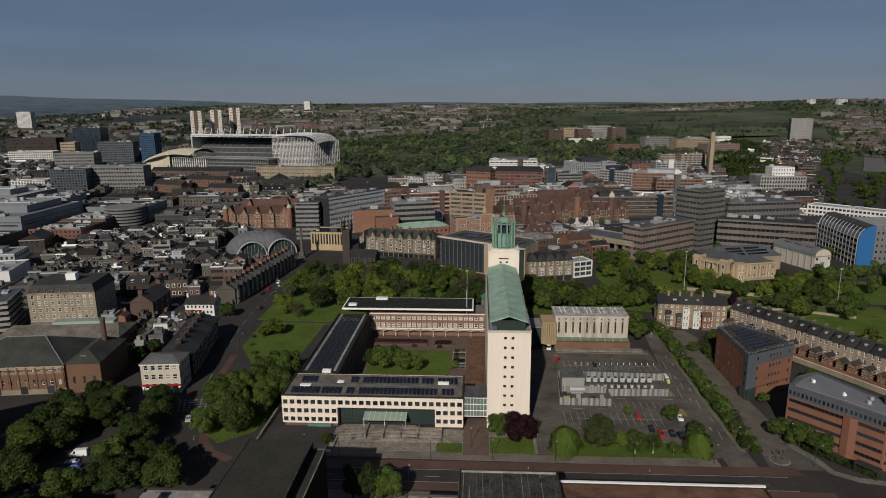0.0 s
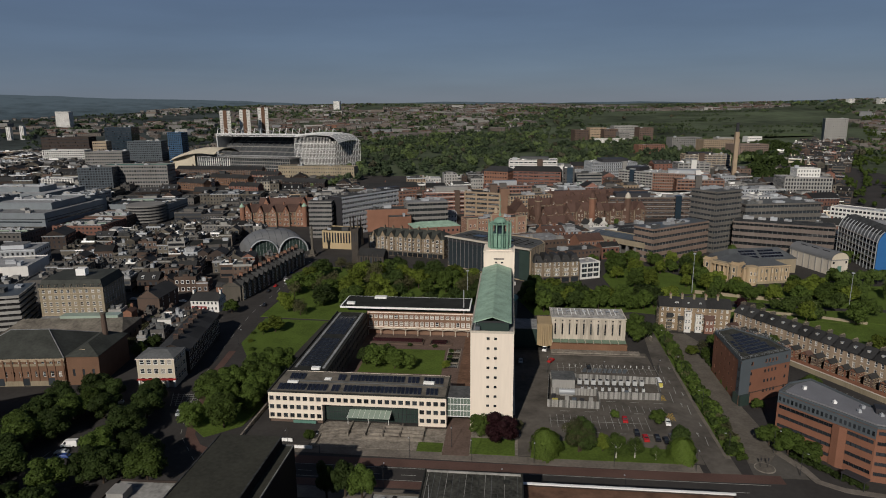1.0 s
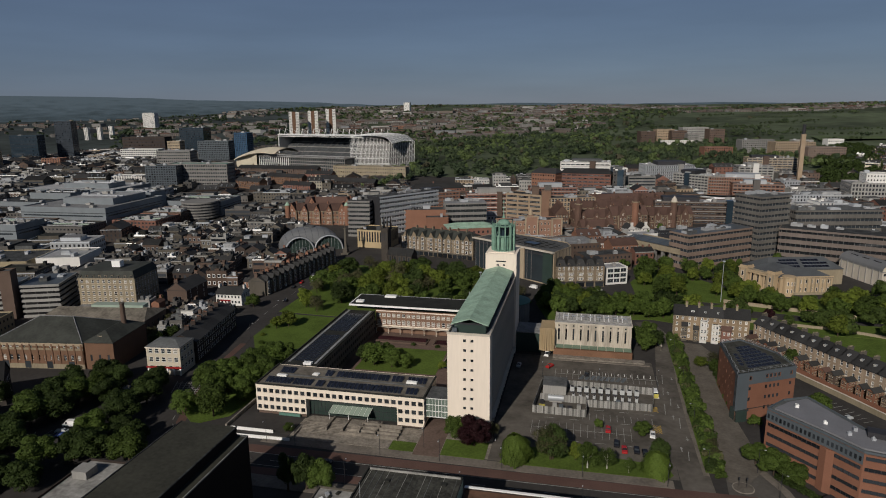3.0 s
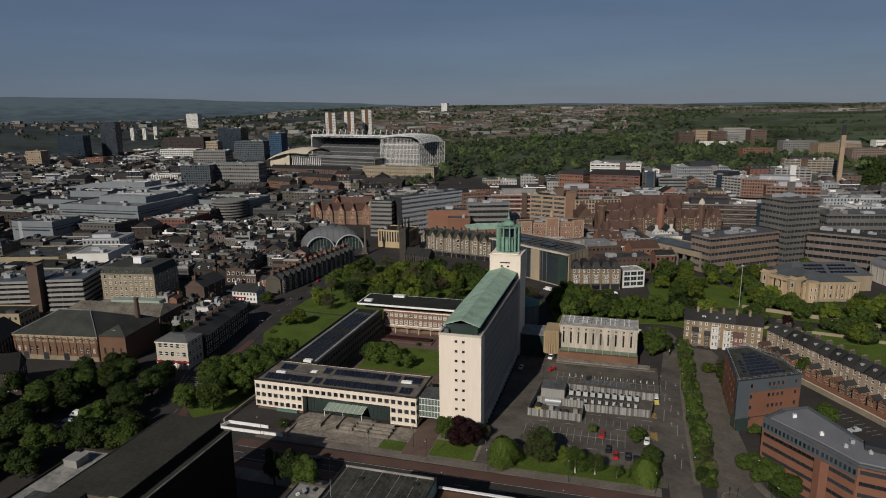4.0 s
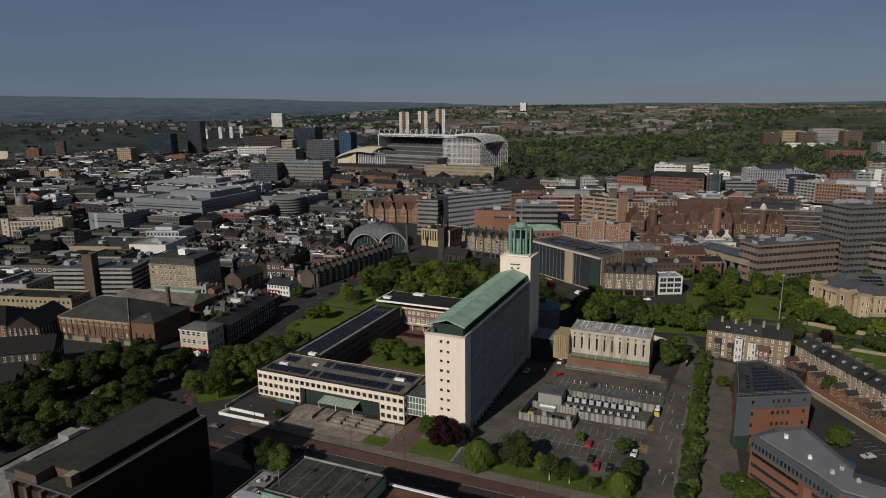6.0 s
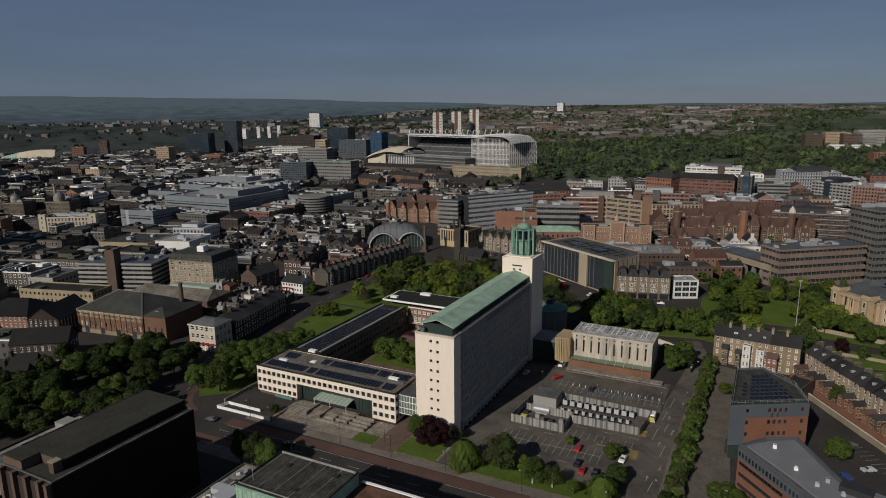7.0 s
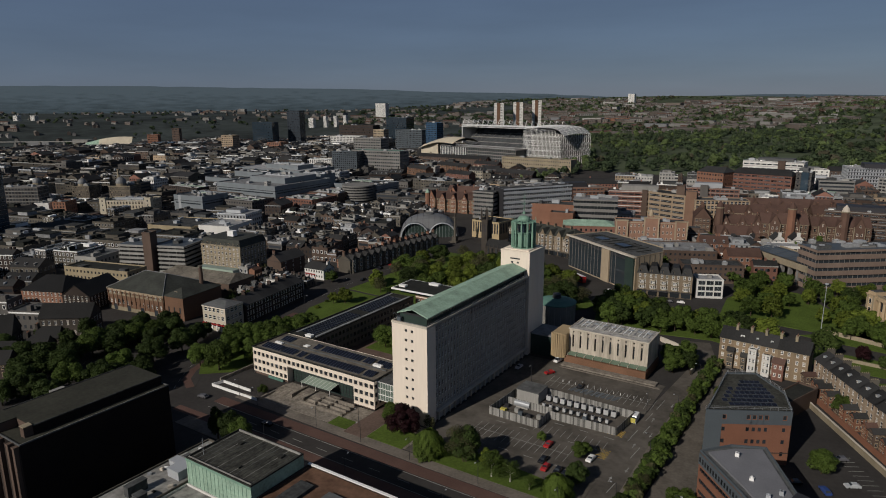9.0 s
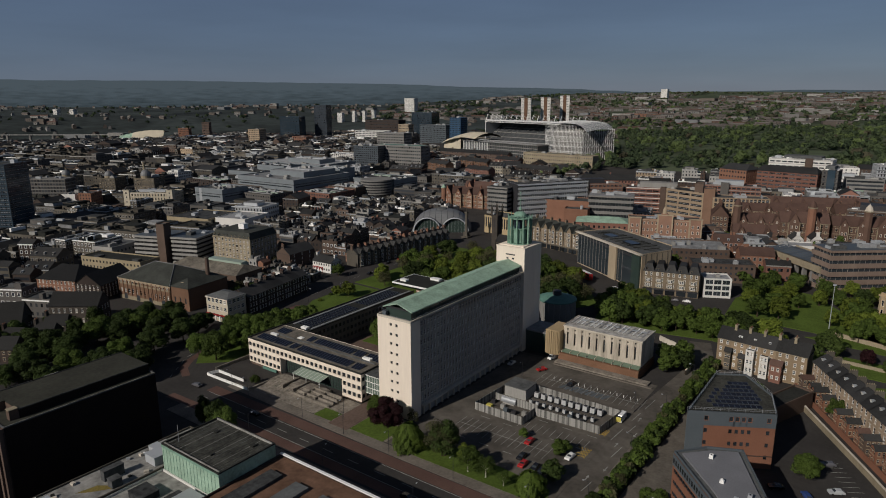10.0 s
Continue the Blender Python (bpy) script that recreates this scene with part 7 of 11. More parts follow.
banded("concrete_block", "long grey-brown concrete range with dark window bands", 184, 502, -21, 67, 20, 24.5, 5, conc_grb, 5)
banded("concrete_block", "grey concrete block behind the banded tower", 204, 536, 12, 66, 26, 32, 6, conc_twr, 8)
dk = thing("raised_deck", 76, 509, 0, -46, "raised concrete deck on piers with blue glazed roof", "walkway")
FOOT.append((76, 509, radians(-46), 54, 24))
part("deck_beam", Geo().box(0, 54, 0, 24, 9.6, 12.4), sandmid, dk)
part("parapet", Geo().box(0, 54, -0.3, 0.1, 11, 13.6).box(0, 54, 23.7, 24, 11, 13.6), sandmid, dk)
for i in range(8):
    part("pier", Geo().box(1 + i * 7.2, 2.6 + i * 7.2, 1, 3.5, -1, 9.6), conc_mid, dk)
for i in range(14):
    rf = Geo()
    rf.poly([(1 + i * 3.7, 3, 13.2), (4.4 + i * 3.7, 3, 13.2), (4.4 + i * 3.7, 13, 14.8), (1 + i * 3.7, 13, 14.8)])
    rf.poly([(1 + i * 3.7, 13, 14.8), (4.4 + i * 3.7, 13, 14.8), (4.4 + i * 3.7, 22, 13.2), (1 + i * 3.7, 22, 13.2)])
    part("roof_glazing", rf, metal_blue, dk)
part("inner_wall", Geo().box(2, 52, 8, 22, -1, 9.6), conc_dk, dk)
mu = building("museum", "golden sandstone museum with columns and slate roof", "museum", 146, 432, -50, 23, 30, 11, 1, 4.6, golden, "pitch", gallery_slate, (1.8, 6.0), "stone", "fr", rh=4.2, hip=10, cornice=golden, base=1.6)
for i in range(4):
    part("column", Geo().cyl(7.0 + i * 3.1, -1.0, 1.4, 9.8, 0.62, 0.52, 12).box(6.2 + i * 3.1, 7.8 + i * 3.1, -1.8, -0.1, 0.2, 1.4).box(6.3 + i * 3.1, 7.7 + i * 3.1, -1.7, -0.2, 9.8, 10.2), golden, mu)
part("entablature", Geo().box(5.0, 18.2, -1.9, -0.36, 10.2, 11.4).box(4.8, 18.4, -2.2, -0.3, 11.4, 11.8), golden, mu)
for x_ in (-0.8, 18.2):
    part("pavilion", Geo().box(x_, x_ + 5.6, -2.2, 5, -1, 12.0).box(x_ - 0.4, x_ + 6.0, -2.6, 5.4, 12.0, 12.6).box(x_ + 0.3, x_ + 5.3, -1.9, 4.7, 12.6, 13.8), golden, mu, "square stone corner pavilion")
    part("pavilion_roof", Geo().box(x_ + 0.9, x_ + 4.7, -1.3, 4.1, 13.8, 14.1), felt, mu)
    for z_, h_ in ((2.2, 3.4), (7.2, 3.2)):
        part("window", window_mesh(1.6, h_, "stone"), None, mu, m=Matrix.Translation((x_ + 2.8, -2.24, z_)))
    for q_ in (0.4, 4.4):
        part("pilaster", Geo().box(x_ + q_, x_ + q_ + 0.8, -2.42, -2.2, 0, 12.0), sandmid, mu)
bl_ = Geo()
for k in range(17):
    bl_.box(5.5 + k * 0.75, 5.8 + k * 0.75, -1.5, -1.2, 11.8, 12.7)
part("balustrade", bl_.box(5.0, 18.2, -1.6, -1.1, 12.7, 12.95), sandmid, mu, kind="stuff")
part("plinth", Geo().box(-1.2, 24.2, -2.9, 0, -1, 1.3), sandmid, mu)
mw = building("museum_wing", "golden sandstone museum wing with bay", "museum", 163, 412, 15, 32, 20, 10.5, 2, 3.6, golden, "pitch", gallery_slate, (1.3, 2.5), "stone", "flr", rh=3.6, hip=8, cornice=golden)
part("bay", Geo().cyl(5, -0.4, -1, 11.2, 3.4, 3.4, 12).cyl(5, -0.4, 11.2, 11.9, 3.8, 3.8, 12), golden, mw)
for z_ in (2.2, 6.6):
    for t_ in (-35, 0, 35):
        part("window", window_mesh(1.0, 2.4, "stone"), None, mw, m=Matrix.Translation((5, -0.4, z_)) @ pose(0, 0, 0, 0, 0, t_) @ Matrix.Translation((0, -3.42, 0)))
for k in range(10):
    part("pilaster", Geo().box(9.3 + k * 2.35, 9.9 + k * 2.35, -0.3, 0, 0, 10), sandmid, mw)
part("parapet", Geo().box(-0.3, 32.3, -0.3, 0.1, 10.5, 11.4), golden, mw)
part("plinth", Geo().box(-0.3, 32.3, -0.5, 0, -1, 1.4), sandmid, mw)
mg = building("museum_hall", "top-lit museum hall with solar panels on slate roof", "museum", 160, 433, 15, 50, 22, 10, 1, 60, sandmid, "pitch", gallery_slate, sides="", rh=5.5, hip=7)
pv_ = Geo().box(-1.05, 1.05, -0.95, 0.95, 0, 0.12).mesh("solar_panel", solar)
for r_ in range(3):
    for c_ in range(15):
        if c_ != 7 and (r_ < 2 or 1 < c_ < 13):
            part("solar_panel", pv_, None, mg, m=Matrix.Translation((8 + c_ * 2.35 + r_ * 0.2, 2.6 + r_ * 2.7, 11.55 + r_ * 1.35)) @ pose(0, 0, 0, 26.6, 0, 0))
bw = thing("museum_wing", 228, 440, 0, 18, "pale stone museum wing under a grey barrel roof", "museum")
FOOT.append((228, 440, radians(18), 14, 40))
part("wall", Geo().box(0, 13, 0, 38, -1, 10.5), stone_grey, bw)
vg = Geo()
for k in range(10):
    a, b = math.pi * k / 10, math.pi * (k + 1) / 10
    P = lambda t: (6.5 - 6.9 * math.cos(t), 10.5 + 4.8 * math.sin(t))
    (xa, za), (xb, zb) = P(a), P(b)
    vg.poly([(xa, -0.3, za), (xb, -0.3, zb), (xb, 38.3, zb), (xa, 38.3, za)])
part("barrel_roof", vg, shellgrey, bw)
eg = Geo()
eg.poly([(6.5 - 6.5 * math.cos(math.pi * k / 10), -0.05, 10.5 + 4.5 * math.sin(math.pi * k / 10)) for k in range(11)][::-1])
part("end_wall", eg, render_cr, bw, "pale arched end wall")
part("door_panel", Geo().box(5, 8, -0.2, -0.06, 0, 6), copper_dk, bw, "tall green doors")
for x_ in (1.6, 11.4):
    part("window", window_mesh(1.4, 1.6, "dark"), None, bw, m=Matrix.Translation((x_, -0.06, 7.6)))
part("string_course", Geo().box(-0.2, 13.2, -0.3, 0, 9.8, 10.5).box(-0.2, 0, 0, 38, 9.8, 10.5), concrete, bw)
for k in range(7):
    part("roof_seam", Geo().box(-0.5, 0, 2 + k * 5.6, 2.3 + k * 5.6, 0, 10.6), concrete, bw)
for k in range(3):
    part("skylight", Geo().box(3, 5.4, 6 + k * 10, 12 + k * 10, 14.4, 14.9), solar, bw)
# long arched sports block with blue gable
sp = thing("arched_block", 260, 449, 0, -4, "curved glazed metal building with bright blue end wall", "office building")
FOOT.append((260, 449, radians(-4), 11, 62))
ag, bl = Geo(), Geo()
N = 10
prof = [(0, 0), (0, 19)] + [(9.2 - 9.2 * math.cos(math.pi / 2 * k / N), 19 + 11 * math.sin(math.pi / 2 * k / N)) for k in range(1, N + 1)] + [(10.5, 30), (10.5, 0)]
for i in range(len(prof) - 1):
    (a, z0), (b, z1) = prof[i], prof[i + 1]
    ag.poly([(a, 0, z0), (b, 0, z1), (b, 62, z1), (a, 62, z0)][::-1], 1 if 4 < i < N + 2 else 0)
bl.poly([(a, -0.2, z) for a, z in prof][::-1])
part("roof_shell", ag, [shellgrey, felt], sp, "grey metal wall curving into a dark roof")
part("blue_gable", bl, paint_blue, sp, "bright blue end wall")
for k in range(13):
    r = Geo()
    for i in range(1, N - 3):
        (a, z0), (b, z1) = prof[i], prof[i + 1]
        r.beam((a - 0.3, 0.6 + k * 5.05, z0 + 0.1), (b - 0.3, 0.6 + k * 5.05, z1 + 0.2), 0.28)
    r.beam((-0.3, 0.6 + k * 5.05, 0), (-0.3, 0.6 + k * 5.05, 19.1), 0.28)
    part("rib", r, metal_lt, sp)
for z in (2.5, 6.5, 10.5, 14.5, 18.2):
    part("window_band", Geo().box(-0.14, -0.02, 1, 61, z, z + 2.2), glass, sp)
    part("rail", Geo().box(-0.5, -0.2, 0.4, 61.4, z + 2.5, z + 2.8), stone_grey, sp)
building("grey_annexe", "grey metal clad annexe beside the arched block", "office building", 271.5, 450.5, -4, 40, 50, 27, 6, 3, shellgrey, rmat=felt_lt, sides="fl", clutter=4, mode="joined")
building("white_slab", "long white-framed teaching block", "college", 300, 603, -48, 90, 18, 19, 5, 3.2, render_wh, rmat=felt_lt, win=(2.2, 1.9), sides="flr", clutter=4, mode="joined")
building("concrete_library", "concrete library with deep window grid", "library", 309, 728, 0, 49, 30, 25, 6, 3, concrete, rmat=felt_lt, win=(1.8, 2.4), sides="flr", clutter=5, mode="joined")
building("white_block", "pale upper block above the library", "college", 325, 738, 0, 24, 18, 33, 8, 3, render_wh, rmat=felt_lt, sides="flr", clutter=1, mode="joined")
irng = random.Random(52)
for lab, cat, x, y, rot, w, d, h, s, wm, rm, cl in (
        ("red brick hospital block with pale bands", "hospital", 182, 779, -11, 63, 30, 28, 7, brick_or, felt_lt, 6), ("buff concrete hospital slab", "hospital", 249, 906, -1, 60, 24, 36, 9, sand, felt, 4),
        ("white clad hospital research block", "hospital", 148, 812, -42, 50, 30, 28, 7, concrete, felt_lt, 6), ("grey metal clad research block", "hospital", 120, 850, 10, 60, 34, 32, 7, metal_lt, felt_lt, 6),
        ("ornate red brick hospital front", "hospital", -15, 772, -20, 30, 24, 32, 6, brick_or, slate, 0), ("red brick hospital wing block", "hospital", 18, 780, -8, 58, 22, 31, 7, brick, slate, 2),
        ("white and grey hospital tower block", "hospital", 14, 876, -4, 64, 26, 33, 5, render_wh, felt_lt, 6), ("teal glazed clinic block", "hospital", 62, 776, -5, 50, 24, 15, 4, copper, felt_lt, 3),
        ("dark grey clinic tower block", "hospital", 78, 780, -5, 14, 20, 34, 8, conc_dk, felt, 1), ("orange brick clinic wing", "hospital", 200, 740, -4, 50, 20, 26, 6, brick_or, felt, 3),
        ("pale concrete ward block", "hospital", 230, 860, 0, 40, 30, 30, 7, concrete, felt_lt, 4), ("long brown brick college range", "college", 112, 640, 3, 80, 22, 22, 5, brick_br, felt_lt, 5),
        ("brown brick college range", "college", 200, 610, 0, 60, 20, 18, 4, brick_br, felt, 4),
        ("red brick clinic range", "hospital", -140, 700, 25, 60, 18, 20, 5, brick, slate, 0), ("red brick wing with slate roof", "college", -70, 650, 15, 60, 18, 24, 5, brick, felt, 3),
        ("red brick wing of the college", "college", -10, 690, 10, 50, 18, 26, 6, brick, felt, 3), ("orange brick college range", "college", -120, 640, 40, 50, 16, 24, 6, brick_or, felt, 2),
        ("white rendered low college block", "college", 60, 690, 0, 40, 20, 16, 4, render_wh, felt_lt, 3)):
    hh = h - land(x, y) * 0.5
    pick = irng.choice([(3.2, (1.7, 1.7)), (4.2, (3.2, 1.6)), (2.6, (1.2, 2.0)), (6.0, (5.2, 1.5))])
    ib = building("institution_block", lab, cat, x, y, rot, w, d, hh, s, pick[0], wm, rmat=rm, win=pick[1], style=irng.choice(["dark", "steel", "plain"]), sides="flr", clutter=cl, mode="joined", roof="flat" if rm is not slate else "pitch", rh=5, hip=4, recess=0.4)
    if rm is not slate:
        a, b = irng.uniform(0.08, 0.3) * w, irng.uniform(0.2, 0.35) * d
        part("plant_room", Geo().box(a, a + w * irng.uniform(0.35, 0.6), b, d - 1.5, hh, hh + irng.uniform(3, 5)), irng.choice([metal_lt, metal_dk, felt, concrete]), ib)
        e = irng.uniform(0.1, 0.8) * w
        part("stair_tower", Geo().box(e, e + irng.uniform(5, 8), -1.8, 4, -1, hh + irng.uniform(1, 5)), irng.choice([concrete, glass_blue, conc_dk, render_wh, brick_br]), ib)
        dz_ = Geo()
        for q in range(9):
            f = irng.uniform(2, w - 6)
            dz_.box(f, f + irng.uniform(1.5, 5), 1.2 + q * d * 0.09, 2.4 + q * d * 0.09, hh, hh + irng.uniform(0.6, 2.4), irng.randrange(3))
        part("rooftop_ducts", dz_, [metal_lt, felt_lt, white_paint], ib, kind="stuff")
        bz_ = Geo()
        for q in range(s + 1):
            bz_.box(-0.1, w + 0.1, -0.12, 0.0, q * hh / s - 0.3, q * hh / s + 0.25).box(w, w + 0.12, 0, d, q * hh / s - 0.3, q * hh / s + 0.25)
        part("banding", bz_, irng.choice([concrete, conc_mid, render_wh, metal_dk]), ib, kind="stuff")
cv = thing("curved_deck", 166, 704, land(166, 704), 0, "stack of curved white-edged decks with dark gaps", "car park")
FOOT.append((160, 700, 0, 60, 30))
for k in range(4):
    arc = [(-2 + 46 * t, 4 - 10 * math.sin(math.pi * t) + k * 1.5) for t in (q / 10 for q in range(11))]
    part("deck_edge", strip_mesh(arc, 1.6, 4.5 + k * 3.6, 1.3), white_paint, cv)
    part("deck", strip_mesh([(p, q + 8) for p, q in arc], 9.0, 4.2 + k * 3.6, 0.5), felt, cv)
part("core", Geo().box(4, 40, 6, 20, -2, 15), conc_dk, cv)
cs = thing("hospital_chimney", 292, 838, land(292, 838), 0, "tall slim brown concrete chimney stack", "chimney")
part("stack", Geo().box(-2.3, 2.3, -2.3, 2.3, 0, 64), brick_buff, cs)
part("top", Geo().cyl(0, 0, 64, 75, 1.9, 1.9, 10), metal_dk, cs, "black flue top")
gothic(-235, 580, 8, 62, 16, 13.5, 6.5, ((2, 8), (15, 6), (27, 6), (39, 6), (51, 8)), 2.2, 4, "orange-red brick faculty with gables and dark tiled roof", brick_or, tile_red)
gothic(-228, 606, 8, 54, 18, 15, 7, ((4, 8), (40, 8)), 2.0, 3, "orange-red brick rear range of the faculty", brick_or, tile_red)
for x_, y_ in ((-233, 578), (-176, 587)):
    ft_ = thing("college_turret", x_, y_, 0, 8, "orange brick corner turret with pale green cap", "tower")
    part("shaft", Geo().cyl(0, 0, -1, 20, 2.4, 2.4, 10), brick_or, ft_)
    part("cap", Geo().cyl(0, 0, 20, 20.6, 2.7, 2.7, 10).cyl(0, 0, 20.6, 23.5, 2.3, 0.2, 10), copper, ft_)

# ---- shopping centre and city blocks to the west ----
mall_wall = mat("blue_grey_hall_cladding", (0.19, 0.212, 0.228), rough=0.5, metal=0.1, var=0.12, fine=0.05)
for x0, y0, r0, w_, d_, h_, m_, lab_ in ((-468, 506, 2, 89, 88, 23, felt_lt, "long blue-grey clad hall of the shopping centre"), (-560, 560, 2, 94, 70, 18, felt, "blue-grey clad lower hall of the shopping centre"),
                                         (-600, 640, 2, 120, 70, 21, felt_lt, "blue-grey clad rear hall of the shopping centre"), (-380, 600, 4, 60, 46, 17, felt, "flat-roofed east hall of the shopping centre"), (-452, 440, 6, 40, 34, 18, felt, "grey windowless store beside the shopping centre")):
    mh = building("shopping_hall", lab_, "shopping centre", x0, y0, r0, w_, d_, h_ - land(x0, y0), 1, 60, mall_wall, rmat=m_, sides="", clutter=9, par=1.0, mode="joined")
    hz_ = h_ - land(x0, y0)
    part("cladding_band", Geo().box(-0.12, w_ + 0.12, -0.12, d_ + 0.12, hz_ - 4.6, hz_ - 4.0), metal_dk, mh, "dark joint in the cladding")
    part("window_strip", Geo().box(3, w_ - 3, -0.1, -0.02, hz_ - 7.4, hz_ - 6.2).box(w_ + 0.02, w_ + 0.1, 3, d_ - 3, hz_ - 7.4, hz_ - 6.2), glass_slate, mh)
    part("rooflight", Geo().box(w_ * 0.1, w_ * 0.5, d_ * 0.72, d_ * 0.8, hz_, hz_ + 1.2), glass_canopy, mh)
for x0, y0, w_, d_, h_, m_ in ((-445, 533, 54, 50, 28.5, felt_lt), (-540, 590, 50, 30, 24, felt), (-560, 660, 60, 30, 26, felt_lt), (-432, 590, 40, 26, 27, felt)):
    rh_ = building("roof_hall", "raised blue-grey roof hall on the shopping centre", "roof hall", x0, y0, 2, w_, d_, h_ - land(x0, y0), 1, 60, mall_wall, rmat=m_, sides="", clutter=6, mode="joined")
    part("duct_run", Geo().box(4, w_ - 4, d_ * 0.4, d_ * 0.4 + 1.2, h_ - land(x0, y0), h_ - land(x0, y0) + 1.1), metal_lt, rh_)
for x0, y0, r0, w_, d_, h_, m_, wl_ in ((-486, 466, 4, 62, 36, 13.5, felt, brick_br), (-422, 470, 4, 48, 32, 12.5, felt_dk, conc_dk), (-376, 512, 3, 44, 40, 12, felt, brick), (-376, 556, 3, 40, 36, 13, felt_lt, brick_br), (-500, 520, 3, 30, 60, 14, felt, conc_dk), (-560, 500, 3, 60, 50, 14, felt_dk, brick_dk)):
    ap = building("market_hall", "low flat-roofed market hall with roof plant and rooflights", "market hall", x0, y0, r0, w_, d_, h_ - land(x0, y0), 3, 3.6, wl_, rmat=m_, win=(1.8, 1.5), sides="fr", clutter=10, mode="joined")
    for k_ in range(3):
        part("rooflight", Geo().box(4, w_ - 4, 6 + k_ * 8, 7.4 + k_ * 8, h_ - land(x0, y0), h_ - land(x0, y0) + 0.9), glass_canopy if k_ % 2 else felt_lt, ap)
building("white_box_store", "white windowless store block", "store", -328, 376, 16, 30, 34, 9.5, 1, 40, render_wh, rmat=felt_lt, sides="", clutter=4)
building("buff_store", "buff blank-walled store beside white block", "store", -372, 358, 16, 44, 40, 8.5, 1, 40, buff_wall, rmat=felt, sides="", clutter=5)
dr = thing("round_car_park", -336, 592, land(-336, 592), 0, "round concrete ramp of dark parking decks", "car park")
FOOT.append((-360, 570, 0, 48, 46))
for i in range(6):
    part("deck", Geo().cyl(0, 0, 1.5 + i * 2.9, 2.9 + i * 2.9, 18, 18, 32), conc_mid, dr)
    part("inner", Geo().cyl(0, 0, -1 + i * 2.9 if i else -1, 1.5 + i * 2.9, 16.5, 16.5, 32), metal_dk, dr)
for lab, x, y, rot, w, d, h, s, wm, rm in (
        ("white office block with dark windows", -738, 985, 10, 66, 26, 44, 7, render_wh, felt_lt), ("green glazed office with pale roof", -605, 898, 8, 54, 26, 48, 6, conc_mid, felt_lt),
        ("dark glass office tower", -757, 1185, 8, 50, 36, 74, 12, glass_blue, felt), ("striped glass office slab", -636, 1058, 6, 58, 26, 55, 9, slate_blue, felt),
        ("tall bright blue hotel tower", -552, 1040, 0, 24, 22, 70, 14, blue_dull, felt), ("blue-grey clad tower block", -499, 728, 10, 40, 26, 41, 9, metal_blue, felt),
        ("grey-green office with deep window grid", -483, 752, 6, 80, 24, 42, 6, conc_mid, copper_dk), ("white stepped office block", -560, 740, 14, 40, 22, 26, 5, render_wh, felt_lt),
        ("long dark brown office block", -863, 1150, 8, 88, 30, 57, 7, brick_dk, felt), ("beige rendered stair block", -741, 1120, 6, 25, 20, 51, 6, sand, felt)):
    building("city_office", lab, "office building", x, y, rot, w, d, h - land(x, y), s, 3.2, wm, rmat=rm, win=(2.2, 1.9), sides="flr", clutter=3, mode="joined")
building("white_tower_block", "pale rendered residential tower block", "tower block", -1562, 2150, 8, 46, 30, 98 - land(-1540, 2150), 18, 3.4, render_wh, rmat=felt, win=(1.8, 1.6), sides="fr", clutter=1, mode="joined")
building("dark_tower", "slim black glass residential tower", "tower block", -965, 1092, 20, 30, 28, 90 - land(-950, 1090), 22, 3, dark_glass_clad, rmat=felt, win=(2, 1.8), sides="fr", clutter=0, mode="joined")
for x, y, tz in ((-715, 1600, 101), (-688, 1660, 103), (-666, 1732, 108)):
    tb = building("tower_block", "pale concrete residential tower with dark stripe", "tower block", x, y, 25, 26, 22, tz - land(x, y), 18, 3.2, render_wh, rmat=felt, win=(1.6, 1.5), sides="fr", clutter=1, mode="joined", group="hill towers")
    part("stripe", Geo().box(8, 17, -0.5, -0.02, 0, tz - land(x, y) + 1.5), bath_brick, tb, "brown panel stripe")
building("tower_block", "pale residential tower far off", "tower block", -852, 3184, 0, 30, 28, 134 - land(-840, 3184), 12, 4, render_wh, rmat=felt, sides="f", clutter=0, mode="joined")
building("tower_block", "pale pink residential tower", "tower block", 700, 1520, -12, 44, 24, 78 - land(720, 1520), 14, 3.6, concrete, rmat=felt, win=(1.3, 1.2), sides="fl", clutter=1, mode="joined")
building("glass_tower", "dark blue glazed residential tower with pale mullions", "tower block", -446, 244, 28, 28, 24, 59, 18, 2.0, glass_blue, rmat=felt, win=(1.5, 2.4), style="steel", sides="fr", clutter=1, mode="joined")

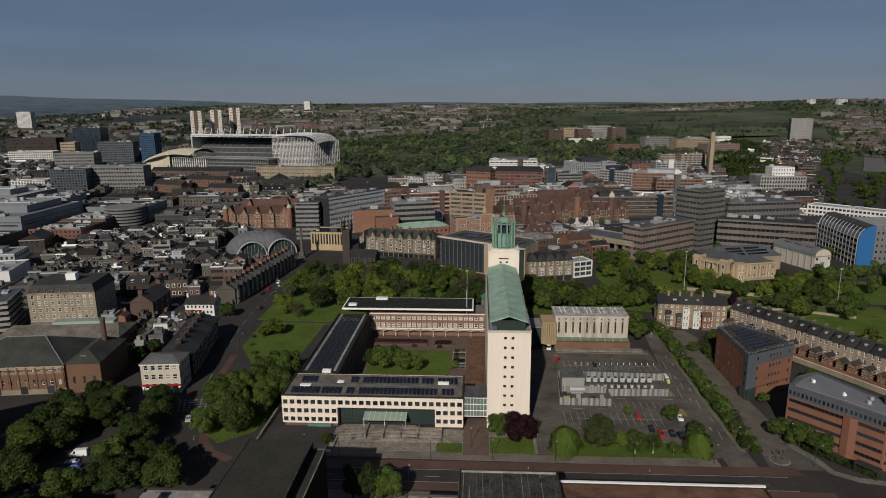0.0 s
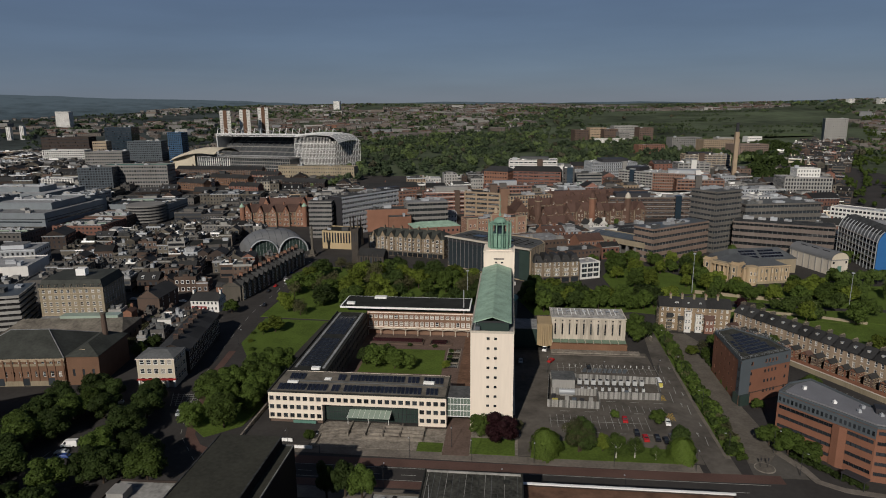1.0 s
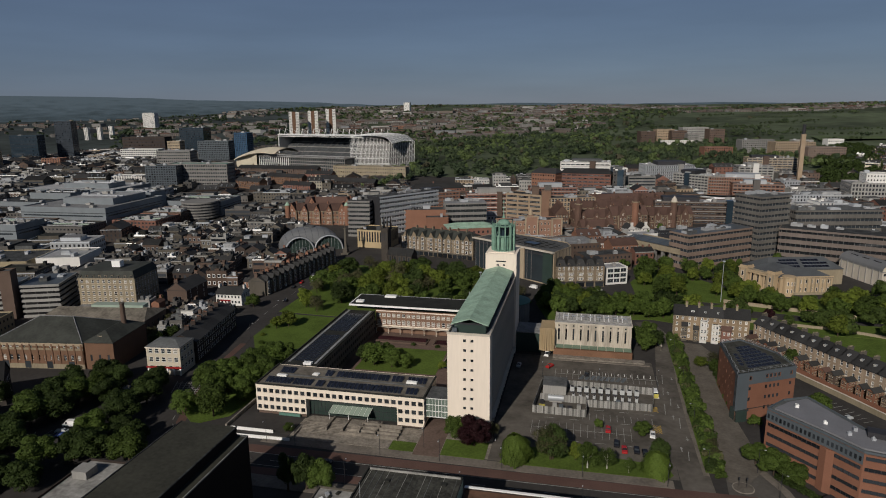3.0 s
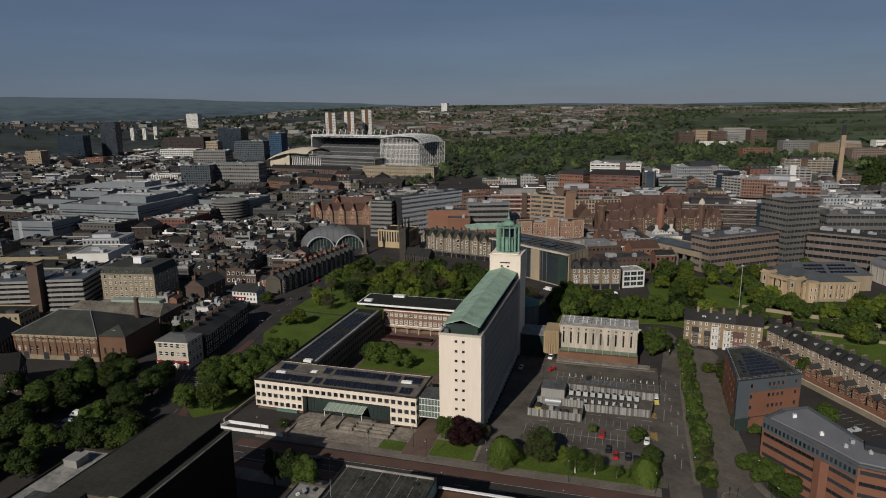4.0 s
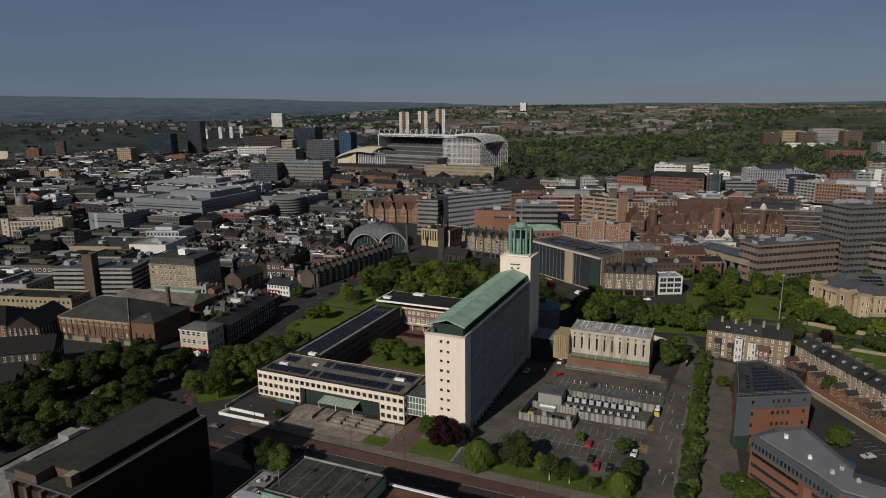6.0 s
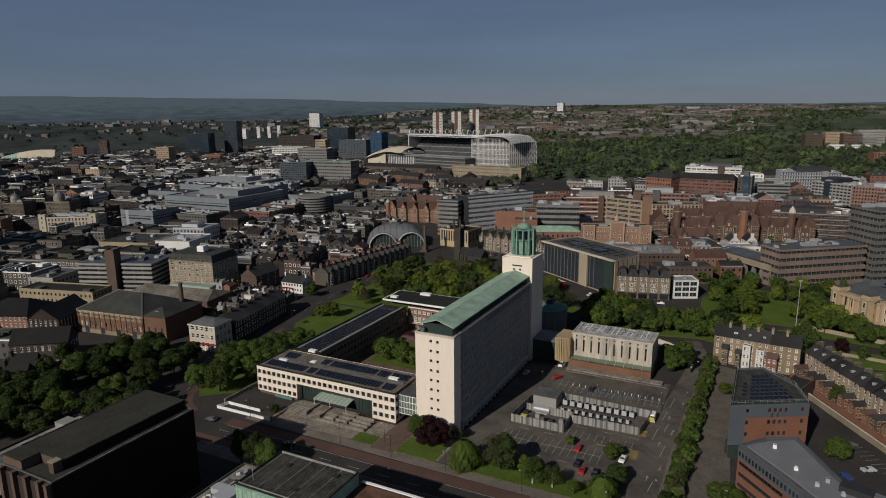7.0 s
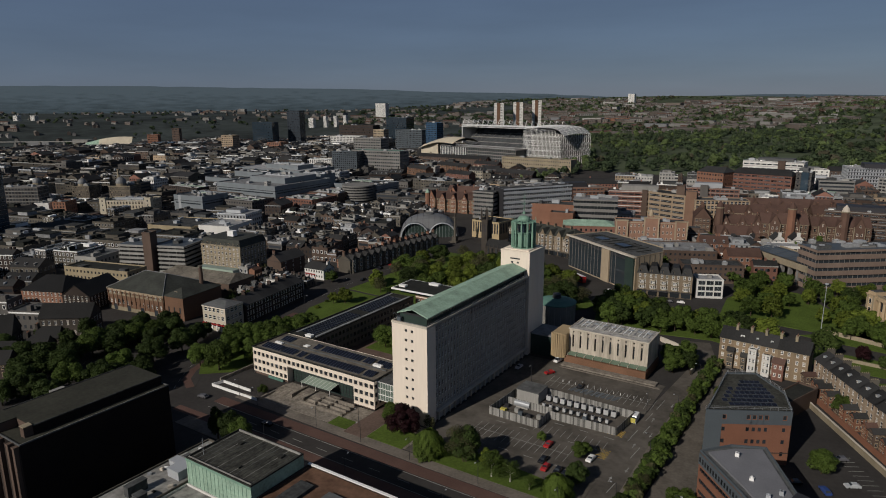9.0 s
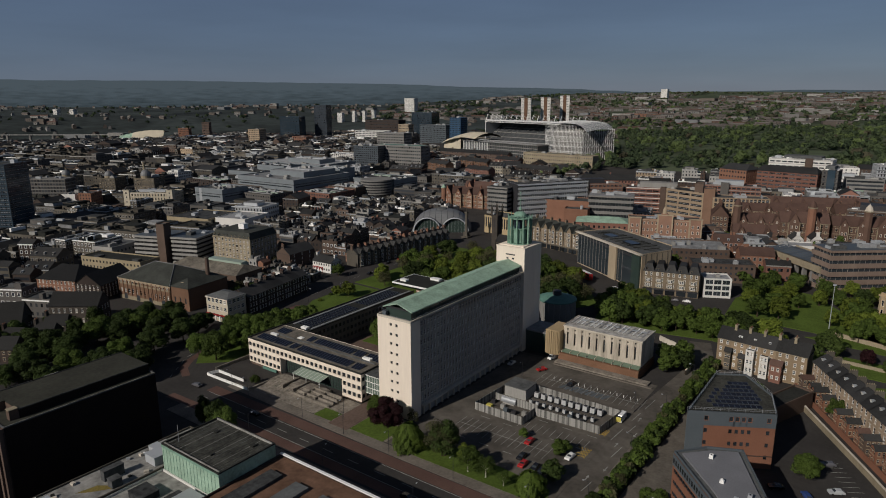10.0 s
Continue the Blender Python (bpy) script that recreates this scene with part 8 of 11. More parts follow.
for lab, x, y, w, d, tz, st, wm in (("far pale slab tower block", -2509, 1212, 22, 16, 63, 12, render_wh), ("far pale slab tower block", -2488, 1262, 22, 16, 62, 12, render_wh), ("blue glazed office with orange end", -1010, 1030, 52, 24, 65, 9, glass_blue),
                                   ("far pale tower block", -1476, 1678, 18, 16, 52, 10, render_wh), ("far pale tower block", -1440, 1713, 11, 14, 58, 12, render_wh), ("far pale tower block", -1418, 1740, 11, 14, 58, 12, render_wh), ("far pale tower block", -1392, 1760, 11, 14, 61, 13, render_wh),
                                   ("buff office block in the town", -890, 850, 26, 20, 48, 8, brick_buff), ("orange brick block in the town", -800, 880, 30, 24, 36, 6, brick_or), ("far pale tower block", 1520, 3144, 30, 20, 128, 8, render_wh), ("far pale tower block", 1625, 3096, 44, 20, 128, 8, render_wh),
                                   ("brown brick hospital range far off", 168, 1590, 34, 30, 52, 5, brick_br), ("pale roofed hospital range far off", 206, 1610, 40, 30, 56, 5, brick_buff), ("brown brick hospital range far off", 236, 1585, 34, 24, 54, 5, brick_br), ("pale concrete hospital range far off", 264, 1620, 60, 30, 60, 6, concrete), ("brown brick hospital range far off", 318, 1590, 34, 30, 57, 6, brick_br), ("grey hospital range far off", 268, 1570, 26, 20, 48, 4, conc_mid), ("low white hospital annexe far off", 210, 1535, 70, 12, 34, 2, render_wh),
                                   ("pale flat-roofed works far off", 470, 1500, 40, 20, 38, 2, concrete), ("pale flat-roofed works far off", 540, 1520, 34, 20, 39, 2, render_wh), ("buff concrete hospital block", 370, 1250, 70, 30, 46, 6, brick_buff), ("brown concrete hospital block", 390, 1140, 60, 30, 44, 6, conc_brown), ("grey hospital block with bands", 330, 1320, 60, 26, 47, 6, conc_mid), ("red brick hospital block", 250, 1230, 50, 24, 38, 5, brick_or), ("long red brick range far off", -640, 2120, 160, 30, 46, 4, brick_or)):
    building("far_block", lab, "building", x, y, 12, w, d, max(9, tz - land(x, y)), st, 4, wm, rmat=felt, win=(2.2, 1.7), sides="fr", clutter=1, mode="joined")
# concert hall far down by the river
hl = thing("river_concert_hall", -1368, 850, land(-1368, 850) + 14, 35, "pale curved steel concert hall by the river", "hall")
FOOT.append((-1390, 820, 0, 110, 90))
hg, hn_ = Geo(), Geo()
for i in range(14):
    a0, a1 = i / 14, (i + 1) / 14
    f = lambda a: 4 + 15 * math.sin(math.pi * (0.04 + 0.56 * a))
    k_ = hn_ if i < 4 else hg
    k_.poly([(a0 * 105, 0, 2), (a1 * 105, 0, 2), (a1 * 105, 8, f(a1)), (a0 * 105, 8, f(a0))])
    k_.poly([(a0 * 105, 8, f(a0)), (a1 * 105, 8, f(a1)), (a1 * 105, 40, f(a1) * 0.7), (a0 * 105, 40, f(a0) * 0.7)])
part("shell", hg, stone_cream, hl)
part("podium", Geo().box(-4, 110, -6, 42, -18, 2), conc_mid, hl)
part("glazed_nose", hn_, copper, hl, "green-tinted glazed end of the shell")
for i in range(6):
    part("shell_joint", Geo().box(36 + i * 12, 36.8 + i * 12, -0.4, 8, 1, 4), concrete, hl)
br_ = thing("river_bridge", -1368, 850, land(-1368, 850) + 12, 35, "long pale bridge deck high over the river", "bridge")
part("deck", Geo().box(-420, -4, 18, 26, 9, 10.6), concrete, br_)
for i in range(7):
    part("pier", Geo().box(-60 - i * 55, -56 - i * 55, 19, 25, -40, 9), conc_mid, br_)
ar_ = Geo()
for i in range(12):
    q = lambda a: (-400 + a * 110, 22, 0.5 + 7 * math.sin(math.pi * a))
    ar_.beam(q(i / 12), q((i + 1) / 12), 0.9)
part("arch", ar_, concrete, br_)
building("city_office", "dull blue clad riverside block", "office building", -1195, 905, 35, 46, 20, 16, 3, 4, blue_dull, rmat=felt_lt, win=(2.6, 1.6), sides="fr", clutter=1, mode="joined")
building("city_office", "orange-brown riverside apartment block", "apartment block", -1250, 930, 35, 24, 18, 34, 8, 3.4, brick_or, rmat=felt, win=(1.8, 1.6), sides="fr", clutter=1, mode="joined")
building("city_office", "brown slim riverside apartment tower", "apartment block", -1185, 950, 35, 16, 16, 46, 12, 3.2, brick_br, rmat=felt, win=(1.8, 1.6), sides="fr", clutter=0, mode="joined")
cm_ = building("cream_arcade", "ornate cream Victorian market front with corner turrets", "market hall", -503, 392, 33, 50, 26, 13, 3, 3.1, stone_cream, rmat=felt_dk, win=(1.4, 2.4), style="stone", sides="flr", clutter=6, mode="joined", cornice=stone_grey)
for x_ in (-0.6, 44.6):
    part("turret", Geo().box(x_, x_ + 6, -0.8, 5, -1, 16).box(x_ - 0.3, x_ + 6.3, -1.1, 5.3, 16, 16.6), stone_cream, cm_)
    part("turret_roof", Geo().cyl(x_ + 3, 2.1, 16.6, 20, 3.6, 0.3, 4), slate, cm_)
    for z_ in (3, 7.6, 12):
        part("window", window_mesh(1.6, 2.4, "stone"), None, cm_, m=Matrix.Translation((x_ + 3, -0.84, z_)))
part("rooflight", Geo().box(10, 40, 9, 15, 13, 15), metal_lt, cm_, "pale raised rooflight")
building("office_slab", "grey-buff seven-storey town office", "office building", -590, 338, 33, 40, 18, 25, 7, 3.2, conc_dk, rmat=felt_dk, win=(2.2, 1.9), sides="flr", clutter=5, mode="joined", band=conc_mid)
building("town_block", "white windowless town block", "store", -546, 350, 33, 14, 20, 12.5, 1, 40, render_wh, rmat=felt, sides="", clutter=2)
building("town_block", "orange brick gabled town block", "building", -532, 360, 33, 13, 20, 13.5, 4, 3, brick_or, rmat=felt, win=(1.2, 1.8), sides="fr", clutter=2, mode="joined")
building("town_block", "pale grey blank-walled cinema block", "cinema", -445, 440, 20, 34, 30, 17, 1, 60, metal_lt, rmat=felt, sides="", clutter=3)
spg = thing("church_spire", -590, 465, 0, 10, "slim stone column on a street corner of the town", "monument")
FOOT.append((-596, 459, 0, 12, 12))
part("base", Geo().box(-3, 3, -3, 3, -2, 8), sandmid, spg)
part("shaft", Geo().cyl(0, 0, 8, 34, 1.5, 1.2, 10).cyl(0, 0, 34, 35, 2, 2, 10), sandmid, spg)


def domed(x, y, w, h, r, lab):
    """A corner building with a ribbed dome on a drum."""
    dm_ = building("domed_arcade", lab, "building", x, y, 30, w, w, h, 4, 3.0, sandark, rmat=felt_dk, win=(1.4, 2.2), style="stone", sides="fr", clutter=3, mode="joined", cornice=sandmid)
    part("drum", Geo().cyl(w / 2, 5, h, h + 3, r, r, 16), sandmid, dm_)
    dg, pr = Geo(), None
    for k in range(8):
        c_ = (r * 1.02 * math.cos(k / 7 * 1.5), h + 3 + r * 1.25 * math.sin(k / 7 * 1.5))
        if pr:
            dg.cyl(w / 2, 5, pr[1], c_[1], pr[0], c_[0], 16, cap=k == 7)
        pr = c_
    part("dome", dg, shellgrey, dm_)
    part("finial", Geo().cyl(w / 2, 5, h + 3 + r * 1.2, h + 5.5 + r * 1.2, 0.7, 0.1, 8), sandmid, dm_)


domed(-559, 434, 24, 17, 5.5, "sooty stone corner building with grey ribbed dome")
domed(-594, 412, 20, 16, 4.6, "sooty stone bank with small grey dome")
domed(-636, 385, 20, 16, 4.4, "sooty stone building with small grey dome")

# ---- car park: bays, compound, cars ----
def line(a, b, w=0.12, z=0.13, m=None, name="bay_line", lab="painted white parking bay line"):
    p, q = Vector(a), Vector(b)
    g = Geo().obox((p.x + q.x) / 2, (p.y + q.y) / 2, z - 0.02, (q - p).length, w, 0.03, math.atan2(q.y - p.y, q.x - p.x))
    return solid(name, g, m or lineweb, lab, "road marking", "structure")


def bay_row(x0, x1, y0, y1, step=2.45, z=0.13, twin=False):
    n = int((x1 - x0) / step)
    for i in range(n + 1):
        x = x0 + i * step
        line((x, y0), (x, y1), 0.14, z)
    if twin:
        line((x0, (y0 + y1) / 2), (x0 + n * step, (y0 + y1) / 2), 0.14, z + 0.005)


bay_row(49.8, 74.5, 228.4, 233.4)
bay_row(32.0, 68.0, 214.6, 224.2, twin=True)
bay_row(38.0, 80.5, 263.8, 273.6, twin=True)
bay_row(-134.5, -124, 176.5, 182, 2.45, 0.3)
for y in (236.5, 227.2, 211.5, 259.5):
    for i in range(5):
        line((36 + i * 9, y), (39.5 + i * 9, y), 0.2)
for i in range(11):
    line((48.5 + i * 2.1, 264.2), (50.1 + i * 2.1, 268.6), 1.5, 0.128, metal_blue, "disabled_bay", "faded blue painted parking bay") if i < 9 else None
for (x0, y0, x1, y1) in ((70.8, 239.2, 77.2, 243.6), (72.6, 222.6, 77.0, 228.6)):
    for k in range(5):
        t = k / 4
        line((x0 + (x1 - x0) * t * 0.9, y0), (x1, y0 + (y1 - y0) * (1 - t * 0.9)), 0.16, 0.13, yellow, "box_marking", "yellow painted box junction hatching")
        line((x0 + (x1 - x0) * t * 0.9, y1), (x1, y0 + (y1 - y0) * t * 0.9), 0.16, 0.136, yellow, "box_marking", "yellow painted box junction hatching")
for (x, y0, y1) in ((80.6, 255, 262), (82.4, 246, 252), (79.6, 238, 247), (83.6, 228, 236), (83.4, 206, 212), (81.5, 266, 275)):
    line((x, y0), (x + 0.6, y1), 0.22, 0.14)
for i in range(14):
    line((-60 + i * 11, 179.2), (-55.5 + i * 11, 179.2), 0.16, 0.09, None, "lane_line", "white dashed lane line")
line((-60, 182.9), (95, 183.6), 0.16, 0.09, None, "lane_line", "long white lane line")
line((-55, 176.2), (95, 176.2), 0.16, 0.09, None, "lane_line", "long white lane line")
for i in range(len(SIDE) - 1):
    (a, b), (c, d) = SIDE[i], SIDE[i + 1]
    for k in range(3):
        t0, t1 = (k + 0.1) / 3, (k + 0.55) / 3
        line((a + (c - a) * t0, b + (d - b) * t0), (a + (c - a) * t1, b + (d - b) * t1), 0.18, 0.09, None, "lane_line", "white dashed lane line")
for i in range(9):
    line((-138 + i * 1.9, 173.5 + i * 1.6), (-141.5 + i * 1.9, 178 + i * 1.6), 0.14, 0.11)
for i in range(6):
    line((-116.5 + i * 2.2, 229), (-112 + i * 1.9, 218), 0.2, 0.1, None, "box_marking", "worn white box junction hatching")
    line((-116 + i * 1.2, 227 - i * 1.8), (-105 + i * 0.7, 229 - i * 1.9), 0.2, 0.105, None, "box_marking", "worn white box junction hatching")
for i in range(7):
    line((-108 + i * 1.6, 233.6 + i * 0.9), (-106 + i * 1.6, 229.6 + i * 0.9), 0.5, 0.095, None, "crossing_stripe", "worn white crossing stripe")

for x, y, up in ((82.0, 213, 1), (84.8, 221, -1), (82.2, 236, 1), (85.0, 246, -1), (82.6, 257, 1), (85.6, 272, -1)):
    ar_g = Geo().box(x - 0.14, x + 0.14, y - 1.3, y + 0.6, 0.11, 0.14) if up > 0 else Geo().box(x - 0.14, x + 0.14, y - 0.6, y + 1.3, 0.11, 0.14)
    ar_g.poly([(x - 0.55, y + 0.6 * up, 0.14), (x + 0.55, y + 0.6 * up, 0.14), (x, y + 1.8 * up, 0.14)][::up])
    solid("road_arrow", ar_g, lineweb, "white painted direction arrow on tarmac", "road marking", "structure")
comp = thing("plant_compound_fence", 0, 0, 0, 0, "tall grey slatted fence round a plant compound", "fence")
pal_a = mat("galvanised_palisade", (0.27, 0.265, 0.25), rough=0.5, var=0.15, rnd=0.25)
pal_b = mat("dull_palisade", (0.13, 0.128, 0.12), rough=0.5, var=0.15, rnd=0.25)
slat = Geo().box(-0.26, 0.26, -0.05, 0.05, 0, 3.0).mesh("slat", pal_a)
slatd = Geo().box(-0.26, 0.26, -0.03, 0.03, 0, 2.9).mesh("slat", pal_b)
ring = [(31.4, 230.2), (51.0, 229.8), (51.0, 238.6), (75.2, 239.4), (76.8, 254.2), (33.4, 255.8), (31.4, 230.2)]
k = 0
for a, b in zip(ring, ring[1:]):
    a, b = Vector(a), Vector(b)
    n = int((b - a).length / 0.55)
    ang = math.degrees(math.atan2(b.y - a.y, b.x - a.x))
    for i in range(n):
        p = a.lerp(b, (i + 0.5) / n)
        part("slat", slatd if (k // 2) % 2 and k % 3 else slat, None, comp, m=Matrix.Translation((p.x, p.y, 0.1)) @ pose(0, 0, 0, 0, 0, ang))
        k += 1
    for z in (0.6, 2.3):
        part("rail", Geo().obox((a.x + b.x) / 2, (a.y + b.y) / 2, z, (b - a).length, 0.06, 0.12, radians(ang)), metal_dk, comp)
inner = thing("plant_compound_fence", 0, 0, 0, 0, "grey slatted inner screen of the plant compound", "fence")
for i in range(44):
    part("slat", slat if i % 3 else slatd, None, inner, m=Matrix.Translation((51 - 0.05 - i * 0.4, 241.0, 0.1)))
sheet("compound_slab", [(31.6, 230.4), (50.8, 230), (50.8, 238.8), (75, 239.6), (76.5, 254), (33.6, 255.4)], 0.14, carpark, "grey concrete slab of the plant compound", "slab")
sg = thing("switch_house", 34.2, 246.5, 0.14, 0, "grey windowless plant house with flat roof", "plant house")
part("body", Geo().box(0, 9, 0, 8, 0, 4.0), concrete, sg)
part("roof", Geo().box(-0.2, 9.2, -0.2, 8.2, 4.0, 4.3), felt, sg)
unit = thing("cooling_unit", 45.5, 251.2, 0.14, 0, "boxy white cooling unit with round fan", "cooling unit", "cooling units")
part("case", Geo().box(-0.85, 0.85, -0.8, 0.8, 0.5, 2.3), unit_grey, unit)
part("fan_ring", Geo().cyl(0, 0, 2.3, 2.42, 0.65, 0.65, 16), metal_dk, unit)
part("stand", Geo().box(-0.9, 0.9, -1.0, 1.0, 0, 0.5), metal_dk, unit)
for i in range(1, 10):
    copy_thing(unit, pose(45.5 + i * 2.75, 251.2 + 0.05 * i, 0.14))
for i in range(10):
    copy_thing(unit, pose(46.0 + i * 2.65, 245.4 + 0.04 * i, 0.14) @ Matrix.Diagonal((0.62, 0.62, 0.75, 1)))
tank = Geo().cyl(0, 0, 0, 6.0, 1.2, 1.2, 16)
solid("storage_tank", tank, metal_lt, "pale grey horizontal tank in the compound", "tank", m=pose(36.5, 241.0, 1.6, 0, 90, 0))
solid("tank_cradle", Geo().box(37, 41.8, 240.2, 241.8, 0.14, 0.8), concrete, "concrete cradle under the tank", "cradle")
solid("skip", Geo().prism([(33.6, 234.2), (35.6, 234.2), (35.8, 235.6), (33.4, 235.6)], 0.14, 1.2), lime, "yellow equipment skip in the compound", "skip")
for i, (x, y) in enumerate(((33.5, 238), (38.5, 236), (41, 233.8), (44, 234.5), (47.5, 235.5), (62, 242), (66, 242.5))):
    solid("equipment_crate", Geo().box(x, x + 1.6, y, y + 1.2, 0.14, 1.4 + 0.3 * (i % 3)).box(x + 0.1, x + 1.5, y + 0.1, y + 1.1, 1.4 + 0.3 * (i % 3), 1.5 + 0.3 * (i % 3)), [metal_dk, concrete, metal_blue][i % 3], "small grey equipment crate in the compound", "crate")

PAINT = {c: mat("car_paint_" + c, v, rough=0.25, var=0.0, fine=0.0, spec=0.6) for c, v in {"red": (0.35, 0.02, 0.02), "white": (0.75, 0.75, 0.74), "black": (0.012, 0.012, 0.014), "silver": (0.4, 0.42, 0.43), "blue": (0.03, 0.06, 0.2), "grey": (0.1, 0.1, 0.11)}.items()}
tyre = mat("tyre_rubber", (0.012, 0.012, 0.012), rough=0.9)
CAR = {}


def car_meshes(kind):
    if kind in CAR:
        return CAR[kind]
    L, W, H = (4.3, 1.78, 1.46) if kind == "car" else (5.4, 2.0, 2.4)
    prof = [(-L / 2, 0.35), (-L / 2, 0.8), (-L * 0.47, 0.95), (-L * 0.22, 1.02), (-L * 0.08, H), (L * 0.3, H), (L * 0.44, 1.0), (L / 2, 0.9), (L / 2, 0.35)] if kind == "car" else \
        [(-L / 2, 0.35), (-L / 2, 0.95), (-L * 0.38, 1.2), (-L * 0.26, H - 0.1), (-L * 0.2, H), (L / 2, H), (L / 2, 0.35)]
    def side(y, flip, inset):
        return [(x, y - (math.copysign(0.2, y) if z > 1.1 and inset else 0), z) for x, z in (prof if flip else prof[::-1])]
    b = Geo()
    a1, a2 = side(-W / 2, False, True)[::-1], side(W / 2, True, True)
    n = len(prof)
    for i in range(n):
        j = (i + 1) % n
        b.poly([a1[i], a1[j], a2[j], a2[i]][::-1])
    b.poly(a1[::-1]), b.poly(a2)
    panes = []
    if kind == "car":
        for y in (-1, 1):
            panes.append(("side_window", [(-L * 0.19, y * (W / 2 - 0.04), 1.04), (L * 0.4, y * (W / 2 - 0.04), 1.04), (L * 0.29, y * (W / 2 - 0.17), H - 0.08), (-L * 0.07, y * (W / 2 - 0.17), H - 0.08)]))
        panes.append(("windscreen", [(-L * 0.215, -W / 2 + 0.12, 1.07), (-L * 0.215, W / 2 - 0.12, 1.07), (-L * 0.09, W / 2 - 0.25, H - 0.02), (-L * 0.09, -W / 2 + 0.25, H - 0.02)]))
        panes.append(("rear_window", [(L * 0.445, -W / 2 + 0.12, 1.03), (L * 0.315, -W / 2 + 0.25, H), (L * 0.315, W / 2 - 0.25, H), (L * 0.445, W / 2 - 0.12, 1.03)]))
    else:
        panes.append(("windscreen", [(-L * 0.385, -W / 2 + 0.12, 1.25), (-L * 0.385, W / 2 - 0.12, 1.25), (-L * 0.27, W / 2 - 0.25, H - 0.2), (-L * 0.27, -W / 2 + 0.25, H - 0.2)]))
        for y in (-1, 1):
            panes.append(("side_window", [(-L * 0.3, y * (W / 2 + 0.01), 1.3), (-L * 0.15, y * (W / 2 + 0.01), 1.3), (-L * 0.15, y * (W / 2 - 0.18), H - 0.3), (-L * 0.24, y * (W / 2 - 0.18), H - 0.3)]))
    pm = []
    for nm, pts in panes:
        q = Geo()
        q.poly(pts)
        pm.append((nm, q.mesh(nm, glass)))
    w = Geo().cyl(0, 0, -0.1, 0.1, 0.32, 0.32, 12)
    CAR[kind] = (b, pm, w.mesh("wheel", tyre), L, W)
    return CAR[kind]


BODY = {}


def car(x, y, rot, colour, kind="car", z=0.1, where="parked on tarmac"):
    b, gl, wh, L, W = car_meshes(kind)
    if (kind, colour) not in BODY:
        BODY[(kind, colour)] = b.mesh("body", PAINT[colour])
    root = thing("car" if kind == "car" else "van", x, y, z, rot, f"{colour} {'hatchback car' if kind == 'car' else 'panel van'} {where}", kind)
    part("body", BODY[(kind, colour)], None, root)
    for nm, me_ in gl:
        part(nm, me_, None, root)
    for sx in (-0.31, 0.3):
        for sy in (-1, 1):
            part("wheel", wh, None, root, m=pose(L * sx, sy * (W / 2 - 0.1), 0.32, 90, 0, 0))
    return root


for x, y, r, c, kd in ((58.6, 221.0, 88, "red", "car"), (73.4, 220.2, 85, "white", "car"), (63.4, 208.0, 90, "red", "car"), (67.3, 208.4, 90, "black", "car"), (69.9, 207.0, 92, "black", "car"), (35.3, 274.6, 60, "red", "car"),
                       (51.1, 268.8, 88, "black", "car"), (33.4, 288.6, 80, "white", "van"), (77.4, 253.2, 92, "white", "van"), (22.0, 273.0, 88, "silver", "car"), (61.0, 211.5, 88, "black", "car"), (72.4, 209.5, 90, "grey", "car")):
    car(x, y, r, c, kd, 0.1, "standing in the car park")
solid("lime_panel", Geo().box(76.5, 78.3, 250.35, 250.42, 0.6, 2.3), lime, "lime yellow rear of the van", "panel").parent = None
for x, y, r, c, kd in ((-130.3, 185.8, 10, "white", "van"), (-129.8, 181.0, 8, "silver", "car"), (-127.6, 178.6, 8, "blue", "car"), (-132.8, 217.2, 20, "white", "car"), (-131, 175.8, 8, "grey", "car")):
    car(x, y, r, c, kd, 0.27, "under trees beside the street")
for x, y, r, c, kd in ((-105.3, 211.7, 108, "silver", "car"), (-30.4, 181.0, 2, "black", "car"), (-68, 183, 5, "grey", "car"), (-126, 391, 92, "silver", "car"), (-129, 398, 92, "white", "car"), (-123, 344, 100, "black", "car"),
                       (-174, 347, 5, "white", "car"), (-182, 343.5, 5, "white", "van"), (-205, 349, 185, "silver", "car"), (-131, 372, 92, "black", "car"), (-131, 384, 92, "red", "car"), (-131.6, 404, 92, "grey", "car"),
                       (-132, 418, 93, "blue", "car"), (-133, 427, 95, "silver", "car"), (45, 174.2, 180, "black", "car")):
    car(x, y, r, c, kd, 0.06, "on the street")
for x, y, r, c in ((136.5, 240, -60, "blue"), (128.5, 240, 30, "black"), (139.5, 262, 30, "grey"), (143, 247, 30, "silver")):
    car(x, y, r, c, "car", 0.07, "in the back yard")
for i in range(9):
    line((138 + i * 1.25, 263 - i * 2.2), (142 + i * 1.25, 265.3 - i * 2.2), 0.12, 0.1)


# ---- street lamps and tall masts ----
isl_ = thing("traffic_island", 96.9, 193.5, 0, 0, "round kerbed traffic island at the junction", "traffic island")
part("kerb", Geo().cyl(0, 0, 0, 0.2, 3.2, 3.1, 24), setts, isl_)
part("paving", Geo().cyl(0, 0, 0.2, 0.24, 2.8, 2.8, 24), path_brown, isl_)
for q in (-1.2, 1.0):
    part("post", Geo().cyl(q, 0.4, 0.2, 3.4, 0.07, 0.07, 6).box(q - 0.18, q + 0.18, 0.2, 0.5, 2.5, 3.4), metal_dk, isl_)
solid("pavement", strip_mesh([(99.2, 222), (100.2, 211), (104.5, 203.5), (108.6, 194), (110, 187), (116, 183), (130, 180)], 1.3, 0.15), paving, "curving footway with kerb beside the brick office", "pavement", "structure")
lamp = thing("street_lamp", -45, 189.5, 0.1, 0, "slim grey street lamp with short arm", "street lamp", "street lamps")
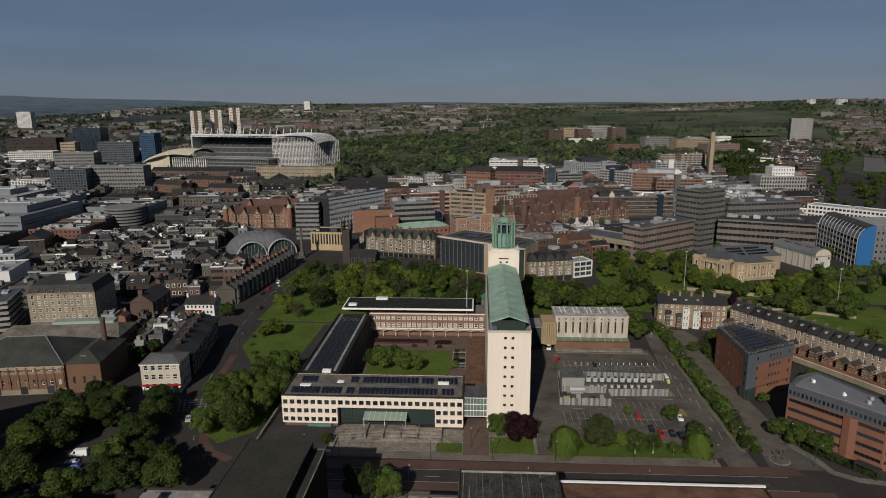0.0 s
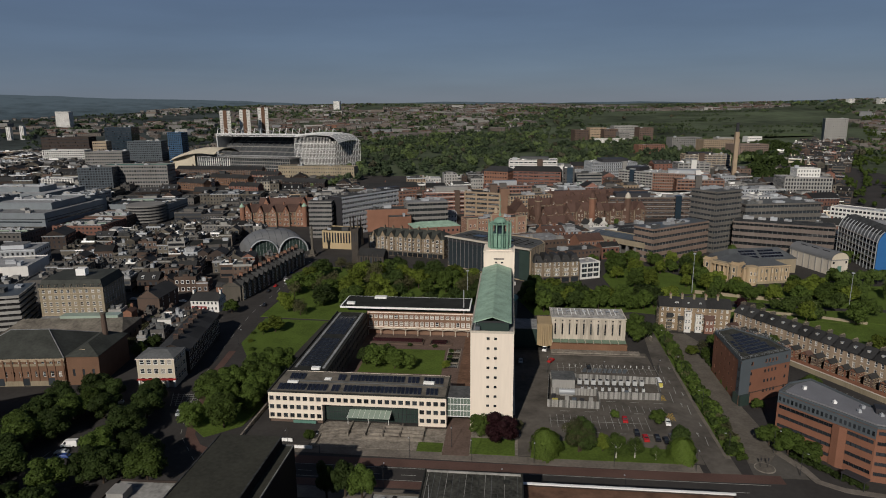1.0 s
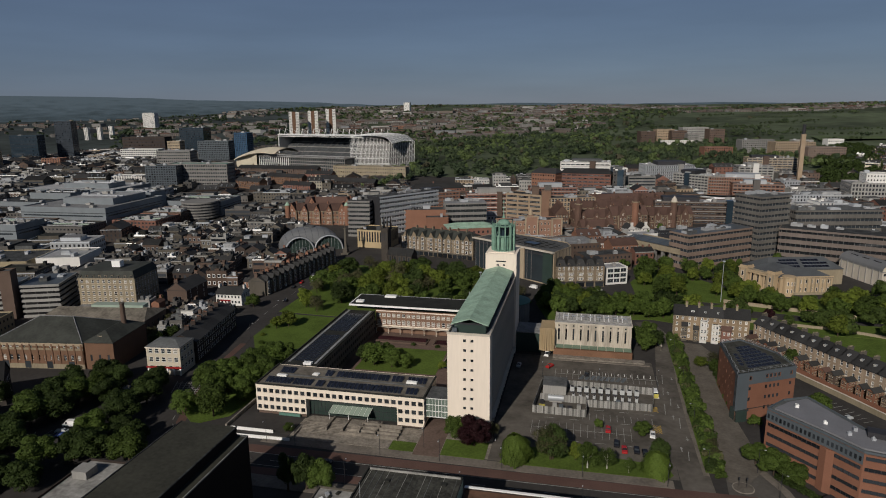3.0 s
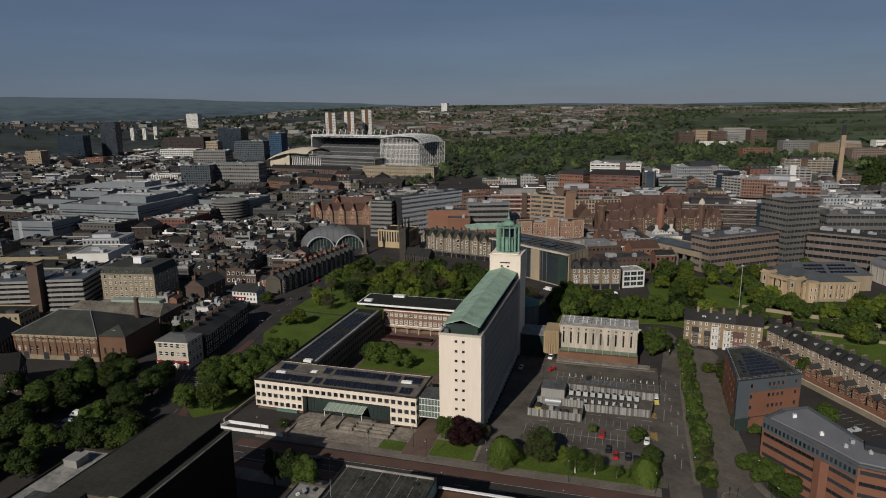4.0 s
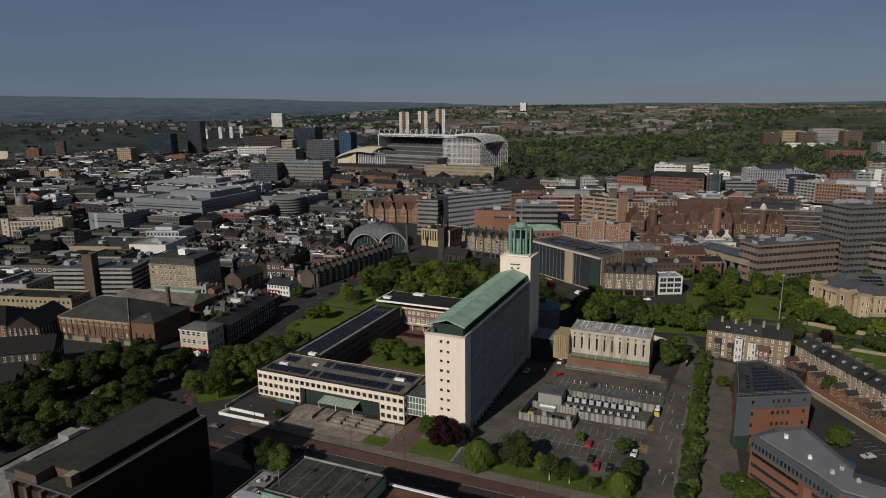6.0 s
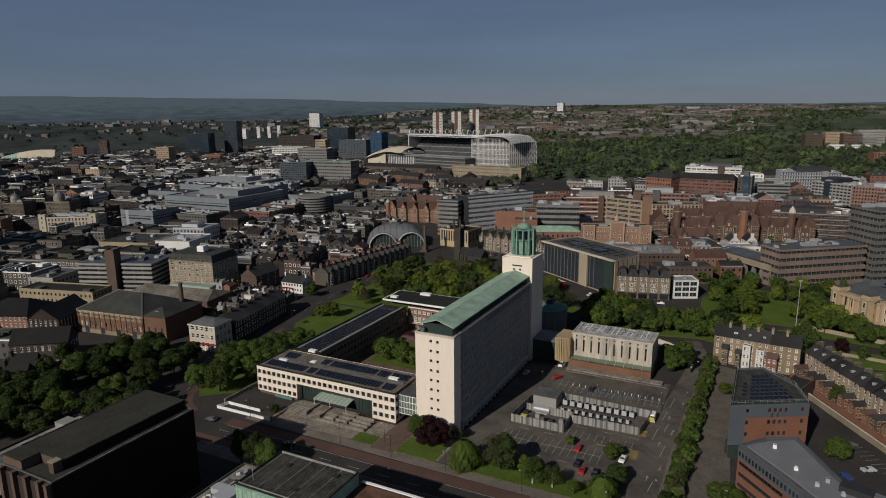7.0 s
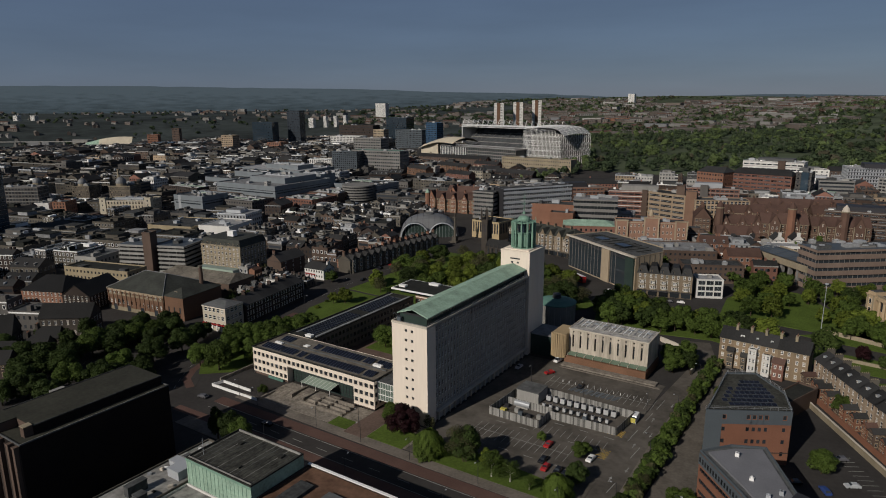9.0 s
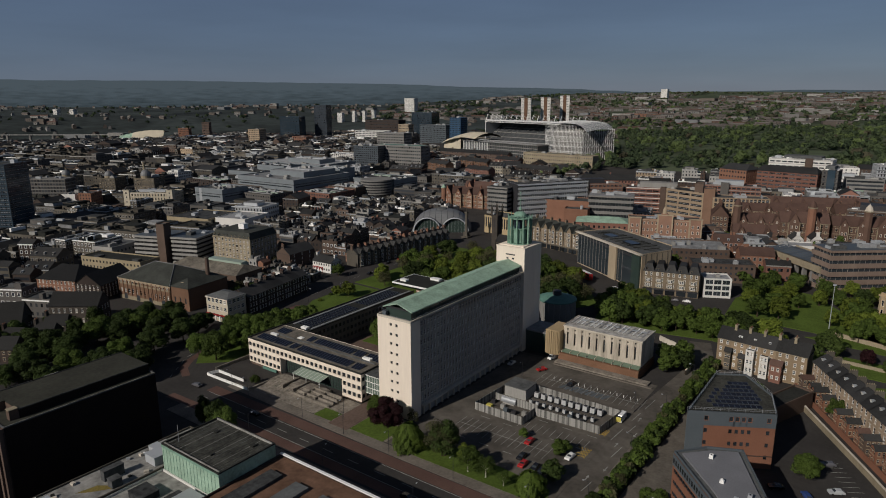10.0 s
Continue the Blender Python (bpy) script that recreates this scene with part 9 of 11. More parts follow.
part("pole", Geo().cyl(0, 0, 0, 8, 0.09, 0.06, 8), metal_dk, lamp)
part("arm", Geo().box(-0.04, 0.04, -1.4, 0, 7.92, 8.0), metal_dk, lamp)
part("lantern", Geo().box(-0.14, 0.14, -1.9, -1.3, 7.86, 8.02), metal_lt, lamp)
for x, y, r in ((-15, 189.5, 0), (5, 189.6, 0), (25, 189.6, 0), (50, 189.6, 0), (75, 189.6, 0), (-20, 170.6, 180), (15, 170.6, 180), (50, 170.6, 180), (-98, 232, 110), (-112, 282, 100), (-117, 320, 95), (-118, 352, 90), (-119, 385, 90), (-121, 420, 90),
                (88, 200, -90), (88.5, 232, -90), (89, 265, -90), (89.5, 298, -90), (103, 203, 90), (106, 190, 45), (-2, 197, 0), (-56, 190.5, 0), (33, 262, 0), (56, 259, 0), (79, 262, 0)):
    copy_thing(lamp, pose(x, y, 0.1, 0, 0, r))
mast = thing("flood_mast", 196.4, 350.6, 0, 0, "tall thin pale lighting mast", "mast", "masts")
part("pole", Geo().cyl(0, 0, 0, 24, 0.22, 0.12, 8), metal_lt, mast)
part("head", Geo().cyl(0, 0, 24, 24.5, 0.8, 0.8, 12), metal_lt, mast)
for x, y in ((126.5, 391), (262, 345), (-6, 340)):
    copy_thing(mast, pose(x, y, 0))
bol = thing("bollard", 20.8, 206, 0.1, 0, "short white bollard by the path", "bollard", "bollards")
part("post", Geo().cyl(0, 0, 0, 1.0, 0.12, 0.1, 8), white_paint, bol)
for i in range(14):
    copy_thing(bol, pose(43.2 + i * 2.6, 270.0 + 0.03 * i, 0.1))

# ---- park trees ----
for x, y, h, w, kd in ((14.3, 201.5, 11.5, 11.5, "copper"), (7.0, 204.8, 9, 7.5, "green"), (19.8, 208.6, 6, 4.5, "bare"), (28.8, 195.2, 9.3, 9.8, "willow"), (39.9, 198, 13, 11.5, "bare"), (40.6, 198.4, 12.2, 10.5, "dark"), (47.8, 199, 6.8, 5, "yellow"), (51.5, 195.2, 9.6, 7.6, "birch"), (57.5, 195.8, 8.2, 6, "birch"), (52, 197.5, 8, 6, "green"), (64, 195.2, 5.3, 4.2, "birch"), (72.4, 196, 7.6, 8.6, "willow"), (74.3, 206, 7, 6.5, "dark"), (70, 220.6, 5.2, 6.5, "green"), (55.2, 223.0, 3.4, 3.6, "green"),
                       (107.5, 203.0, 8.5, 9.5, "green"), (103.5, 208.2, 7.5, 8.5, "green"), (111.5, 198.5, 8, 9, "green"), (134.9, 250.5, 8, 8, "green"), (-30.5, 166.5, 12, 8, "dark"), (-25.2, 165.5, 11, 8.5, "green"), (-35.5, 164.5, 13, 6, "dark"),
                       (-136, 329.5, 8, 9, "green"), (-101, 302, 9.5, 9, "yellow"), (-106, 298, 7.5, 6, "yellow"), (-41, 262, 11, 11, "green"), (-32.5, 260.8, 10, 9.5, "green"), (-46, 264.5, 9, 8.5, "dark"), (-36.5, 267, 9, 9, "green"), (-26, 261, 7, 7, "green"), (-10.5, 263, 4, 4, "yellow"),
                       (-51, 197.5, 4, 4, "green"), (78, 303, 9, 9, "green"), (83, 309, 9, 8, "dark"), (75, 310, 10, 9, "green"), (80, 318, 10, 9, "green"), (109.5, 235.5, 4, 5, "green"), (105, 283, 6, 7, "green"), (99.5, 288, 5, 6, "yellow"), (106, 292, 6, 7, "bare"), (112, 300, 6, 6, "green")):
    tree(x, y, h, w, kd)
grove([(-98, 204), (-88, 197), (-78, 203), (-76, 226), (-74, 250), (-84, 258), (-100, 245)], 16, 10.5, 14, ["green"], 5.8)
for k, (x, y, w) in enumerate(((-144.2, 182.5, 14), (-149.7, 199.1, 12), (-138.7, 190.5, 12), (-140.5, 201.5, 12), (-143, 219.8, 12.5), (-134.6, 217.2, 10), (-138.1, 208.8, 9), (-115.4, 207.7, 12.5), (-114.3, 192.6, 13), (-114.4, 178.0, 12),
                               (-105.6, 166.5, 12), (-112, 166.5, 10), (-92.3, 168, 13), (-96.3, 177.2, 7.5), (-141.5, 160, 11), (-118.2, 158.9, 12), (-117.1, 216.8, 9), (-142, 172, 11), (-150, 188, 10), (-152, 212, 10))):
    tree(x, y, 8.2 + w * 0.34, w, ("green", "dark", "dark", "green", "dark", "dark")[k % 6])
grove([(-183, 150), (-158, 150), (-158, 196), (-176, 200)], 8, 9, 13, ["dark", "dark", "green"], 8)
for x, y, h, w in ((-145, 155, 12, 12), (-122, 146, 12, 12), (-113, 148, 11, 11), (-134, 149, 12, 12), (-126, 138, 11, 11), (-150, 166, 12, 12), (-131, 206, 11, 11), (-122, 224, 9, 9), (-147, 206, 12, 12), (-103, 178, 10, 9), (-136, 166, 12, 12), (-108, 184, 9, 8)):
    tree(x, y, h, w, "dark")
grove([(-112, 328), (-20, 326), (8, 350), (14, 372), (2, 392), (-22, 410), (-60, 430), (-112, 436)], 66, 9, 15, ["green", "green", "yellow", "bare", "bare", "yellow", "dark", "green"], 6.5)
grove([(34, 345), (84, 352), (108, 360), (60, 369), (30, 379), (23, 366)], 46, 8, 13.5, ["green", "green", "green", "yellow", "yellow", "dark"], 6)
grove([(95, 395), (150, 392), (145, 428), (122, 456), (90, 470), (80, 425)], 20, 8, 14, ["green", "green", "yellow", "green"], 7.5)
grove([(96, 430), (112, 432), (165, 452), (160, 466), (112, 462), (96, 470)], 14, 8, 11, ["green", "yellow", "dark"], 6)
grove([(128, 395), (140, 408), (160, 386), (215, 388), (215, 374), (150, 374)], 22, 8, 12, ["green", "yellow", "green"], 6.5)
for x, y, h, w, kd in ((-103, 276, 1.8, 3.2, "green"), (-99.5, 270, 1.6, 2.8, "dark"), (-108, 287, 1.7, 3.0, "yellow"), (-96, 262, 1.8, 3.4, "green"), (-111, 298, 1.5, 2.6, "green"), (-92, 255, 2.0, 3.6, "dark")):
    shrub(x, y, h, w, kd)
grove([(-225, 330), (-196, 330), (-150, 300), (-150, 262), (-162, 262), (-215, 296)], 12, 5, 8, ["dark", "bare"], 7)
for i in range(18):
    y = 201 + i * 6.8
    tree(90.2 + trng.uniform(-1.2, 1.2) + (y - 200) * 0.012, y, trng.uniform(3.4, 6.0), trng.uniform(3.4, 5.0), trng.choice(["green", "dark", "green", "bare"]))
tree(138.1, 297.1, 8.5, 6.5, "green")
tree(143.9, 357.5, 8, 6.5, "copper")
for x_, y_, h_, w_ in ((198, 392.6, 13, 11), (171.2, 341, 12, 10), (194, 337, 13, 12), (217, 412.7, 13, 10), (188, 399, 11, 9), (153.9, 396, 10, 8), (140.7, 394, 11, 9), (206, 352, 12, 10), (231, 331, 12, 11), (183, 296, 10, 9)):
    tree(x_, y_, h_, w_, "green" if int(x_) % 3 else "yellow")
for i in range(16):
    shrub(91.5 + trng.uniform(-2, 2), 198 + i * 7.6, trng.uniform(1.6, 2.6), trng.uniform(2.5, 4), trng.choice(["green", "dark"]))
for i in range(12):
    shrub(104.2 + trng.uniform(-0.8, 0.8), 243 + i * 3.6, trng.uniform(1.5, 2.5), trng.uniform(2, 3.2), trng.choice(["green", "dark", "yellow"]))
for i in range(9):
    shrub(108.5 + i * 1.6, 200.5 - i * 2.0, trng.uniform(1.6, 2.4), 3.2, "dark")
for x, y in ((-47.5, 287), (-30, 288.5), (-18, 287.6), (-9.5, 282), (-9.5, 275), (-9.8, 269), (-56, 320), (-68, 326)):
    shrub(x, y, 1.6, 2.6, "dark")
for x0, x1, y in ((-50, -24, 289.5), (-20, -10, 289.5)):
    b = thing("planting_bed", 0, 0, 0.15, 0, "raised brick planting bed by the courtyard lawn", "planter")
    part("edge", Geo().box(x0, x1, y, y + 2.4, 0, 0.7), brick_br, b)

bus = thing("bus", -6.2, 413.8, 0.05, -35, "red double-deck bus on the park road", "bus")
part("body", Geo().box(-5.3, 5.3, -1.25, 1.25, 0.4, 4.3), PAINT["red"], bus)
part("roof", Geo().box(-5.2, 5.2, -1.15, 1.15, 4.3, 4.4), PAINT["white"], bus)
for zz in (1.3, 2.9):
    part("window_band", Geo().box(-5.1, 5.1, -1.29, 1.29, zz, zz + 0.9), glass, bus)
for sx in (-3.4, 3.2):
    for sy in (-1.05, 1.05):
        part("wheel", Geo().cyl(0, 0, -0.15, 0.15, 0.48, 0.48, 12), tyre, bus, m=pose(sx, sy, 0.48, 90, 0, 0))
for x, y, r, c, kd in ((18, 399.5, -35, "white", "van"), (40, 386.5, -18, "silver", "car"), (70, 377.5, -8, "black", "car"), (-30, 429, -30, "white", "car"), (95, 372.5, -5, "white", "van"), (52, 400, 10, "grey", "car"), (58, 401.5, 10, "white", "car")):
    car(x, y, r, c, kd, 0.06, "on the park road")

# ---- football ground on the rise ----
sd = thing("stadium", -462, 938, 22.5, -14, "large white football stadium with tall stands and masts", "stadium")
FOOT.append((-480, 900, 0, 280, 160))
seatmat = mat("dark_seats", (0.06, 0.065, 0.07), var=0.3, scale=0.06, fine=0.3, fscale=0.3)
sheetroof = mat("pale_translucent_roof_sheet", (0.5, 0.51, 0.51), rough=0.4, var=0.1, fine=0.08)
low = part("low_stand", Geo().box(12, 172, 0, 24, -6, 16, 0).box(8, 175, -2, 26, 16, 17.2, 1), [glass_slate, conc_mid], sd, "low near stand with grey roof")
for i in range(43):
    part("pier", Geo().box(12 + i * 3.8, 12.8 + i * 3.8, -0.8, 0, -6, 16), white_paint if i < 16 else conc_mid, low)
for z in (2, 6.5, 11):
    part("floor_band", Geo().box(11, 173, -0.6, -0.1, z, z + 1.2), concrete, low)
lr_ = Geo()
for i in range(56):
    x_ = 16 + i * 2.8
    lr_.beam((x_, -3, 17.2 if i % 2 else 20.4), (x_ + 2.8, -3, 20.4 if i % 2 else 17.2), 0.28)
    lr_.beam((x_, -3, 20.4), (x_, 14, 18.6), 0.2)
for z_, y_ in ((17.4, -3), (20.4, -3), (18.6, 14)):
    lr_.beam((14, y_, z_), (173, y_, z_), 0.32)
part("low_roof_frame", lr_, unit_grey, sd, "pale steel frame along the low stand")
can = Geo()
for i in range(16):
    for j in range(8):
        def cp_(a, b):
            u, v = a / 16, b / 8
            return (-34 + 84 * u, -10 + 60 * v, 13 + 17 * math.sin(math.pi * min(1, 0.12 + u * 0.95) * 0.62) - 16 * abs(v - 0.5) ** 2.2 * 2.2)
        can.poly([cp_(i, j), cp_(i + 1, j), cp_(i + 1, j + 1), cp_(i, j + 1)])
part("curved_canopy", can, stone_cream, sd, "cream curved canopy over the end")
ew = Geo()
for i in range(8):
    a, b = i / 8, (i + 1) / 8
    F_ = lambda t: (-30 + 42 * t, -6 + 4 * math.sin(math.pi * t))
    (xa, ya), (xb, yb) = F_(a), F_(b)
    ew.poly([(xa, ya, -6), (xb, yb, -6), (xb, yb, 13 + 12 * b ** 0.6), (xa, ya, 13 + 12 * a ** 0.6)])
part("end_wall", ew, stone_cream, sd, "cream curved end wall")
part("end_stand", Geo().box(-20, 14, 4, 60, -6, 17), stone_cream, sd)
for r in range(16):
    y0, z0 = 50 + r * 2.9, 8 + r * 2.05
    part("seat_tier", Geo().box(6, 190, y0, y0 + 2.9, z0 - 3, z0 + 2.05), seatmat, sd)
for z, y in ((15, 58), (21, 66), (28, 77), (35, 87)):
    part("tier_front", Geo().box(6, 190, y - 1, y - 0.4, z - 1, z + 0.3), concrete, sd)
for i in range(16):
    x = 14 + i * 11
    st_ = Geo()
    st_.beam((x + 0.45, 50, 10.4), (x + 0.45, 96, 43), 0.4)
    part("aisle_stair", st_, conc_mid, sd)
part("high_roof", Geo().box(2, 200, 62, 100, 46.4, 47.0), sheetroof, sd, "pale cantilever roof")
truss = Geo()
for y, z in ((57, 47.6), (57, 44.6), (61, 48.2)):
    truss.beam((2, y, z), (206, y, z), 0.35)
for i in range(51):
    x = 2 + i * 4
    truss.beam((x, 57, 44.6 if i % 2 else 47.6), (x + 4, 57, 47.6 if i % 2 else 44.6), 0.22)
    truss.beam((x, 57, 47.6), (x, 64, 47.2), 0.2)
part("front_truss", truss, white_paint, sd, "white steel roof truss")
part("roof_soffit", Geo().box(2, 200, 58, 62, 46.2, 46.5), sheetroof, sd)
mst = Geo()
mst.beam((0, 58, 47), (0, 62, 57), 0.5)
mst.beam((0, 62, 57), (0, 82, 47.4), 0.25)
mst.beam((0, 62, 57), (0, 58, 48.4), 0.25)
mst = mst.mesh("mast", white_paint)
for i in range(19):
    part("mast", mst, None, sd, m=Matrix.Translation((4 + i * 11.4, 0, 0)))
part("back_wall", Geo().box(2, 200, 97, 100, -6, 46), conc_mid, sd)
part("left_screen", Geo().box(2, 4, 58, 100, 10, 46), unit_grey, sd)
RZ = lambda u: 46.5 + 2.2 * math.sin(math.pi * min(1, u * 1.05)) - 9 * max(0.0, (u - 0.78) / 0.22) ** 2
eg = Geo()
for i in range(30):
    u = i / 29
    x, y = 166 + 62 * u, 24 + 10 * u * u
    eg.beam((x, y, -4), (x, y, RZ(u) - 2), 0.26)
    if i < 29:
        v = (i + 1) / 29
        for z in (4, 14, 24, 34):
            eg.beam((x, y, z + (i % 2) * 6), (166 + 62 * v, 24 + 10 * v * v, z + ((i + 1) % 2) * 6), 0.17)
for z in (2, 9, 16, 23, 30, 37):
    for i in range(8):
        u, v = i / 8, (i + 1) / 8
        if z < RZ(v) - 2:
            eg.beam((166 + 62 * u, 24 + 10 * u * u, z), (166 + 62 * v, 24 + 10 * v * v, z), 0.26)
part("end_lattice", eg, white_paint, sd, "white steel lattice of the end stand")
sl_ = Geo()
for i in range(15):
    u = i / 14
    sl_.beam((228 + 7 * u, 34 + 62 * u, -4), (228 + 7 * u, 34 + 62 * u, 39 + 3 * math.sin(math.pi * u)), 0.3)
    if i < 14:
        v = (i + 1) / 14
        for z in (4, 13, 22, 31):
            sl_.beam((228 + 7 * u, 34 + 62 * u, z + (i % 2) * 7), (228 + 7 * v, 34 + 62 * v, z + ((i + 1) % 2) * 7), 0.22)
part("side_lattice", sl_, white_paint, sd, "white steel lattice of the end stand")
sg_ = Geo()
sg_.poly([(226.5, 34, -4), (233.5, 96, -4), (233.5, 96, 38), (226.5, 34, 38)])
sg_.poly([(233.5, 96, 38), (233.5, 96, -4), (226.5, 34, -4), (226.5, 34, 38)])
part("side_glazing", sg_, conc_mid, sd, "pale glazed side wall")
part("end_glazing", Geo().box(168, 226, 40, 41, -4, 40), conc_mid, sd, "pale glazed end wall")
er, eb = Geo(), Geo()
for i in range(16):
    for j in range(6):
        def ep(a, b):
            u, v = a / 16, b / 6
            return (166 + 68 * u, 24 + 66 * v + 8 * u * u, RZ(u) + 2.5 * math.sin(math.pi * v))
        er.poly([ep(i, j), ep(i + 1, j), ep(i + 1, j + 1), ep(i, j + 1)])
        for A_, B_ in ((ep(i, j), ep(i + 1, j)), (ep(i, j), ep(i, j + 1)), (ep(i, j), ep(i + 1, j + 1))):
            eb.beam(Vector(A_) + Vector((0, 0, 0.5)), Vector(B_) + Vector((0, 0, 0.5)), 0.22)
part("end_roof", er, unit_grey, sd, "pale curved roof over the end stand")
part("end_roof_frame", eb, white_paint, sd, "white steel roof frame")

# ---- long brick ranges below the football ground ----
for lab, x, y, rot, w, d, h, wm, rm in (("long brown brick barrack range with slate roof", -446, 862, -4, 126, 14, 9.5, brick_br, slate), ("red brick range with many windows", -330, 836, -6, 40, 13, 9, brick, slate),
                                        ("long buff brick range with flat roof", -302, 868, -6, 110, 16, 16, sandmid, felt), ("orange brick terrace with tiled roof", -372, 806, -16, 60, 12, 9, bath_brick, slate),
                                        ("orange brick flats with slate roof", -395, 765, -20, 44, 13, 9, bath_brick, slate), ("red brick flats with slate roof", -322, 750, -10, 40, 13, 9, brick, slate), ("dark brick terrace with slate roof", -270, 790, -12, 60, 12, 9, brick_dk, slate)):
    building("brick_range", lab, "building", x, y, rot, w, d, h, max(3, int(h / 4.5)), 3.4, wm, rmat=rm, roof="pitch" if rm is slate else "flat", win=(1.4, 1.7), style="steel", sides="fl", mode="joined", rh=4, chim=3, clutter=4)

# ---- town filler: streets of houses, shops and offices ----
frng = random.Random(99)


def free(x, y, rot, w, d, margin=2.0):
    c, s = math.cos(rot), math.sin(rot)
    pts = [(x + c * a * w - s * b * d, y + s * a * w + c * b * d) for a in (0, 0.5, 1) for b in (0, 0.5, 1)]
    for fx, fy, fr, fw, fd in FOOT:
        if abs(fx - x) + abs(fy - y) > 260:
            continue
        cc, ss = math.cos(fr), math.sin(fr)
        for px, py in pts:
            u, v = cc * (px - fx) + ss * (py - fy), -ss * (px - fx) + cc * (py - fy)
            if -margin < u < fw + margin and -margin < v < fd + margin:
                return False
        for a in (0, 0.5, 1):
            for b in (0, 0.5, 1):
                qx, qy = fx + cc * a * fw - ss * b * fd - x, fy + ss * a * fw + cc * b * fd - y
                u, v = c * qx + s * qy, -s * qx + c * qy
                if -margin < u < w + margin and -margin < v < d + margin:
                    return False
    for px, py in pts:
        for line_ in (SIDE, FRONT):
            for (a, b), (e, f) in zip(line_, line_[1:]):
                if math.hypot(px - (a + e) / 2, py - (b + f) / 2) < max(14, math.hypot(a - e, b - f) / 2) and abs((px - a) * (f - b) - (py - b) * (e - a)) / math.hypot(a - e, b - f) < 9:
                    return False
    return True


TOWN, NEAR_TOWN = Geo(), 470.0
TOWN_MATS = [brickmaroon, brick_br, brick_dk, sandark, concrete, render_wh, brick, brick_buff, render_cr, conc_dk, metal_lt, brick_or, slate, felt, felt_lt, felt_dk, tile_red, glass_far, white_paint]


def far_block(x, y, rot, w, d, h, wall, rmat, pitched, frame_mat, cat, lab, flank="r"):
    """One distant building in a single mesh: walls, roof with parapet or ridge, roof plant and window openings."""
    z = land(x, y)
    FOOT.append((x, y, rot, w, d))
    g = Geo()
    for a in range(4):
        pts = [(0, 0), (w, 0), (w, d), (0, d)]
        p, q = pts[a], pts[(a + 1) % 4]
        g.poly([(*p, -6), (*q, -6), (*q, h), (*p, h)], 0)
    if pitched:
        rh = min(min(w, d) * 0.3, 4.6)
        if w >= d:
            g.poly([(-0.3, -0.3, h), (w + 0.3, -0.3, h), (w + 0.3, d / 2, h + rh), (-0.3, d / 2, h + rh)], 1)
            g.poly([(w + 0.3, d + 0.3, h), (-0.3, d + 0.3, h), (-0.3, d / 2, h + rh), (w + 0.3, d / 2, h + rh)], 1)
            g.poly([(0, d, h), (0, 0, h), (0, d / 2, h + rh)], 0)
            g.poly([(w, 0, h), (w, d, h), (w, d / 2, h + rh)], 0)
        else:
            g.poly([(-0.3, d + 0.3, h), (-0.3, -0.3, h), (w / 2, -0.3, h + rh), (w / 2, d + 0.3, h + rh)], 1)
            g.poly([(w + 0.3, -0.3, h), (w + 0.3, d + 0.3, h), (w / 2, d + 0.3, h + rh), (w / 2, -0.3, h + rh)], 1)
            g.poly([(0, 0, h), (w, 0, h), (w / 2, 0, h + rh)], 0)
            g.poly([(w, d, h), (0, d, h), (w / 2, d, h + rh)], 0)
        for _ in range(frng.randint(1, 3)):
            t = frng.random()
            cx, cy = (t * w, d / 2) if w >= d else (w / 2, t * d)
            g.box(cx - 0.6, cx + 0.6, cy - 0.6, cy + 0.6, h + rh * 0.5, h + rh + 1.4, 0)
    else:
        g.poly([(0, 0, h), (w, 0, h), (w, d, h), (0, d, h)], 1)
        pale = frng.random() < 0.24
        for bx in ((0, w, 0, 0.4), (0, w, d - 0.4, d), (0, 0.4, 0.4, d - 0.4), (w - 0.4, w, 0.4, d - 0.4)):
            g.box(*bx, h, h + 0.7, 3 if pale else 0)
        if frng.random() < 0.45 and w > 11 and d > 11:
            ix, iy, iw, id_ = w * frng.uniform(0.1, 0.3), d * frng.uniform(0.15, 0.35), w * frng.uniform(0.4, 0.6), d * frng.uniform(0.35, 0.5)
            g.box(ix, ix + iw, iy, iy + id_, h, h + 2.9, frng.choice([0, 0, 1, 3]))
            g.box(ix - 0.3, ix + iw + 0.3, iy - 0.3, iy + id_ + 0.3, h + 2.9, h + 3.2, 1)
        for _ in range(frng.randint(2, 7)):
            a, b, c = frng.uniform(1.5, w * 0.3), frng.uniform(1.5, d * 0.3), frng.uniform(0.8, 3.2)
            px, py = frng.uniform(0.6, w - a - 0.6), frng.uniform(0.6, d - b - 0.6)
            g.box(px, px + a, py, py + b, h, h + c, frng.choice([0, 1, 1, 0, 3]))
    st = max(1, int(h / 3.4))
    strip = frng.random() < 0.2
    framed = not strip and frng.random() < (0.6 if math.hypot(x, y) < 650 else 0.2)
    if frng.random() < 0.4:
        g.box(-0.25, w + 0.25, -0.25, 0.0, h - 0.7, h, 3)
    if pitched and frng.random() < 0.5:
        for q in range(max(1, int(w / 6))):
            xq = (q + 0.5) * w / max(1, int(w / 6))
            if w >= d:
                zq = h + min(w, d) * 0.3 * 0.3
                g.box(xq - 0.6, xq + 0.6, d * 0.08, d * 0.3, zq - 0.6, zq + 1.0, 3)
                g.poly([(xq - 0.45, d * 0.08 - 0.03, zq - 0.3), (xq + 0.45, d * 0.08 - 0.03, zq - 0.3), (xq + 0.45, d * 0.08 - 0.03, zq + 0.8), (xq - 0.45, d * 0.08 - 0.03, zq + 0.8)], 2)
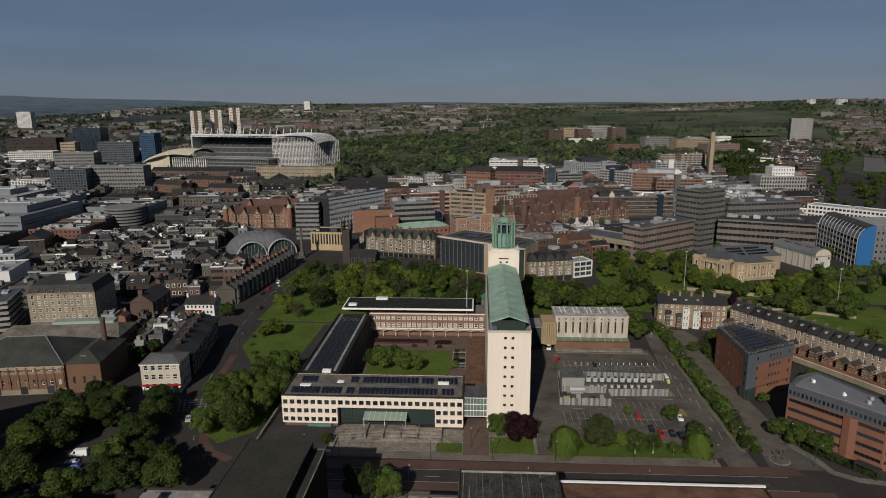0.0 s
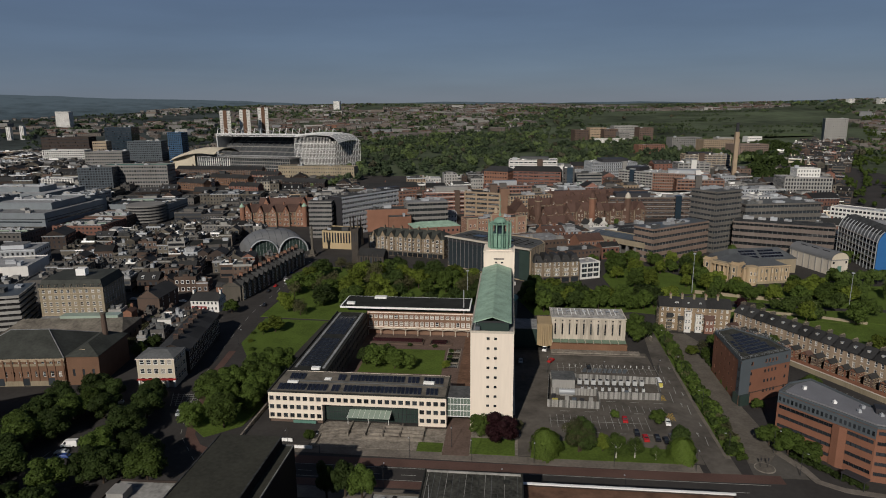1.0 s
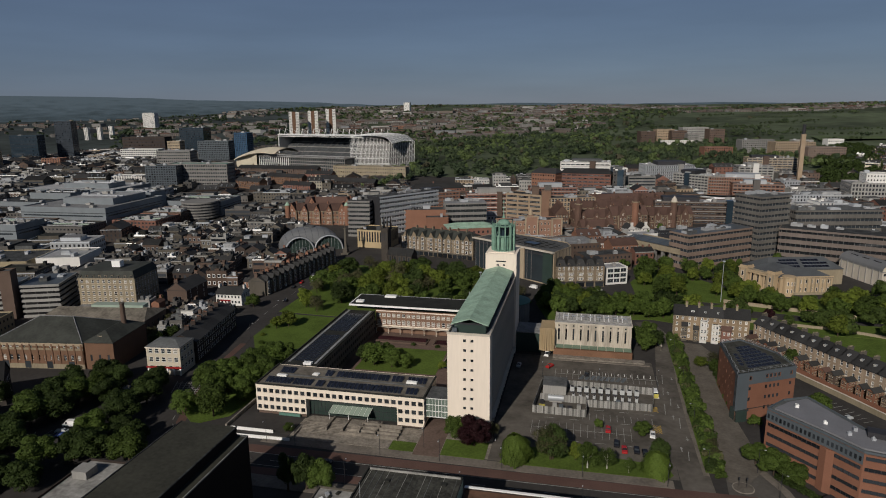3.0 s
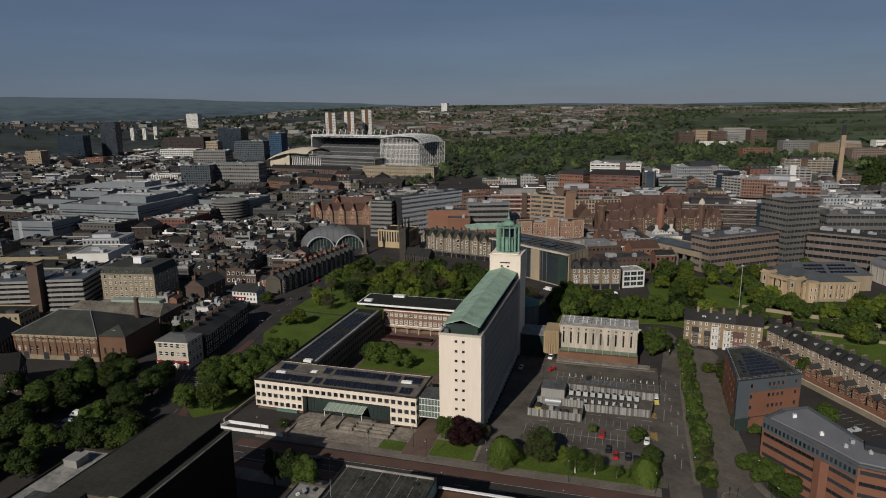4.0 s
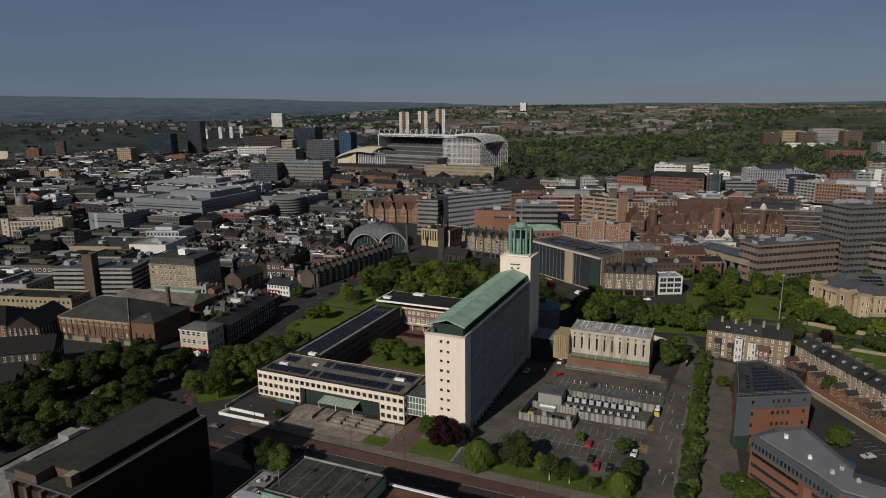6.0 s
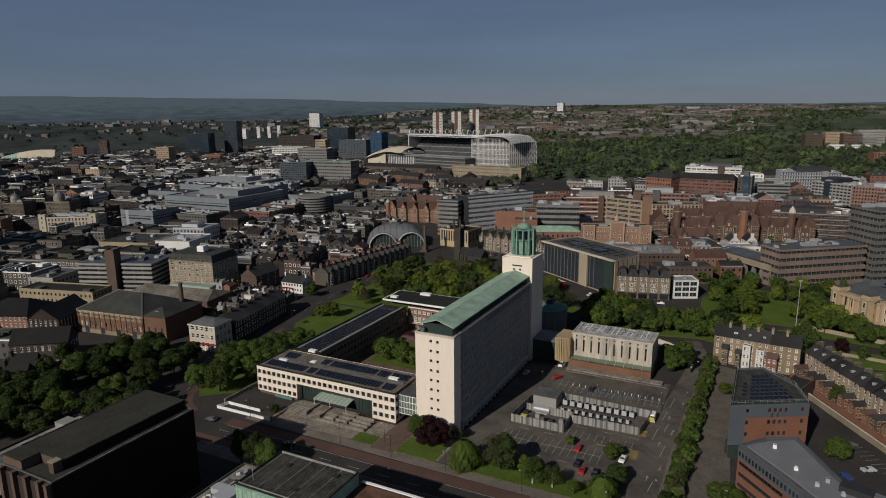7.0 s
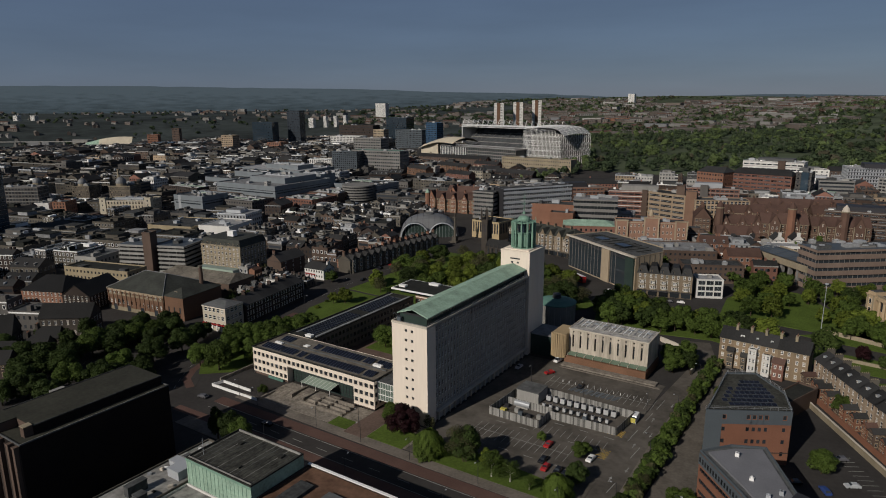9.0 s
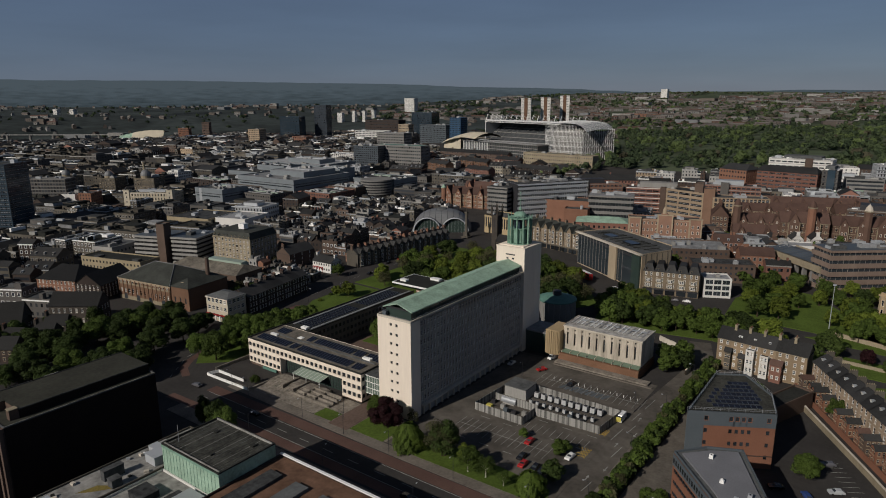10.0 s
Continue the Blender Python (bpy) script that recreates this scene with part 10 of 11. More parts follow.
    for s in range(st):
        z0 = s * h / st + 1.0
        z1 = z0 + min(1.8, h / st * 0.6)
        for side, ln in (("f", w), (flank, d)):
            n = 1 if strip else max(1, int(ln / (3.0 if math.hypot(x, y) < 900 else 4.4)))
            for i in range(n):
                a = (i + 0.5) / n * ln
                hw = ln / 2 - 0.6 if strip else 0.65
                if framed:
                    e = 0.22
                    if side == "f":
                        g.poly([(a - hw - e, -0.02, z0 - e), (a + hw + e, -0.02, z0 - e), (a + hw + e, -0.02, z1 + e), (a - hw - e, -0.02, z1 + e)], 3)
                    elif side == "r":
                        g.poly([(w + 0.02, a - hw - e, z0 - e), (w + 0.02, a + hw + e, z0 - e), (w + 0.02, a + hw + e, z1 + e), (w + 0.02, a - hw - e, z1 + e)], 3)
                if side == "f":
                    g.poly([(a - hw, -0.04, z0), (a + hw, -0.04, z0), (a + hw, -0.04, z1), (a - hw, -0.04, z1)], 2)
                elif side == "r":
                    g.poly([(w + 0.04, a - hw, z0), (w + 0.04, a + hw, z0), (w + 0.04, a + hw, z1), (w + 0.04, a - hw, z1)], 2)
                else:
                    g.poly([(-0.04, a + hw, z0), (-0.04, a - hw, z0), (-0.04, a - hw, z1), (-0.04, a + hw, z1)], 2)
    if math.hypot(x, y - 60) > NEAR_TOWN:
        c, sn = math.cos(rot), math.sin(rot)
        k = len(TOWN.v)
        TOWN.v.extend((x + c * a - sn * b, y + sn * a + c * b, z + e) for a, b, e in g.v)
        TOWN.f.extend(tuple(k + i for i in f) for f in g.f)
        ix = [TOWN_MATS.index(m) for m in (wall, rmat, glass_far, frame_mat)]
        TOWN.m.extend(ix[m] for m in g.m)
        return None
    return solid("town_building", g, [wall, rmat, glass_far, frame_mat], lab, cat, group="town buildings", m=Matrix.Translation((x, y, z)) @ Matrix.Rotation(rot, 4, "Z"))


STYLES = [(brick_br, slate, True, "brown brick town building with slate roof"), (brick_dk, slate, True, "dark brick town building with slate roof"), (sandark, slate, True, "sooty stone town building with slate roof"),
          (concrete, felt, False, "grey concrete town building with flat roof"), (brick_br, felt, False, "brown brick town building with flat grey roof"), (render_wh, felt_lt, False, "white rendered town building with pale flat roof"),
          (brick, slate, True, "red brick town building with slate roof"), (brick_buff, felt, False, "buff brick town building with flat roof"), (render_cr, slate, True, "cream rendered town building with slate roof"),
          (conc_dk, felt, False, "dark concrete town building with grey flat roof"), (metal_lt, felt_lt, False, "grey clad town building with pale roof"), (brick_or, tile_red, True, "orange brick town building with red tiled roof"), (sandark, felt, False, "sooty stone town building with grey flat roof")]
WT = [3, 4, 5, 4, 5, 2, 2, 2, 1, 5, 3, 1, 5]


def fill(poly, step, wmin, wmax, hmin, hmax, ang, styles=None, weights=None, flank="r", keep=0.94, limit=10 ** 6):
    xs_, ys_ = [p[0] for p in poly], [p[1] for p in poly]
    made = 0
    yy = min(ys_)
    row = 0
    while yy < max(ys_):
        xx = min(xs_) + frng.uniform(0, step)
        row += 1
        while xx < max(xs_):
            w, d = frng.uniform(wmin, wmax), frng.uniform(wmin, wmax) * 0.8
            gap = 1.0 if frng.random() < 0.75 else frng.uniform(5, 9)
            if in_poly(xx, yy, poly) and frng.random() < keep and made < limit:
                rot = radians(ang + frng.uniform(-4, 4))
                h = frng.uniform(hmin, hmax) * (1 if frng.random() < 0.85 else 1.5)
                if free(xx, yy, rot, w, d, 0.6):
                    wl, rm, pt, lb = frng.choices(styles or STYLES, weights or (WT if not styles else None))[0]
                    far_block(xx, yy, rot, w, d, h, wl, rm, pt, frng.choice([white_paint, concrete, metal_lt]), "building", lb, flank)
                    made += 1
            xx += w + gap
        yy += wmin * 0.8 + frng.uniform(2, 7) + (5 if row % 2 else 0)
    return made


def fill_blocks(poly, ang, bw, bd, hmin, hmax, lot=(8, 17), styles=None, weights=None, flat=0.62):
    """Street blocks of joined buildings in two back-to-back rows."""
    xs_, ys_ = [p[0] for p in poly], [p[1] for p in poly]
    ca, sa = math.cos(radians(ang)), math.sin(radians(ang))
    cx, cy = sum(xs_) / len(xs_), sum(ys_) / len(ys_)
    R = max(max(xs_) - min(xs_), max(ys_) - min(ys_))
    v = -R
    while v < R:
        u = -R + frng.uniform(0, 20)
        while u < R:
            blen = bw * frng.uniform(0.7, 1.4)
            for half in (0, 1):
                a = u
                base_h = frng.uniform(hmin, hmax)
                while a < u + blen:
                    w = min(frng.uniform(*lot), u + blen - a + 3)
                    d = bd / 2 * frng.uniform(0.8, 1.0)
                    b = v + (0 if half == 0 else bd - d)
                    x, y = cx + ca * a - sa * b, cy + sa * a + ca * b
                    if in_poly(x, y, poly) and w > 4 and frng.random() < 0.95 and free(x, y, radians(ang), w - 0.05, d, 0.02):
                        k = frng.choices(styles or STYLES, weights or WT)[0]
                        wl, rm, pt, lb = k
                        if pt and frng.random() < flat:
                            wl, rm, pt, lb = frng.choices([s for s in STYLES if not s[2]], [3, 3, 1.2, 1, 4, 3, 4])[0]
                        if x < -300 and y < 520 and rm in (felt_lt, felt) and frng.random() < 0.6:
                            wl, rm, lb = sandark, felt_dk, "sooty stone town building with black flat roof"
                        far_block(x, y, radians(ang), w - 0.05, d, base_h + frng.uniform(-1.5, 2.5), wl, rm, pt, frng.choice([white_paint, concrete, felt_lt, metal_lt]), "building", lb, "r")
                    a += w
            u += blen + frng.uniform(6, 11)
        v += bd + frng.uniform(6, 10)


OLD = [2.2, 6, 6, 1.8, 2.6, 0.6, 0.8, 0.6, 0.3, 8, 1.2, 0.4, 8]
fill_blocks([(-165, 352), (-158, 440), (-195, 470), (-205, 560), (-300, 560), (-330, 440), (-300, 420), (-290, 370), (-240, 345)], 10, 46, 26, 6, 9.5, (7, 14), None, OLD, 0.25)
fill_blocks([(-300, 330), (-245, 325), (-300, 372), (-290, 430), (-335, 450), (-380, 520), (-700, 500), (-900, 380), (-600, 200), (-380, 190), (-300, 262)], 16, 74, 54, 6, 12, (11, 30), None, OLD, 0.6)
fill_blocks([(-340, 440), (-230, 560), (-150, 590), (-170, 660), (-330, 700), (-540, 690), (-560, 640), (-700, 640), (-760, 500), (-380, 520)], 9, 80, 60, 6, 12, (11, 32), None, OLD, 0.65)
fill_blocks([(-330, 700), (-150, 700), (-190, 840), (-300, 890), (-450, 890), (-700, 1000), (-1000, 900), (-1000, 640), (-700, 640), (-540, 690)], 13, 70, 44, 5, 10, (10, 28), None, OLD, 0.3)
fill_blocks([(-900, 380), (-600, 200), (-520, 150), (-700, 120), (-1500, 250), (-1700, 600), (-1500, 900), (-1000, 900), (-760, 520)], 20, 90, 60, 6, 13, (11, 30), None, OLD, 0.5)
fill_blocks([(-700, 1000), (-1000, 900), (-1500, 900), (-1500, 1250), (-1000, 1500), (-600, 1250), (-480, 1080)], 15, 90, 60, 6, 13, (12, 32), None, OLD, 0.5)
fill_blocks([(-152, 258), (-140, 300), (-142, 324), (-196, 318), (-200, 298), (-160, 262)], 8, 30, 16, 3, 6, (4, 8), None, OLD, 0.15)
fill([(-300, 165), (-196, 165), (-200, 195), (-235, 195), (-300, 240), (-420, 215), (-420, 150)], 14, 10, 20, 7, 12, 28, [STYLES[1], STYLES[2], STYLES[9]], [4, 4, 2])
UNI = [STYLES[i] for i in (0, 6, 3, 4, 5, 10, 7, 11)]
fill_blocks([(-150, 600), (-60, 590), (40, 650), (300, 640), (340, 720), (300, 900), (120, 930), (-20, 870), (-150, 760)], 12, 60, 44, 9, 17, (14, 34), UNI, [3, 3, 3, 3, 2, 3, 2, 2], 0.6)
fill_blocks([(-20, 480), (70, 440), (90, 500), (60, 560), (-10, 560)], 22, 40, 34, 7, 11, (10, 24), UNI, [3, 3, 2, 3, 1, 1, 2, 2], 0.5)
fill_blocks([(170, 540), (320, 500), (330, 620), (160, 620)], -14, 50, 40, 8, 14, (14, 30), UNI, [3, 2, 3, 3, 1, 2, 2, 1], 0.6)
fill([(262, 640), (322, 640), (640, 1290), (760, 1520), (650, 1520), (480, 1200), (360, 900), (345, 760)], 20, 9, 18, 6, 9, -26, [STYLES[i] for i in (0, 2, 6, 8, 3)], [4, 4, 1, 1, 1], "l", 0.7)
fill([(40, 455), (110, 480), (75, 515), (30, 560), (0, 500)], 12, 10, 18, 7, 10, 24, UNI, [3, 4, 1, 3, 1, 1, 2, 2], "f")

def patchy(m, k=0.42):
    """The same surface, shifted in value from piece to piece."""
    c = m.copy()
    n, l = c.node_tree.nodes, c.node_tree.links
    h = next((q for q in n if q.type == "HUE_SAT"), None)
    if h is None:
        return c
    src = h.inputs["Value"].links[0].from_socket
    a, b = n.new("ShaderNodeMath"), n.new("ShaderNodeMath")
    a.operation, b.operation = "MULTIPLY_ADD", "MULTIPLY"
    a.inputs[1].default_value, a.inputs[2].default_value = 2 * k, 1 - k
    l.new(n.new("ShaderNodeNewGeometry").outputs["Random Per Island"], a.inputs[0])
    l.new(src, b.inputs[0]), l.new(a.outputs[0], b.inputs[1]), l.new(b.outputs[0], h.inputs["Value"])
    return c


solid("town_blocks", TOWN, [patchy(m) if m is not glass_far else m for m in TOWN_MATS], "crowded far town buildings with slate and flat roofs", "buildings", "stuff")

# ---- far suburbs: rows of houses and woods, too many to count ----
hz = Geo()
wrng = random.Random(5)
PARK = [(-215, 740), (-160, 880), (20, 930), (140, 960), (460, 1050), (520, 1400), (300, 1800), (-100, 1900), (-420, 1500), (-240, 1120), (-205, 960)]
MOOR = [(150, 1300), (420, 1150), (900, 1600), (1300, 3000), (500, 3200), (250, 2300), (60, 1750)]


def row_house(x, y, rot, n, h, wm, rm):
    z = land(x, y)
    w, d = 7.0 * n, 9.0
    c, s = math.cos(rot), math.sin(rot)
    T = lambda a, b, e: (x + c * a - s * b, y + s * a + c * b, z + e)
    hz.poly([T(0, 0, -4), T(w, 0, -4), T(w, 0, h), T(0, 0, h)], wm)
    hz.poly([T(w, 0, -4), T(w, d, -4), T(w, d, h), T(w, d / 2, h + 3.2), T(w, 0, h)], wm)
    hz.poly([T(0, d, -4), T(0, 0, -4), T(0, 0, h), T(0, d / 2, h + 3.2), T(0, d, h)], wm)
    hz.poly([T(-0.3, -0.3, h), T(w + 0.3, -0.3, h), T(w + 0.3, d / 2, h + 3.3), T(-0.3, d / 2, h + 3.3)], rm)
    hz.poly([T(w + 0.3, d + 0.3, h), T(-0.3, d + 0.3, h), T(-0.3, d / 2, h + 3.3), T(w + 0.3, d / 2, h + 3.3)], rm)
    for i in range(n):
        hz.poly([T(7 * i + 1, -0.05, 1), T(7 * i + 3, -0.05, 1), T(7 * i + 3, -0.05, h - 1), T(7 * i + 1, -0.05, h - 1)], 4)


count = 0
for _ in range(26000):
    r = math.sqrt(wrng.uniform(1150 ** 2, 4350 ** 2)) if wrng.random() < 0.6 else wrng.uniform(1150, 4350)
    a = radians(wrng.uniform(-38, 78))
    x, y = -r * math.sin(a), r * math.cos(a)
    dens = noise.noise(Vector((x * 0.0016, y * 0.0016, 11.0)))
    deg = math.degrees(a)
    if in_poly(x, y, PARK) or in_poly(x, y, MOOR) or dens < (-0.12 if deg > 5 else 0.0) or count > 3600:
        continue
    if -500 < x < -180 and y < 1250 and y > 860:
        continue
    if in_poly(x, y, CITY) and r < 1400:
        continue
    rot = round(noise.noise(Vector((x * 0.002, y * 0.002, 4))) * 6) * 0.3 + wrng.uniform(-0.1, 0.1)
    if deg > 24 and r > 1300 and wrng.random() < (0.93 if deg > 38 else 0.75):
        continue
    if 0 < deg < 24 and wrng.random() < 0.5:
        continue
    row_house(x, y, rot, wrng.choice([1, 2, 3, 5, 7]), wrng.uniform(4.5, 7.5), wrng.choices([0, 1, 2], [7, 4, 1])[0], wrng.choices([3, 5], [4, 1])[0])
    count += 1
# far walls and tiles greyed: haze is put into their colour
far_brick = mat("hazed_brown_brick", (0.13, 0.11, 0.096), var=0.3, scale=0.01, fine=0.1, fscale=0.3, isl=0.25)
far_tile = mat("hazed_grey_tiles", (0.1, 0.09, 0.082), var=0.25, scale=0.01, fine=0.1, fscale=0.3, isl=0.3)
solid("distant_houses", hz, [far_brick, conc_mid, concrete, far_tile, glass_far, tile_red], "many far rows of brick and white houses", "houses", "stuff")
bz = Geo()
for _ in range(420):
    r = wrng.uniform(1400, 4200)
    a = radians(wrng.uniform(-36, 78))
    x, y = -r * math.sin(a), r * math.cos(a)
    if in_poly(x, y, PARK) or in_poly(x, y, MOOR) or noise.noise(Vector((x * 0.0016, y * 0.0016, 11.0))) < 0.0 or (in_poly(x, y, CITY) and r < 1500):
        continue
    if math.degrees(a) > 36 and wrng.random() < 0.75:
        continue
    bz.obox(x, y, land(x, y) - 4, wrng.uniform(16, 70), wrng.uniform(12, 34), wrng.uniform(10, 20), wrng.uniform(-0.5, 0.6), wrng.choice([0, 1, 1, 2, 3]))
solid("distant_sheds", bz, [far_brick, conc_mid, concrete, shellgrey], "many far flat-roofed blocks and sheds", "buildings", "stuff")


def tuft(g, x, y, z, h, w, r, n, m=0):
    L = [(r.uniform(-0.22, 0.22) * w, r.uniform(-0.22, 0.22) * w, r.uniform(0.4, 0.72) * h, r.uniform(0.2, 0.32)) for _ in range(5 if n > 60 else 2)]
    for i in range(2 * n):
        d = Vector((r.gauss(0, 1), r.gauss(0, 1), r.gauss(0.35, 0.8))).normalized()
        lx, ly, lz, q = L[i % len(L)]
        c = Vector((x + lx + d.x * w * q, y + ly + d.y * w * q, z + lz + d.z * h * q * 0.95))
        nm = (d + Vector((r.gauss(0, 0.3), r.gauss(0, 0.3), r.gauss(0.1, 0.3)))).normalized()
        u = nm.orthogonal().normalized()
        v = nm.cross(u)
        s = w * r.uniform(0.14, 0.25) * (30 / max(30, n)) ** 0.5
        g.poly([c + u * s, c + (v * 0.87 - u * 0.5) * s, c - (v * 0.87 + u * 0.5) * s], m)


def wood(name, label, poly, n, hmin, hmax, faces, seed, m=None):
    """Many trees over a stretch of ground; without a leaf of its own, four kinds stand in drifts."""
    r = random.Random(seed)
    g = Geo()
    xs_, ys_ = [p[0] for p in poly], [p[1] for p in poly]
    k = 0
    t = 0
    while k < n and t < n * 12:
        t += 1
        x, y = r.uniform(min(xs_), max(xs_)), r.uniform(min(ys_), max(ys_))
        if not in_poly(x, y, poly):
            continue
        k += 1
        if n > 500 and noise.noise(Vector((x * 0.012, y * 0.012, 5.0))) < -0.28:
            continue
        h = r.uniform(hmin, hmax) * (0.75 if r.random() < 0.3 else 1.0)
        drift = noise.noise(Vector((x * 0.01, y * 0.01, 21.0))) + r.gauss(0, 0.22)
        kind = 0 if m else 1 if drift < -0.12 else 2 if drift > 0.24 else 3 if r.random() < 0.09 else 0
        tuft(g, x, y, land(x, y), h, h * r.uniform(0.7, 1.15), r, faces, kind)
    solid(name, g, m or WOODS, label, "woodland", "stuff")


hg_, hr_ = Geo(), random.Random(88)
for i in range(150):
    y_ = 199.5 + i * 0.82
    x_ = 90.3 + (y_ - 200) * 0.012
    for q in range(2):
        h_ = hr_.uniform(1.8, 4.2)
        tuft(hg_, x_ + hr_.uniform(-2.0, 2.0), y_ + hr_.uniform(-0.5, 0.5), 0.1, h_, h_ * hr_.uniform(0.8, 1.2), hr_, 64, hr_.choice((0, 0, 1, 1, 2, 3)))
solid("hedge", hg_, [LEAF[0], LEAF[1], leaf_park, leaf_bud], "long overgrown hedge between the car park road and a path", "hedge", "stuff")
wood("park_trees", "green park trees behind the brick terrace", [(112, 348), (150, 336), (330, 322), (345, 362), (200, 364), (120, 378)], 34, 7, 13, 480, 35, leaf_park)
wood("park_trees", "green park trees round the museum", [(195, 380), (300, 372), (330, 430), (262, 440), (215, 410)], 36, 8, 14, 480, 36, leaf_park)
wood("park_woodland", "green trees behind the football ground", [(-230, 760), (-170, 900), (-260, 1130), (-420, 1480), (-560, 1700), (-420, 1300), (-300, 1080), (-250, 960)], 420, 8, 14, 60, 39)
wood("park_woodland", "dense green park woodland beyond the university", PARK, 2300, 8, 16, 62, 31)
wood("campus_trees", "scattered green trees among campus buildings", [(-20, 480), (70, 430), (330, 480), (330, 620), (20, 600), (-60, 560)], 60, 7, 11, 200, 41, LEAF[0])
wood("roadside_woodland", "green belt of trees beside houses", [(300, 790), (345, 780), (400, 900), (560, 1300), (600, 1500), (520, 1450), (420, 1180)], 420, 9, 15, 70, 32, LEAF[1])
wood("roadside_woodland", "long green belt of trees beside a highway", [(385, 770), (415, 770), (660, 1190), (930, 1700), (1300, 2420), (1240, 2450), (800, 1540), (655, 1280)], 620, 6, 10, 60, 33, LEAF[0])
wood("roadside_woodland", "long green belt of trees beyond a highway", [(470, 760), (560, 700), (1200, 1700), (1600, 2400), (1440, 2450), (1050, 1750), (740, 1210)], 700, 6, 11, 50, 37, LEAF[1])
wood("roadside_woodland", "green trees beside the end of the highway", [(372, 690), (440, 640), (560, 700), (620, 860), (540, 880), (500, 850), (430, 800), (400, 770)], 190, 7, 12, 110, 38, LEAF[0])
wood("campus_trees", "green trees along a college lane", [(215, 560), (330, 610), (345, 690), (300, 720), (230, 640)], 60, 7, 12, 160, 43, LEAF[1])
for q in range(2):
    sheet("playing_field", [(180, 1470), (330, 1480), (330, 1520), (180, 1515)] if q else [(560, 1640), (760, 1700), (800, 1850), (590, 1800)], land(260, 1490) + 3 if q else land(680, 1740) + 3, meadow, "mown playing field on the moor", "field")
g = Geo()
r = random.Random(77)
for _ in range(9000):
    q = r.uniform(1300, 4300)
    a = radians(r.uniform(-37, 78))
    x, y = -q * math.sin(a), q * math.cos(a)
    if in_poly(x, y, MOOR) and r.random() > 0.06 or in_poly(x, y, PARK) or noise.noise(Vector((x * 0.0024, y * 0.0024, 40.0))) < -0.1 or (in_poly(x, y, CITY) and q < 1500) or (-520 < x < -180 and 860 < y < 1250) or (math.degrees(a) > 26 and q > 2600 and r.random() < 0.5) or (math.degrees(a) > 38 and r.random() < 0.85):
        continue
    h = r.uniform(8, 15)
    tuft(g, x, y, land(x, y), h, h * r.uniform(0.9, 2.2), r, 14, 1 if math.degrees(a) > 24 else r.choice((0, 0, 1, 1, 2, 3)))
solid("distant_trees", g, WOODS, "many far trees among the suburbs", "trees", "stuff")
g = Geo()
for _ in range(26):
    x, y = r.uniform(150, 1000), r.uniform(1350, 2900)
    a = r.uniform(-0.5, 0.5)
    for k in range(r.randrange(12, 40)):
        px_, py_ = x + math.cos(a) * k * 9 + r.gauss(0, 2), y + math.sin(a) * k * 9 + r.gauss(0, 3)
        if r.random() < 0.8 and in_poly(px_, py_, MOOR):
            h = r.uniform(6, 11)
            tuft(g, px_, py_, land(px_, py_), h, h * r.uniform(0.9, 1.5), r, 16)
solid("hedgerow_trees", g, leaf_wood, "dark hedgerow trees crossing the open moor", "trees", "stuff")
hw_ = Geo()
HW = [(530, 900), (560, 950), (700, 1200), (850, 1470), (1000, 1750), (1200, 2110), (1400, 2450)]
for (a, b), (c, d) in zip(HW, HW[1:]):
    for t in range(6):
        p, q = Vector((a, b)).lerp(Vector((c, d)), t / 6), Vector((a, b)).lerp(Vector((c, d)), (t + 1) / 6)
        n = Vector((q.y - p.y, p.x - q.x)).normalized() * 14
        zp, zq = land(p.x, p.y) + 0.6, land(q.x, q.y) + 0.6
        hw_.poly([(p.x + n.x, p.y + n.y, zp), (q.x + n.x, q.y + n.y, zq), (q.x - n.x, q.y - n.y, zq), (p.x - n.x, p.y - n.y, zp)])
solid("highway", hw_, road_far, "dual carriageway running away between trees", "road", "structure")
# backdrop hills glow by themselves; the haze is painted in, paler with height
haze = bpy.data.materials.new("glowing_hills_painted_haze")
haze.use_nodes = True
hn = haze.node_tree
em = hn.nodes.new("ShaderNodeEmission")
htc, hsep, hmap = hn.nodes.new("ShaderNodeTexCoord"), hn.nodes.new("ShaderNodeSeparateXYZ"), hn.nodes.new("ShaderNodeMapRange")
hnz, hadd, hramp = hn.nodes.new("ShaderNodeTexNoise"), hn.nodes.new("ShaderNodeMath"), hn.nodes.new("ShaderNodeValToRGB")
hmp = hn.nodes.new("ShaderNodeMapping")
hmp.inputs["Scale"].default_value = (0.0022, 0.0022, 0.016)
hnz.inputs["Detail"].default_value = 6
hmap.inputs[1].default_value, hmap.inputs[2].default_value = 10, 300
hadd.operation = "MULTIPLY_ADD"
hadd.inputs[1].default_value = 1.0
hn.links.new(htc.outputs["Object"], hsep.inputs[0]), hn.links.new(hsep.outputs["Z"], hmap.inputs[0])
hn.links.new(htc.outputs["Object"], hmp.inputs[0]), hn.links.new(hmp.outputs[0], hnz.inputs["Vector"])
